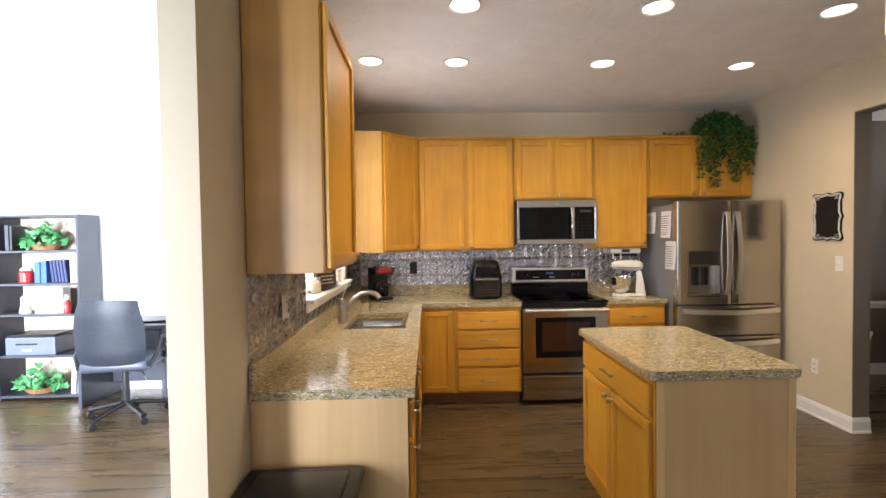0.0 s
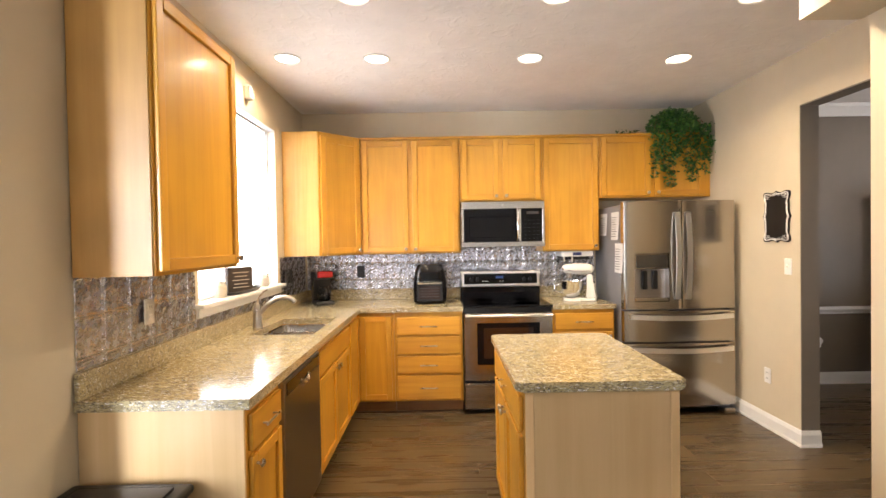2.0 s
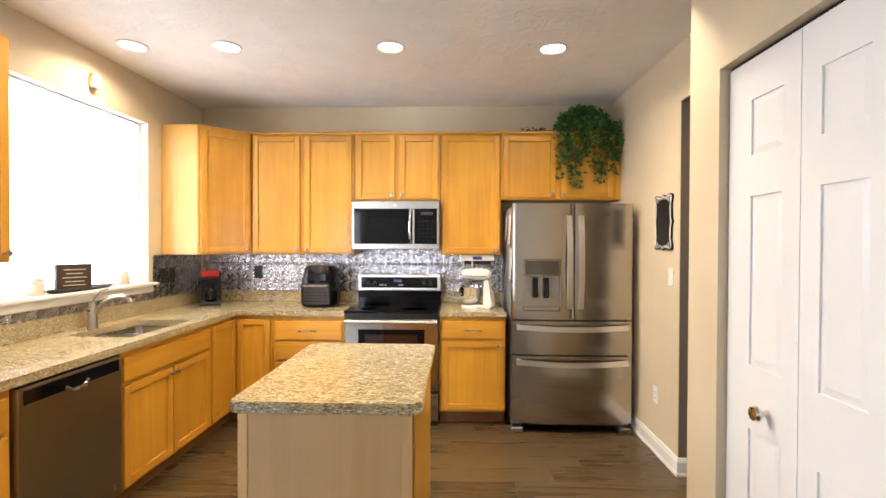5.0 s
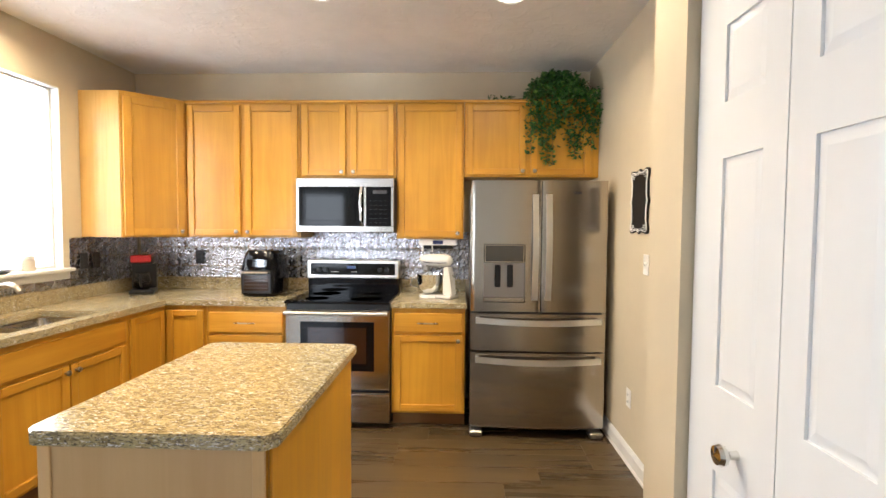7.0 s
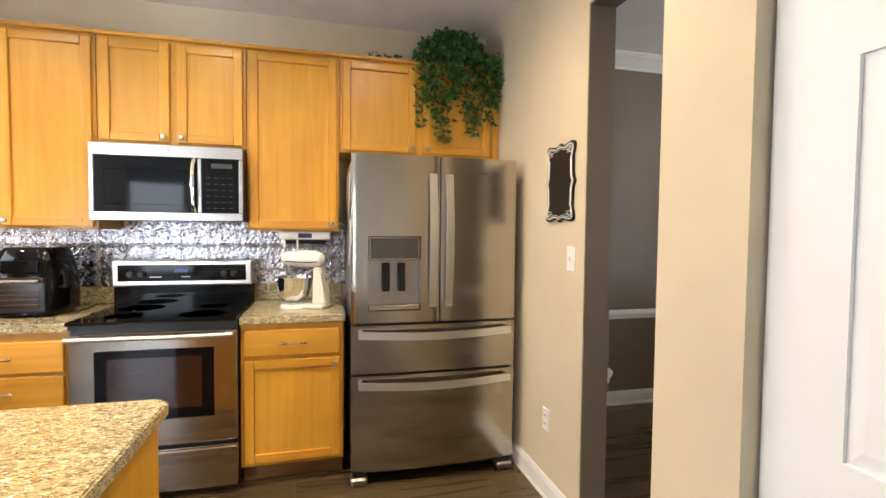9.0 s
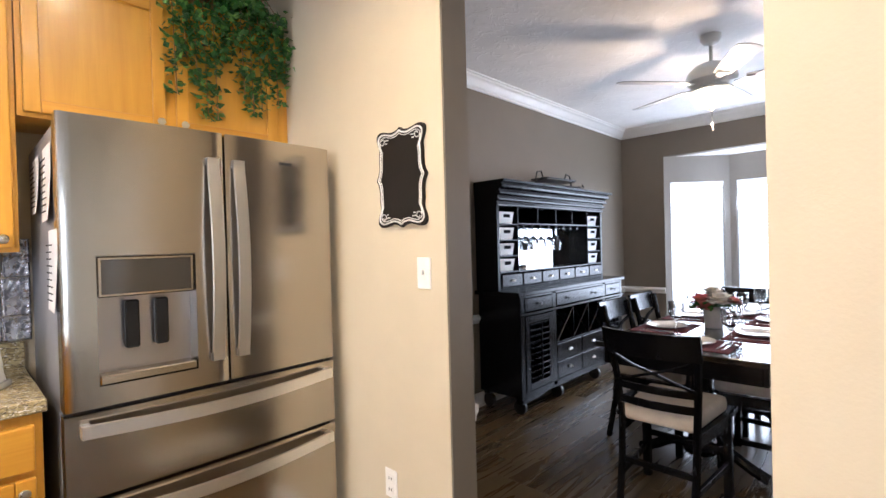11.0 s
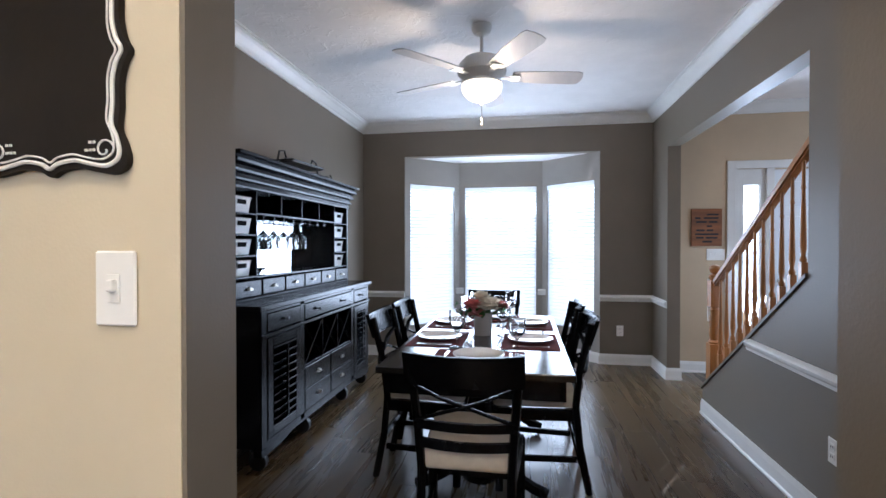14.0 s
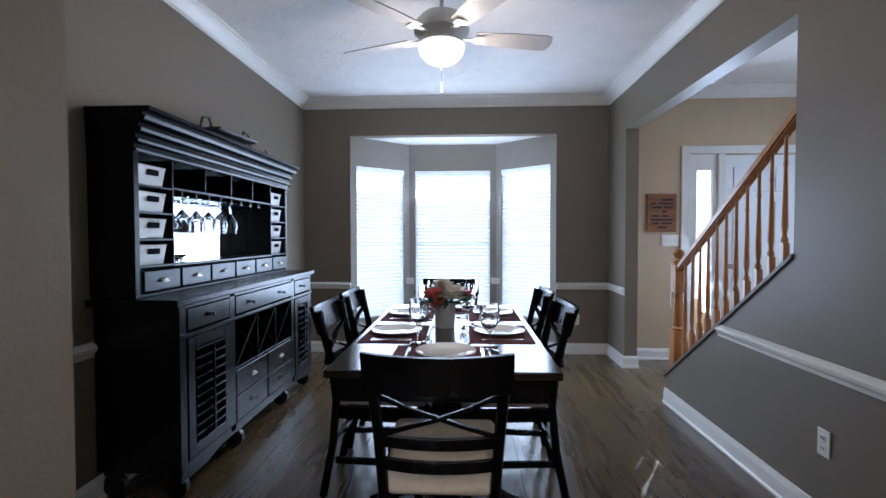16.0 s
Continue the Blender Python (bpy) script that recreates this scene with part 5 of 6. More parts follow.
sub("body", (0, .46, 0, .28, 0, .17), PRINT, pr, bev=.012, seg=2)
sub("lid", (.01, .45, .01, .27, .171, .195), BLACKP, pr, bev=.006)
sub("paper_slot", (.10, .30, -.003, .002, .10, .115), BLACKP, pr, bev=0)
sub("nameplate", (.16, .24, -.003, .001, .045, .06), WHITEP, pr, bev=0)

dk = thing("desk", "black writing desk with side panel and drawer", "desk", (-2.44, 4.24, 0))
sub("top", (0, .78, -.02, .56, .715, .745), SHELFB, dk)
sub("side_panel", (0, .03, 0, .54, 0, .715), SHELFB, dk)
sub("leg", (.735, .765, 0, .03, 0, .715), SHELFB, dk)
sub("leg", (.735, .765, .50, .53, 0, .715), SHELFB, dk)
sub("rail", (.735, .765, .03, .50, .05, .08), SHELFB, dk)
sub("drawer", (.50, .73, .0, .50, .56, .70), SHELFB, dk)
sub("modesty_panel", (.03, .5, .42, .44, .12, .70), SHELFB, dk)
lp = thing("laptop", "black closed laptop on the desk", "laptop", (-1.98, 4.30, .746), 14)
sub("base_shell", (0, .32, 0, .22, 0, .012), BLACKP, lp)
sub("lid_shell", (0, .32, 0, .22, .0125, .02), DARKG, lp)

oc = thing("office_chair", "dark grey leather office chair on castors", "chair", (-1.88, 4.02, 0), 8)
bm = bmesh.new()
vs = []
for i in range(9):
    t = i / 8
    z = .50 + .52 * t
    w = .235 + .035 * math.sin(math.pi * t) - .02 * t
    row = []
    for j in range(9):
        s = j / 4 - 1
        row.append(bm.verts.new((w * s, -.24 - .05 * t + .05 * s * s - (.02 if 0 < i < 8 else 0), z + (.02 * (1 - s * s) if i == 8 else 0))))
    vs.append(row)
for a, b in zip(vs, vs[1:]):
    for j in range(8):
        bm.faces.new((a[j], a[j + 1], b[j + 1], b[j]))
bk_ = bmesh.ops.solidify(bm, geom=list(bm.faces), thickness=-.07)
part("backrest", bm, LEATHER, oc, "padded leather backrest", True)
bm = bmesh.new()
bx(bm, -.25, .25, -.22, .26, .44, .53, .035, 3)
part("seat", bm, LEATHER, oc, "padded leather seat", True)
for s in (-1, 1):
    bm = bmesh.new()
    rod(bm, [(s * .26, -.18, .47), (s * .30, -.14, .56), (s * .30, -.05, .68), (s * .30, .12, .68), (s * .29, .16, .60), (s * .26, .12, .47)], .018, 8)
    part("armrest", bm, BLACKP, oc, smooth=True)
bm = bmesh.new()
cyl(bm, 0, 0, .10, .45, .028)
part("gas_post", bm, BLACKP, oc, smooth=True)
bm = bmesh.new()
rod(bm, [(.05, -.10, .45), (.20, -.16, .42), (.24, -.17, .36)], .008, 6)
part("lever", bm, BLACKP, oc, smooth=True)
for k in range(5):
    a = 2 * math.pi * k / 5 + .5
    bm = bmesh.new()
    rod(bm, [(.03 * math.cos(a), .03 * math.sin(a), .13), (.30 * math.cos(a), .30 * math.sin(a), .075)], .024, 8, .8)
    lg = part("base_arm", bm, BLACKP, oc, smooth=True)
    bm = bmesh.new()
    turned(bm, [(.027, -.02), (.03, -.012), (.03, .012), (.027, .02)], 14, m=Matrix.Translation((.30 * math.cos(a), .30 * math.sin(a), .031)) @ pose(0, 0, 0, 90, 0, 40))
    part("castor", bm, BLACKP, lg, smooth=True)


# ---- dining room ----
def dining_chair():
    c = thing("dining_chair", "black wooden cross back dining chair with cream seat", "chair", (0, 0, 0), 0, "dining chairs")
    w = .205

    def narrow(b):
        """Draws a part in towards the back of the chair."""
        for v in b.verts:
            v.co.x *= 1 - .15 * min(1, max(0, (v.co.y + .2) / .4))
        return b

    for s in (-1, 1):
        b2 = bmesh.new()
        rod(b2, [(s * w * .82, .275, 0), (s * w * .84, .225, .25), (s * w * .85, .205, .46), (s * w * .91, .222, .65), (s * w * 1.0, .280, .905)], .020, 8, .9)
        part("rear_post", b2, BLACKW, c, smooth=True)
        sub("front_leg", (s * w - .02, s * w + .02, -.215, -.175, 0, .43), BLACKW, c, bev=.004)
        for nm, d in (("side_stretcher", (s * w - .011, s * w + .011, -.18, .21, .165, .195)), ("side_rail", (s * w - .014, s * w + .014, -.20, .205, .385, .445))):
            b2 = bmesh.new()
            bx(b2, *d, .002)
            part(nm, narrow(b2), BLACKW, c)
    for z0, z1, y, t in ((.795, .928, .258, .02), (.618, .652, .222, .018), (.542, .577, .212, .018)):
        b = bmesh.new()
        n = 10
        rows = []
        for i in range(n + 1):
            s = 2 * i / n - 1
            yy = y + .030 * (1 - s * s)
            top = z1 + (.008 * s * s - .012 if z1 > .9 else 0)
            lean = .04 if z1 > .9 else 0
            x = s * (w + .018 if z1 > .9 else w * (.90 if z1 > .6 else .87))
            rows.append([b.verts.new(q) for q in ((x, yy, z0), (x, yy + lean, top), (x, yy + lean + t, top), (x, yy + t, z0))])
        for p, q in zip(rows, rows[1:]):
            for k in range(4):
                b.faces.new((p[k], p[(k + 1) % 4], q[(k + 1) % 4], q[k]))
        b.faces.new(rows[0])
        b.faces.new(rows[-1][::-1])
        part("top_rail" if z1 > .9 else "back_rail", b, BLACKW, c, smooth=True)
    for s in (-1, 1):
        b = bmesh.new()
        rod(b, [(s * .19, .243, .650), (s * .09, .266, .688), (0, .274 + .006 * s, .718), (-s * .09, .279, .750), (-s * .19, .264, .79)], .015, 6, .45)
        part("cross_slat", b, BLACKW, c, smooth=True)
    sub("front_rail", (-w, w, -.21, -.185, .385, .445), BLACKW, c)
    sub("front_stretcher", (-w, w, -.205, -.185, .235, .265), BLACKW, c)
    sub("rear_stretcher", (-w * .84, w * .84, .21, .23, .235, .265), BLACKW, c)
    b = bmesh.new()
    bx(b, -.200, .200, -.235, .212, .444, .528, .028, 3)
    narrow(b)
    part("seat", b, CUSHION, c, "cream upholstered seat", True)
    return c


ch = dining_chair()
ch["label"] = "black wooden cross back chair at the near table end"
ch.matrix_world = pose(5.185, 3.045, 0, 0, 0, 90)
for x, y, rz, lb in ((5.93, 3.38, 0, "black wooden cross back chair on the cabinet side of the table"), (6.45, 3.38, 0, "black wooden cross back chair on the cabinet side of the table"), (5.93, 2.76, 180, "black wooden cross back chair on the stair side of the table"), (6.53, 2.76, 180, "black wooden cross back chair on the stair side of the table"), (6.99, 3.08, -90, "black wooden cross back chair at the window end of the table")):
    c2 = copy_thing(ch, pose(x, y, 0, 0, 0, rz))
    c2["label"] = lb

TX0, TX1, TY0, TY1 = 5.255, 6.95, 2.605, 3.495
tbz = thing("dining_table", "long black lacquered dining table with pedestal base", "table", ((TX0 + TX1) / 2, (TY0 + TY1) / 2, 0))
hx, hy = (TX1 - TX0) / 2, (TY1 - TY0) / 2
sub("tabletop", (-hx, hx, -hy, hy, .728, .76), TABLE, tbz, "glossy black tabletop", bev=.005, seg=2)
for s in (-1, 1):
    sub("apron", (-hx + .04, hx - .04, s * (hy - .05) - .011, s * (hy - .05) + .011, .63, .727), BLACKW, tbz)
    sub("end_apron", (s * (hx - .05) - .011, s * (hx - .05) + .011, -hy + .062, hy - .062, .63, .727), BLACKW, tbz)
    b = bmesh.new()
    turned(b, [(.085, .10), (.095, .13), (.06, .17), (.055, .30), (.085, .40), (.065, .52), (.06, .60), (.11, .63), (.11, .727)], 20, (s * .45, 0, 0))
    part("pedestal", b, BLACKW, tbz, smooth=True)
    for q in (-1, 1):
        b = bmesh.new()
        rod(b, [(s * .45, q * .03, .14), (s * .45, q * .16, .13), (s * .45, q * .27, .065), (s * .45, q * .34, .035)], .034, 8, .9)
        part("foot", b, BLACKW, tbz, smooth=True)
sub("base_stretcher", (-.40, .40, -.03, .03, .16, .21), BLACKW, tbz)


def setting(x, y, rz, k):
    """A place setting whose diner sits on the -y side before it is turned."""
    T = .7602
    m = thing("placemat", "dark red woven placemat on the black table", "placemat", (x, y, T), rz, "placemats")
    b = bmesh.new()
    bx(b, -.225, .225, -.155, .155, 0, .0032, .001)
    mm = part("mat", b, MAROON, m)
    for i in range(9):
        sub("woven_stripe", (-.215 + i * .0525, -.209 + i * .0525, -.15, .15, .0033, .0042), MAROON, mm, bev=0)
    p = thing("plate", "white dinner plate with raised rim", "plate", (x, y, T + .0044), rz, "plates")
    b = bmesh.new()
    turned(b, [(0, .004), (.07, .004), (.085, .008), (.118, .018), (.128, .020), (.128, .017), (.09, .002), (.07, 0), (0, 0)], 40)
    part("dish", b, CHINA, p, smooth=True)
    for j, (dx, nm) in enumerate(((-.165, "fork"), (.155, "knife"), (.185, "spoon"))):
        a = math.radians(rz)
        c = thing(nm, "silver %s on the placemat" % nm, "cutlery", (x + dx * math.cos(a), y + dx * math.sin(a), T + .0045), rz, "cutlery")
        b = bmesh.new()
        bx(b, -.005, .005, -.10, .02, .0, .003, .001)
        bx(b, -.009 if nm != "knife" else -.008, .009 if nm != "knife" else .008, .021, .095, .0, .003, .001)
        part("metal", b, SILVER, c)
    return m


setting(5.50, 3.045, -90, 0)
setting(5.93, 3.315, 180, 1)
setting(5.94, 2.79, 0, 2)
setting(6.50, 3.315, 180, 3)
setting(6.53, 2.79, 0, 4)
setting(6.765, 3.06, 90, 5)


def goblet(x, y, first=None):
    if first:
        return copy_thing(first, pose(x, y, .7602))
    g = thing("goblet", "cut crystal wine goblet on the table", "glass", (x, y, .7602), 0, "goblets")
    b = bmesh.new()
    turned(b, [(.0, .001), (.036, .001), (.036, .004), (.006, .012), (.006, .07), (.012, .078), (.030, .10), (.037, .13), (.036, .175), (.033, .175), (.034, .13), (.027, .103), (0, .086)], 18)
    part("bowl_and_stem", b, GLASS, g, smooth=True)
    b = bmesh.new()
    for k in range(18):
        a = 2 * math.pi * k / 18
        for s in (-1, 1):
            a2 = a + s * .35
            rod(b, [(.030 * math.cos(a), .030 * math.sin(a), .100), (.0372 * math.cos((a + a2) / 2), .0372 * math.sin((a + a2) / 2), .122), (.0375 * math.cos(a2), .0375 * math.sin(a2), .145)], .0012, 4)
    part("cut_pattern", b, GLASS, g)
    return g


gb = goblet(5.70, 3.18)
gb.scale = (1.18, 1.18, 1.18)
for x, y in ((5.56, 2.86), (6.10, 2.95), (6.32, 3.20), (6.42, 2.98), (6.62, 3.17), (6.72, 2.92)):
    goblet(x, y, gb)
va = thing("flower_vase", "grey cylinder vase with coral and ivory peonies", "vase", (6.10, 3.075, .7602))
b = bmesh.new()
turned(b, [(.050, 0), (.054, .004), (.058, .14), (.054, .14), (.048, .02), (0, .02)], 28)
part("vase_body", b, VASE, va, smooth=True)


def flower(x, y, z, r, mt, sd, name):
    q = random.Random(sd)
    b = bmesh.new()
    for ring, (n, tilt, rr) in enumerate(((5, 20, .35), (7, 45, .65), (9, 75, .9), (9, 100, 1.0))):
        for k in range(n):
            a = 2 * math.pi * (k + .37 * ring) / n + q.uniform(-.2, .2)
            m = Matrix.Translation((x, y, z)) @ pose(0, 0, 0, 0, 0, math.degrees(a)) @ pose(0, 0, 0, 0, tilt + q.uniform(-10, 10), 0)
            vs = []
            for u, v, w in ((-.3, .0, 0), (.3, .0, 0), (-.55, .5, .05), (.0, .5, .16), (.55, .5, .05), (-.4, .95, 0), (.0, 1.05, .05), (.4, .95, 0)):
                vs.append(b.verts.new(m @ Vector((w * r * 1.4 + .003, u * r * .9, v * r * rr + .003))))
            for f_ in ((0, 1, 3), (0, 3, 2), (1, 4, 3), (2, 3, 6, 5), (3, 4, 7, 6)):
                b.faces.new([vs[i] for i in f_])
    part(name, b, mt, va, smooth=True)


flower(-.01, .062, .185, .068, PINK, 1, "coral_peony")
flower(-.045, .035, .150, .055, PINK, 2, "coral_peony")
flower(-.03, -.045, .200, .078, IVORY, 3, "ivory_peony")
flower(.04, .01, .235, .06, IVORY, 4, "ivory_peony")
flower(.02, -.112, .180, .052, PINK, 5, "coral_peony")
flower(.07, .06, .18, .045, PINK, 6, "coral_peony")
b = bmesh.new()
q = random.Random(8)
leafy(b, [((q.gauss(0, .05), q.gauss(0, .07), .15 + q.gauss(0, .015)), 0) for _ in range(60)], .05, q)
part("leaves", b, LEAF, va)

# ---- the hutch ----
hu = thing("hutch_cabinet", "black buffet and hutch with baskets and louvered doors", "cabinet", (5.61, 4.72, 0))
bf = new("buffet")
bf.parent = hu
# local x from 0 to 1.95, front at y = -.42
sub("countertop", (0, 1.95, -.445, -.005, .935, .968), HUTCH, bf, bev=.006, seg=2)
sub("side_wall", (.045, .075, -.41, -.01, .14, .934), HUTCH, bf)
sub("side_wall", (1.875, 1.905, -.41, -.01, .14, .934), HUTCH, bf)
sub("back_wall", (.075, 1.875, -.03, -.012, .14, .934), HUTCH, bf)
sub("bottom_board", (.075, 1.875, -.41, -.031, .14, .165), HUTCH, bf)
for x in (.535, 1.465):
    sub("divider", (x - .02, x + .02, -.40, -.031, .166, .934), HUTCH, bf)
for x0, x1 in ((.045, .10), (.515, .575), (1.455, 1.515), (1.865, 1.905)):
    sub("stile", (x0, x1, -.425, -.4105, .14, .934), HUTCH, bf)
sub("moulding", (.03, 1.92, -.437, -.4105, .775, .797), HUTCH, bf, bev=.005)
b = bmesh.new()
prism(b, [(.10, .175), (1.865, .175), (1.865, .095), (1.70, .10), (1.55, .125), (.42, .125), (.27, .10), (.10, .095)], -.425, -.4105)
part("arched_skirt", b, HUTCH, bf)
for x0, x1 in ((.045, .10), (1.865, 1.905)):
    sub("foot", (x0, x1, -.425, -.37, .095, .139), HUTCH, bf)
sub("upper_rail", (.10, 1.865, -.425, -.4105, .915, .934), HUTCH, bf)


def small_drawer(x0, x1, y, z0, z1, par, knob, n=1):
    b = bmesh.new()
    bx(b, x0, x1, y - .016, y, z0, z1, .005, 2)
    d = part("drawer", b, HUTCH, par)
    for i in range(n):
        cx = x0 + (x1 - x0) * ((i + .5) / n if n == 1 else (.22 + .56 * i))
        k = bmesh.new()
        if knob:
            turned(k, [(.006, 0), (.006, .012), (.013, .018), (.013, .024), (0, .028)], 12, m=Matrix.Translation((cx, y - .016, (z0 + z1) / 2)) @ pose(0, 0, 0, 90))
            part("knob", k, BLACKP, d, "black round knob", True)
        else:
            vs = []
            for i2 in range(7):
                a = math.pi * i2 / 6
                vs.append([k.verts.new((cx + .030 * math.cos(a), y - .016 - o, (z0 + z1) / 2 - .008 + .022 * math.sin(a) * s)) for o, s in ((0, 1), (.012, .8), (.016, 0))])
            for p, q_ in zip(vs, vs[1:]):
                for j in range(2):
                    k.faces.new((p[j], p[j + 1], q_[j + 1], q_[j]))
            bmesh.ops.solidify(k, geom=list(k.faces), thickness=.0015)
            part("cup_pull", k, NICKEL, d, "nickel cup pull", True)


small_drawer(.105, .51, -.412, .805, .91, bf, True)
small_drawer(.58, 1.45, -.412, .805, .91, bf, True, 2)
small_drawer(1.52, 1.86, -.412, .805, .91, bf, True)
for x0 in (.58, 1.02):
    for z0 in (.18, .335):
        small_drawer(x0, x0 + .425, -.412, z0, z0 + .145, bf, False)
for z in (.325, .485):
    sub("mid_rail", (.575, 1.455, -.42, -.398, z, z + .009), HUTCH, bf)
for x0, x1 in ((.105, .51), (1.52, 1.86)):
    b = bmesh.new()
    for d in ((x0, x0 + .06, .18, .77), (x1 - .06, x1, .18, .77), (x0 + .06, x1 - .06, .18, .235), (x0 + .06, x1 - .06, .71, .77)):
        bx(b, d[0], d[1], -.430, -.411, d[2], d[3], .003)
    d = part("door", b, HUTCH, bf, "louvered door")
    for i in range(10):
        z = .257 + i * .0475
        b = bmesh.new()
        bx(b, x0 + .061, x1 - .061, -.004, .004, -.026, .026, m=Matrix.Translation((0, -.418, z)) @ pose(0, 0, 0, 38))
        part("louver", b, HUTCH, d)
    sub("tilt_rod", ((x0 + x1) / 2 - .007, (x0 + x1) / 2 + .007, -.452, -.438, .25, .70), HUTCH, d)
# lattice of the wine rack
for i in range(3):
    xa, xb = .59 + i * .285, .59 + (i + 1) * .285
    for s in (0, 1):
        b = bmesh.new()
        rod(b, [(xa, -.415 - .006 * s, .50 if s else .77), (xb, -.415 - .006 * s, .77 if s else .50)], .007, 4)
        part("lattice_bar", b, HUTCH, bf)
    if i:
        sub("lattice_post", (xa - .006, xa + .006, -.424, -.408, .497, .772), HUTCH, bf)
for x in (.10, .66, 1.37, 1.85):
    for y in (-.37, -.06):
        b = bmesh.new()
        turned(b, [(.045, -.02), (.055, -.015), (.055, .015), (.045, .02)], 20, m=Matrix.Translation((x, y, .056)) @ pose(0, 0, 0, 90, 0, 90))
        bx(b, x - .012 - .03, x + .012 + .03, y - .03, y + .03, .112, .139, .006)
        part("caster", b, BLACKP, bf, "round black caster", True)

up = new("hutch")
up.parent = hu
# from x = .03 to 1.89 locally, front at y = -.23, height .97 to 1.86
X0, X1, FY = .03, 1.89, -.23
sub("side_wall", (X0, X0 + .035, FY, -.005, .97, 1.70), HUTCH, up)
sub("side_wall", (X1 - .035, X1, FY, -.005, .97, 1.70), HUTCH, up)
sub("top_board", (X0, X1, FY, -.005, 1.70, 1.73), HUTCH, up)
sub("back_board", (X0 + .035, X1 - .035, -.014, -.006, .97, 1.70), BLACKW, up)
sub("bottom_board", (X0 + .035, X1 - .035, FY, -.015, .97, .985), HUTCH, up)
XL, XR = X0 + .29, X1 - .33
b = bmesh.new()
prof = [(-.0, 1.655), (-.014, 1.657), (-.016, 1.668), (-.004, 1.672), (-.004, 1.692), (-.026, 1.700), (-.030, 1.712), (-.014, 1.718), (-.014, 1.738), (-.040, 1.748), (-.046, 1.762), (-.030, 1.768), (-.030, 1.786), (-.060, 1.800), (-.068, 1.816), (-.052, 1.822), (-.052, 1.834), (-.084, 1.842), (-.086, 1.86)]
rows = []
for o, z in prof:
    rows.append([b.verts.new(v) for v in ((X0 + o * .1, -.004, z), (X0 + o * .1, FY + o, z), (X1 - o, FY + o, z), (X1 - o, -.004, z))])
for p, q_ in zip(rows, rows[1:]):
    for k in range(3):
        b.faces.new((p[k], p[k + 1], q_[k + 1], q_[k]))
b.faces.new(rows[-1])
part("crown", b, HUTCH, up, "stepped cornice")
ZS = [1.115, 1.245, 1.375, 1.505, 1.645]
for xa, xb in ((X0 + .035, XL), (XR + .012, X1 - .035)):
    for z in ZS[:-1]:
        sub("shelf", (xa, xb, FY + .002, -.016, z - .006, z + .006), HUTCH, up)
for x in (XL, XR):
    sub("divider", (x, x + .012, FY + .002, -.016, 1.105, 1.655), HUTCH, up)
sub("shelf", (XL + .012, XR, FY + .002, -.016, 1.505, 1.520), HUTCH, up)
sub("shelf", (XL + .012, XR, FY + .002, -.016, 1.104, 1.118), HUTCH, up)
for i in range(1, 4):
    x = XL + .012 + (XR - XL - .012) * i / 4
    sub("cubby_divider", (x - .005, x + .005, FY + .003, -.016, 1.521, 1.655), HUTCH, up)
sub("mirror", (XL + .013, XR - .001, -.019, -.0145, 1.12, 1.503), MIRROR, up, "mirror back panel", bev=0)
for i in range(6):
    wv = (X1 - X0 - .07) / 6
    small_drawer(X0 + .035 + i * wv + .008, X0 + .035 + (i + 1) * wv - .008, FY + .004, .993, 1.095, up, False)
for i in range(8):
    x = XL + .10 + i * .135
    b = bmesh.new()
    bx(b, x - .022, x + .022, FY + .01, -.05, 1.472, 1.478)
    bx(b, x - .004, x + .004, FY + .01, -.05, 1.478, 1.504)
    part("glass_rail", b, HUTCH, up)


def basket(x, y, z, w, d, h, first=None):
    if first:
        return copy_thing(first, pose(x, y, z))
    k = thing("storage_basket", "white tapered storage bin with black patch painted as the shade inside the handle slot in the hutch", "basket", (x, y, z), 0, "white storage bins")
    b = bmesh.new()
    t = .012
    lo = [(-w * .42, -d * .45), (w * .42, -d * .45), (w * .42, d * .45), (-w * .42, d * .45)]
    hi = [(-w * .5, -d * .5), (w * .5, -d * .5), (w * .5, d * .5), (-w * .5, d * .5)]
    A = [b.verts.new((px, py, 0)) for px, py in lo]
    B = [b.verts.new((px, py, h)) for px, py in hi]
    for i in range(4):
        b.faces.new((A[i], A[(i + 1) % 4], B[(i + 1) % 4], B[i]))
    b.faces.new(A[::-1])
    bmesh.ops.solidify(b, geom=list(b.faces), thickness=.004)
    part("bin", b, CHINA, k)
    # the slot is no hole: a thin black patch gives its dark inside
    b = bmesh.new()
    ang = math.degrees(math.atan2(d * .05, h))
    m = Matrix.Translation((0, -d * .485 - .0055, h * .68)) @ pose(0, 0, 0, ang, 0, 0)
    bx(b, -w * .22, w * .22, -.0015, .0015, -h * .15, h * .15, .0014, m=m)
    part("handle_slot", b, SLOT_SHADE, k, "black patch painted as the shade inside the handle slot")
    b = bmesh.new()
    rod(b, [(px, py, h) for px, py in hi + hi[:1]], .003, 5)
    part("rim", b, CHINA, k)
    return k


gx = 5.61
bL = None
for xc in (gx + (X0 + .035 + XL) / 2, gx + (XR + .012 + X1 - .035) / 2):
    for z in ZS[:-1]:
        bL = basket(xc, 4.72 + FY + .112, z + .007, .205, .18, .095, bL)
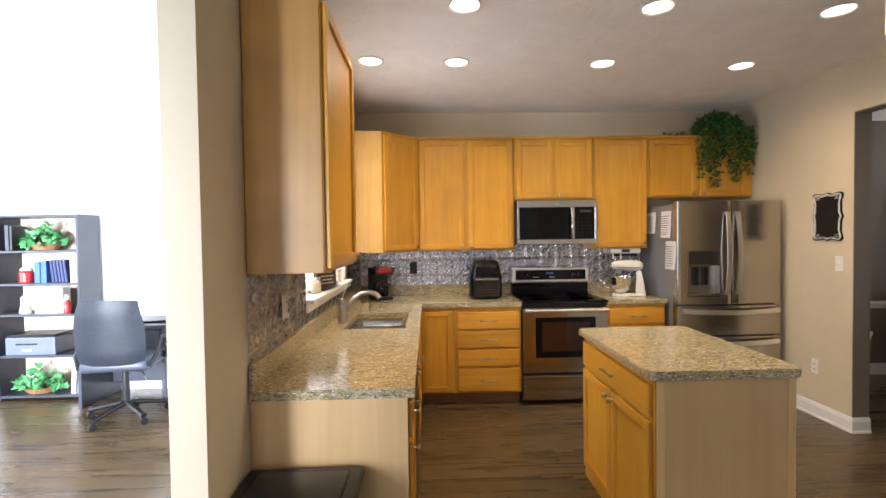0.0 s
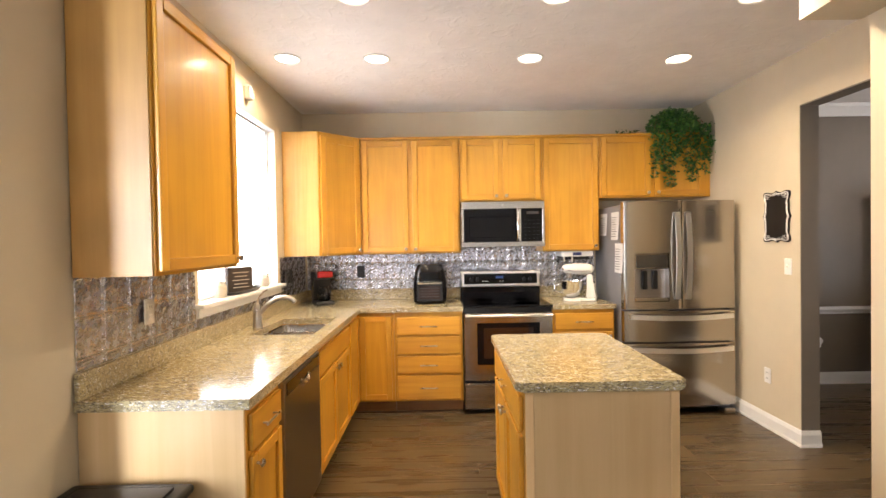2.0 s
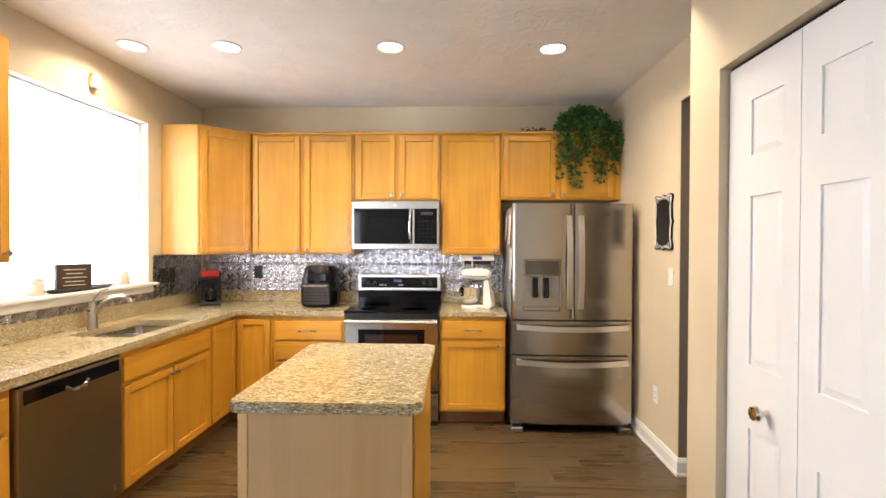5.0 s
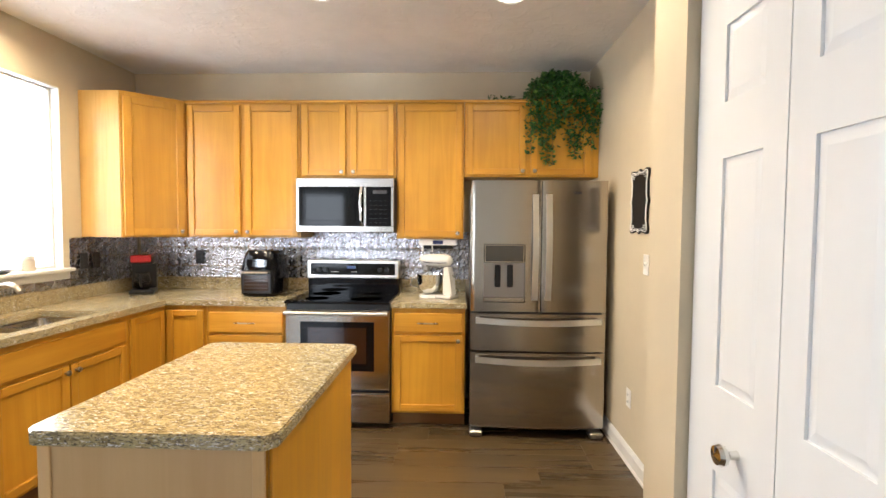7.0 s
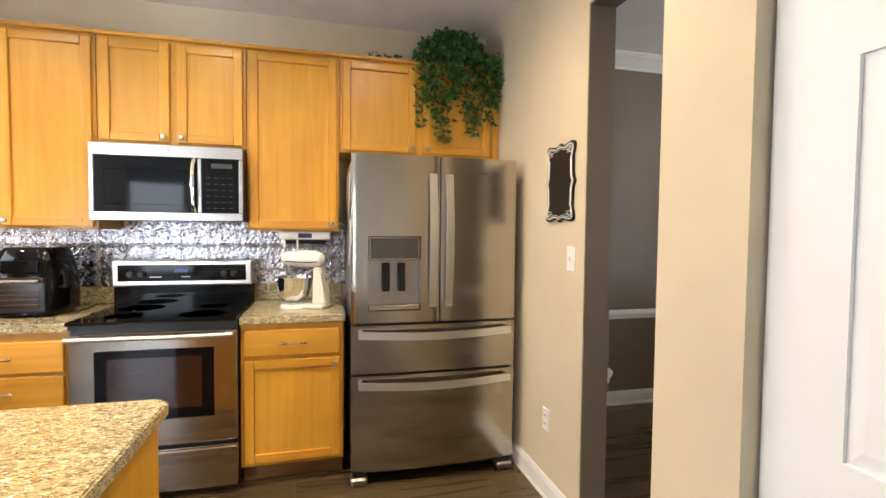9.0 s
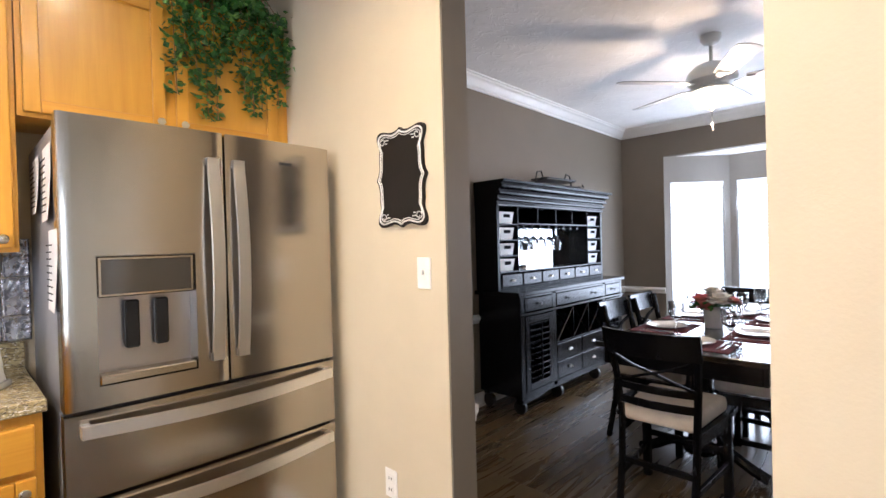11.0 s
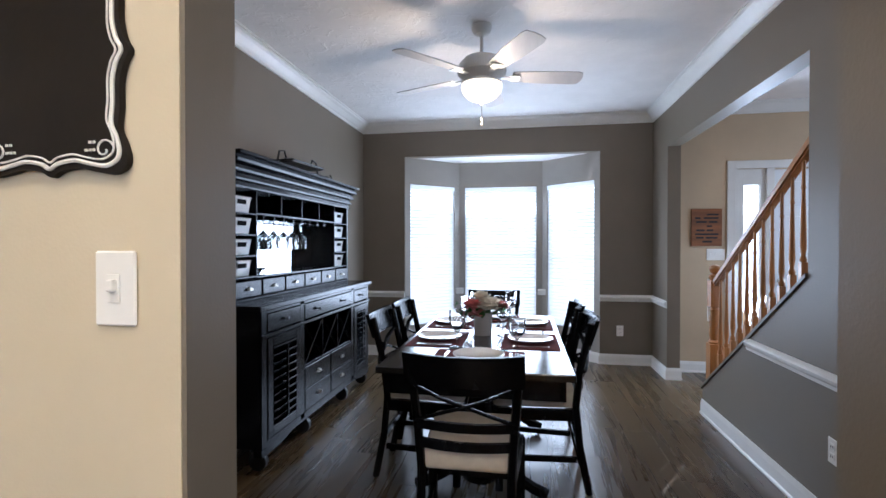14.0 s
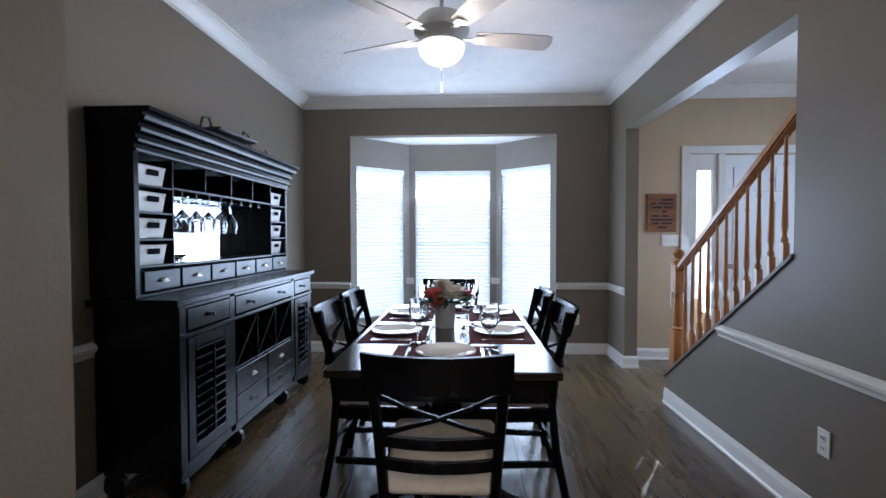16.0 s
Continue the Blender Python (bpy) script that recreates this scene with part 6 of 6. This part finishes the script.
# hanging stemware
wg = None
for i, x in enumerate((.10, .235, .37, .505, .64)):
    for r_ in range(2):
        px, py, pz = gx + XL + .0675 + .10 + x - .10, 4.72 - .10 - .075 * r_, 1.4785
        if wg is None:
            wg = thing("wine_glass", "clear wine glass hanging upside down in the hutch", "glass", (px, py, pz), 0, "hanging wine glasses")
            b = bmesh.new()
            turned(b, [(.0, .004), (.038, .002), (.038, -.001), (.006, -.008), (.005, -.065), (.022, -.085), (.044, -.118), (.047, -.150), (.038, -.200), (.0355, -.200), (.044, -.150), (.041, -.120), (.020, -.090), (0, -.077)], 12)
            part("glass_body", b, GLASS, wg, smooth=True)
        else:
            copy_thing(wg, pose(px, py, pz))
for i in range(3):
    t_ = thing("tumbler", "cut glass tumbler standing in the hutch", "glass", (gx + XL + .07 + .075 * i, 4.59 - .03 * (i % 2), 1.1185), 0, "tumblers")
    b = bmesh.new()
    turned(b, [(.022, 0), (.028, .04), (.035, .10), (.032, .10), (.025, .04), (0, .008)], 12)
    part("tumbler_body", b, GLASS, t_)
# tray rack on top
tr = thing("metal_tray_rack", "black metal serving tray rack on top of the hutch", "tray", (6.72, 4.60, 1.862), -4)
for z in (.02, .07):
    b = bmesh.new()
    o = .18 if z > .05 else .22
    rod(b, [(-o, -.07, z), (o, -.07, z), (o, .07, z), (-o, .07, z), (-o, -.07, z)], .006, 6)
    part("rim", b, BLACKP, tr)
    sub("plate", (-o, o, -.065, .065, z - .012, z - .006), BLACKP, tr)
for s in (-1, 1):
    b = bmesh.new()
    rod(b, [(s * .20, 0, .0), (s * .23, 0, .05), (s * .21, 0, .115), (s * .16, 0, .125), (s * .14, 0, .09), (s * .17, 0, .065)], .006, 6)
    rod(b, [(s * .24, -.06, .03), (s * .29, -.06, .01), (s * .31, -.06, .03), (s * .29, -.06, .045)], .005, 6)
    part("scroll_handle", b, BLACKP, tr, smooth=True)

tr.scale = (1.3, 1.3, 1.3)

# ---- ceiling fan ----
fn = thing("ceiling_fan", "white five blade ceiling fan with lit glass bowl", "ceiling fan", (6.27, 3.10, 0))
b = bmesh.new()
turned(b, [(.065, H - .001), (.065, H - .03), (.045, H - .06), (.018, H - .07), (.012, H - .075), (.012, 2.54)], 28)
part("canopy_and_rod", b, FANW, fn, smooth=True)
b = bmesh.new()
turned(b, [(.02, 2.56), (.05, 2.55), (.11, 2.525), (.148, 2.485), (.160, 2.445), (.158, 2.425), (.125, 2.395), (.10, 2.38)], 32)
part("motor_housing", b, FANW, fn, smooth=True)
b = bmesh.new()
turned(b, [(.10, 2.38), (.105, 2.375), (.130, 2.365), (.134, 2.355), (.12, 2.35)], 32)
part("light_fitter", b, FANW, fn, smooth=True)
b = bmesh.new()
turned(b, [(.118, 2.352), (.132, 2.34), (.125, 2.31), (.095, 2.275), (.06, 2.256), (.02, 2.25), (0, 2.249)], 32)
bw = part("glass_bowl", b, BOWL, fn, "glowing frosted glass bowl", True)
bw.visible_shadow = False
b = bmesh.new()
turned(b, [(.0, 2.252), (.022, 2.248), (.024, 2.240), (.010, 2.228), (0, 2.225)], 16)
part("finial", b, NICKEL, fn, smooth=True)
for dx, dz in ((.012, .13), (-.012, .09)):
    b = bmesh.new()
    rod(b, [(dx, 0, 2.235), (dx, 0, 2.235 - dz)], .0014, 5)
    turned(b, [(0, -.022), (.005, -.018), (.005, -.004), (0, 0)], 8, (dx, 0, 2.235 - dz))
    part("pull_chain", b, NICKEL, fn)
for k in range(5):
    a = 67 + 72 * k
    m = pose(0, 0, 2.412, 0, 0, a)
    b = bmesh.new()
    bx(b, .10, .22, -.018, .018, -.014, -.006, .003, m=m)
    bx(b, .19, .25, -.04, .04, -.012, -.006, .003, m=m)
    ir = part("blade_iron", b, FANW, fn)
    b = bmesh.new()
    out = [(.20, -.052), (.20, .052), (.40, .068), (.62, .072), (.652, .060), (.665, .02), (.665, -.02), (.652, -.060), (.62, -.072), (.40, -.068)]
    mm = m @ pose(0, 0, 0, -12, 0, 0)
    lo = [b.verts.new(mm @ Vector((x, y, -.003))) for x, y in out]
    hi = [b.verts.new(mm @ Vector((x, y, .003))) for x, y in out]
    b.faces.new(lo[::-1])
    b.faces.new(hi)
    for i in range(len(out)):
        b.faces.new((lo[i], lo[(i + 1) % 10], hi[(i + 1) % 10], hi[i]))
    part("blade", b, BLADE, fn, "pale fan blade")

# ---- staircase and hall ----
st = thing("staircase", "oak staircase rising behind a taupe knee wall", "stairs", (7.15, 1.33, 0))
for i in range(12):
    x1 = -.02 - i * .273
    z = .19 * (i + 1)
    sub("tread", (x1 - .273, x1 + .025, -.92, -.003, z - .028, z), OAKS, st, bev=.004)
    sub("riser", (x1 - .02, x1, -.92, -.003, z - .19, z - .029), TRIM, st, bev=0)
bs = thing("balustrade", "honey oak stair railing with turned balusters", "railing", (0, 1.39, 0))
b = bmesh.new()
prism(b, [(7.16, LIP(7.16) - .0), (7.16, LIP(7.16) + .022), (5.782, LIP(5.782) + .022), (5.782, LIP(5.782) + .001)], -.072, .072)
part("cap", b, TAUPEL, bs, "painted sloping cap")
b = bmesh.new()
x0_ = 7.085
for v in (0,):
    bx(b, x0_ - .045, x0_ + .045, -.045, .045, .27, .56, .003)
    turned(b, [(.040, .56), (.044, .575), (.030, .59), (.038, .62), (.036, .70), (.028, .80), (.034, .82), (.026, .84)], 18, (x0_, 0, 0))
    bx(b, x0_ - .040, x0_ + .040, -.040, .040, .84, 1.04, .003)
    turned(b, [(.028, 1.04), (.040, 1.06), (.040, 1.08), (.020, 1.09), (.036, 1.11), (.040, 1.135), (.030, 1.155), (0, 1.165)], 18, (x0_, 0, 0))
part("newel_post", b, OAKS, bs, "turned oak newel post", True)
RZ = lambda x: 1.03 + (7.05 - x) * .672
b = bmesh.new()
prism(b, [(7.06, RZ(7.06) - .03), (7.06, RZ(7.06) + .03), (5.782, RZ(5.782) + .03), (5.782, RZ(5.782) - .03)], -.028, .028)
bmesh.ops.bevel(b, geom=[e for e in b.edges], offset=.010, segments=2, affect="EDGES")
part("handrail", b, OAKS, bs, "rounded oak handrail", True)
n = 12
for i in range(n):
    x = 6.975 - i * .104
    z0, z1 = LIP(x) + .01, RZ(x) - .025
    L = z1 - z0
    b = bmesh.new()
    bx(b, x - .016, x + .016, -.016, .016, z0 - .012, z0 + L * .24, .001)
    turned(b, [(.015, z0 + L * .24), (.018, z0 + L * .26), (.010, z0 + L * .29), (.016, z0 + L * .36), (.013, z0 + L * .55), (.009, z0 + L * .78), (.012, z0 + L * .80), (.009, z0 + L * .82), (.009, z1)], 12, (x, 0, 0))
    part("baluster", b, OAKS, bs, "", True)
# white handrail end on the newel, front door and hall things
sub("bracket_board", (7.135, 7.15, -.03, .03, .72, 1.05), TRIM, bs, "white board on the newel post")
hd = thing("front_door", "white front door with narrow side window", "door", (8.40, .72, 0), 270)
for d in ((-.075, .0, -.018, .02, 0, 2.16), (.0, 1.50, -.018, .02, 2.082, 2.16), (.29, .36, -.01, .10, 0, 2.08), (0, .035, 0, .10, 0, 2.08)):
    sub("casing", d, TRIM, hd)
sub("sidelight_frame", (.035, .09, .02, .07, .0, 2.08), TRIM, hd)
sub("sidelight_frame", (.245, .29, .02, .07, .0, 2.08), TRIM, hd)
sub("sidelight_rail", (.09, .245, .02, .07, 1.92, 2.08), TRIM, hd)
sub("sidelight_rail", (.09, .245, .02, .07, .0, .28), TRIM, hd)
o = sub("pane", (.09, .245, .04, .046, .28, 1.92), GLASS, hd, bev=0)
o.visible_shadow = False
dz = sub("door_leaf", (.365, 1.28, .03, .075, .012, 2.07), DOORW, hd)
for xa, xb in ((.45, .79), (.86, 1.20)):
    for za, zb in ((.20, .85), (1.0, 1.60), (1.70, 1.95)):
        b = bmesh.new()
        bx(b, xa, xb, .020, .0298, za, zb, .008, 2)
        part("panel", b, DOORW, dz)
bm = bmesh.new()
turned(bm, [(.025, 0), (.012, .012), (.012, .035), (.028, .05), (.022, .07), (0, .075)], 16, m=Matrix.Translation((.43, .03, .95)) @ pose(0, 0, 0, 90))
part("knob", bm, NICKEL, dz, "satin nickel door knob", True)
block("backdrop", (14.0, 14.05, -7.0, 1.0, -.1, 3.3), DAYL, label="bright overexposed outdoors")
sn = thing("wall_sign", "brown wooden wall sign with dark lettering", "sign", (8.40, .99, 1.49), 270)
sub("board", (-.145, .145, -.022, -.001, -.19, .19), SIGNW, sn, bev=.003)
for z, xs in ((.13, ((.0, .11),)), (.095, ((-.11, -.06), (-.03, .11))), (.055, ((-.10, .0), (.02, .10))), (.012, ((.0, .05),)), (-.03, ((-.10, -.02), (.0, .06))), (-.07, ((-.11, .11),)), (-.105, ((-.10, -.03), (-.01, .10))), (-.145, ((-.04, .05),))):
    for a, c_ in xs:
        sub("lettering", (a, c_, -.0238, -.0222, z - .009, z + .009), INK, sn, bev=0)
tg = thing("switch_plate", "white triple light switch plate", "switch", (8.40, .90, 1.213), 270)
sub("cover", (-.085, .085, -.008, -.0005, -.058, .058), WHITEP, tg, bev=.003)
for x in (-.046, 0, .046):
    sub("toggle", (x - .005, x + .005, -.018, -.0082, -.006, .012), WHITEP, tg, bev=.001)

# ---- pressed tin tiles and floor planks ----
TS = .1524


def tin_tile(w, h):
    b = bmesh.new()
    nx, nz = max(4, round(w / .0055)), max(4, round(h / .0055))
    c = TS / 2

    def relief(x, z):
        e = min(w / 2 - abs(x), h / 2 - abs(z))
        bead = math.exp(-((e - .004) / .0028) ** 2) * .0075
        u, v = c - abs(x), c - abs(z)
        arc = math.exp(-((math.hypot(u, v) - .068) / .0045) ** 2) * .0045
        fan = math.exp(-((math.hypot(u, v) - .040) / .006) ** 2) * .0035 * (.5 + .5 * math.cos(8 * math.atan2(v, u)))
        r = math.hypot(x, z)
        boss = math.exp(-(r / .010) ** 2) * .006
        leaf = math.exp(-((r - .034) / .013) ** 2) * .0045 * max(0, math.cos(4 * math.atan2(z, x)))
        return -.0012 - (bead if e < .010 else .72 * max(arc, fan, boss, leaf))

    gr = [[b.verts.new((x, relief(x, z), z)) for x in [w * (i / nx - .5) for i in range(nx + 1)]] for z in [h * (j / nz - .5) for j in range(nz + 1)]]
    for j in range(nz):
        for i in range(nx):
            f = b.faces.new((gr[j][i], gr[j][i + 1], gr[j + 1][i + 1], gr[j + 1][i]))
            f.smooth = True
    bmesh.ops.recalc_face_normals(b, faces=b.faces)
    me = bpy.data.meshes.new("tin_tile")
    b.to_mesh(me)
    b.free()
    me.materials.append(TIN)
    return me


def tiled(name, at, rz, width, z0, z1, skip=()):
    s = new(name)
    s.matrix_world = pose(*at, 0, 0, rz)
    tagged(s, "pressed tin tile backsplash with embossed flowers", "backsplash", "", "structure")
    cache = {}
    nz = math.ceil((z1 - z0) / TS)
    for i in range(math.ceil(width / TS)):
        xa, xb = i * TS, min((i + 1) * TS, width)
        for j in range(nz):
            zb = z1 - j * TS
            za = max(z0, zb - TS)
            if xb - xa < .03 or zb - za < .02:
                continue
            cut = [q for q in skip if xb > q[0] + .01 and xa < q[1] - .01 and zb > q[2] + .01]
            top = zb
            if cut:
                top = min(zb, cut[0][2])
                if top - za < .02:
                    continue
            key = (round(xb - xa, 3), round(top - za, 3))
            if key not in cache:
                cache[key] = tin_tile(xb - xa - .0015, top - za - .0015)
            o = new("tin_tile", cache[key])
            o.parent = s
            o.location = ((xa + xb) / 2, 0, (za + top) / 2)
    return s


tiled("backsplash", (.02, 4.7185, 0), 0, 2.83, 1.016, 1.42)
tiled("backsplash", (.0015, 1.80, 0), 90, .838, 1.016, 1.364)
tiled("backsplash", (.0015, 2.64, 0), 90, 1.35, 1.016, 1.073)
tiled("backsplash", (.0015, 3.992, 0), 90, .705, 1.016, 1.364)

rnd = random.Random(11)
PW, PL = .178, 1.22
base_ = bmesh.new()
pieces = []
y = -2.85
row = 0
while y < 4.72:
    off = rnd.uniform(0, PL)
    x = -4.95 - off
    while x < 9.3:
        xa, xb = max(x, -4.95), min(x + PL, 9.3)
        if xb - xa > .05:
            pieces.append((xa, xb, y, min(y + PW, 4.80)))
        x += PL
    y += PW
pieces.sort(key=lambda p: max(0, abs((p[0] + p[1]) / 2 - 3.6) - 2.2) + max(0, abs((p[2] + p[3]) / 2 - 2.6) - 1.2))
fl = new("plank_floor")
tagged(fl, "grey brown wood plank flooring", "floor", "", "structure")


def plank_mesh(b, L, w, ox=0, oy=0):
    e = .0009
    lo = [b.verts.new((ox + sx * L / 2, oy + sy * w / 2, -.004)) for sx, sy in ((-1, -1), (1, -1), (1, 1), (-1, 1))]
    hi = [b.verts.new((ox + sx * (L / 2 - e), oy + sy * (w / 2 - e), 0)) for sx, sy in ((-1, -1), (1, -1), (1, 1), (-1, 1))]
    for k in range(4):
        b.faces.new((lo[k], lo[(k + 1) % 4], hi[(k + 1) % 4], hi[k]))
    b.faces.new(hi)


cache = {}
rest = bmesh.new()
for k, (xa, xb, ya, yb) in enumerate(pieces):
    L, w = xb - xa, yb - ya
    if k < 300:
        key = (round(L, 3), round(w, 3))
        if key not in cache:
            b = bmesh.new()
            plank_mesh(b, L - .0006, w - .0006)
            me = bpy.data.meshes.new("plank")
            b.to_mesh(me)
            b.free()
            me.materials.append(PLANK)
            cache[key] = me
        o = new("plank", cache[key])
        o.parent = fl
        o.location = ((xa + xb) / 2, (ya + yb) / 2, 0)
    else:
        plank_mesh(rest, L - .0006, w - .0006, (xa + xb) / 2, (ya + yb) / 2)
r_ = part("planks_beyond", rest, PLANK, fl, kind="stuff")
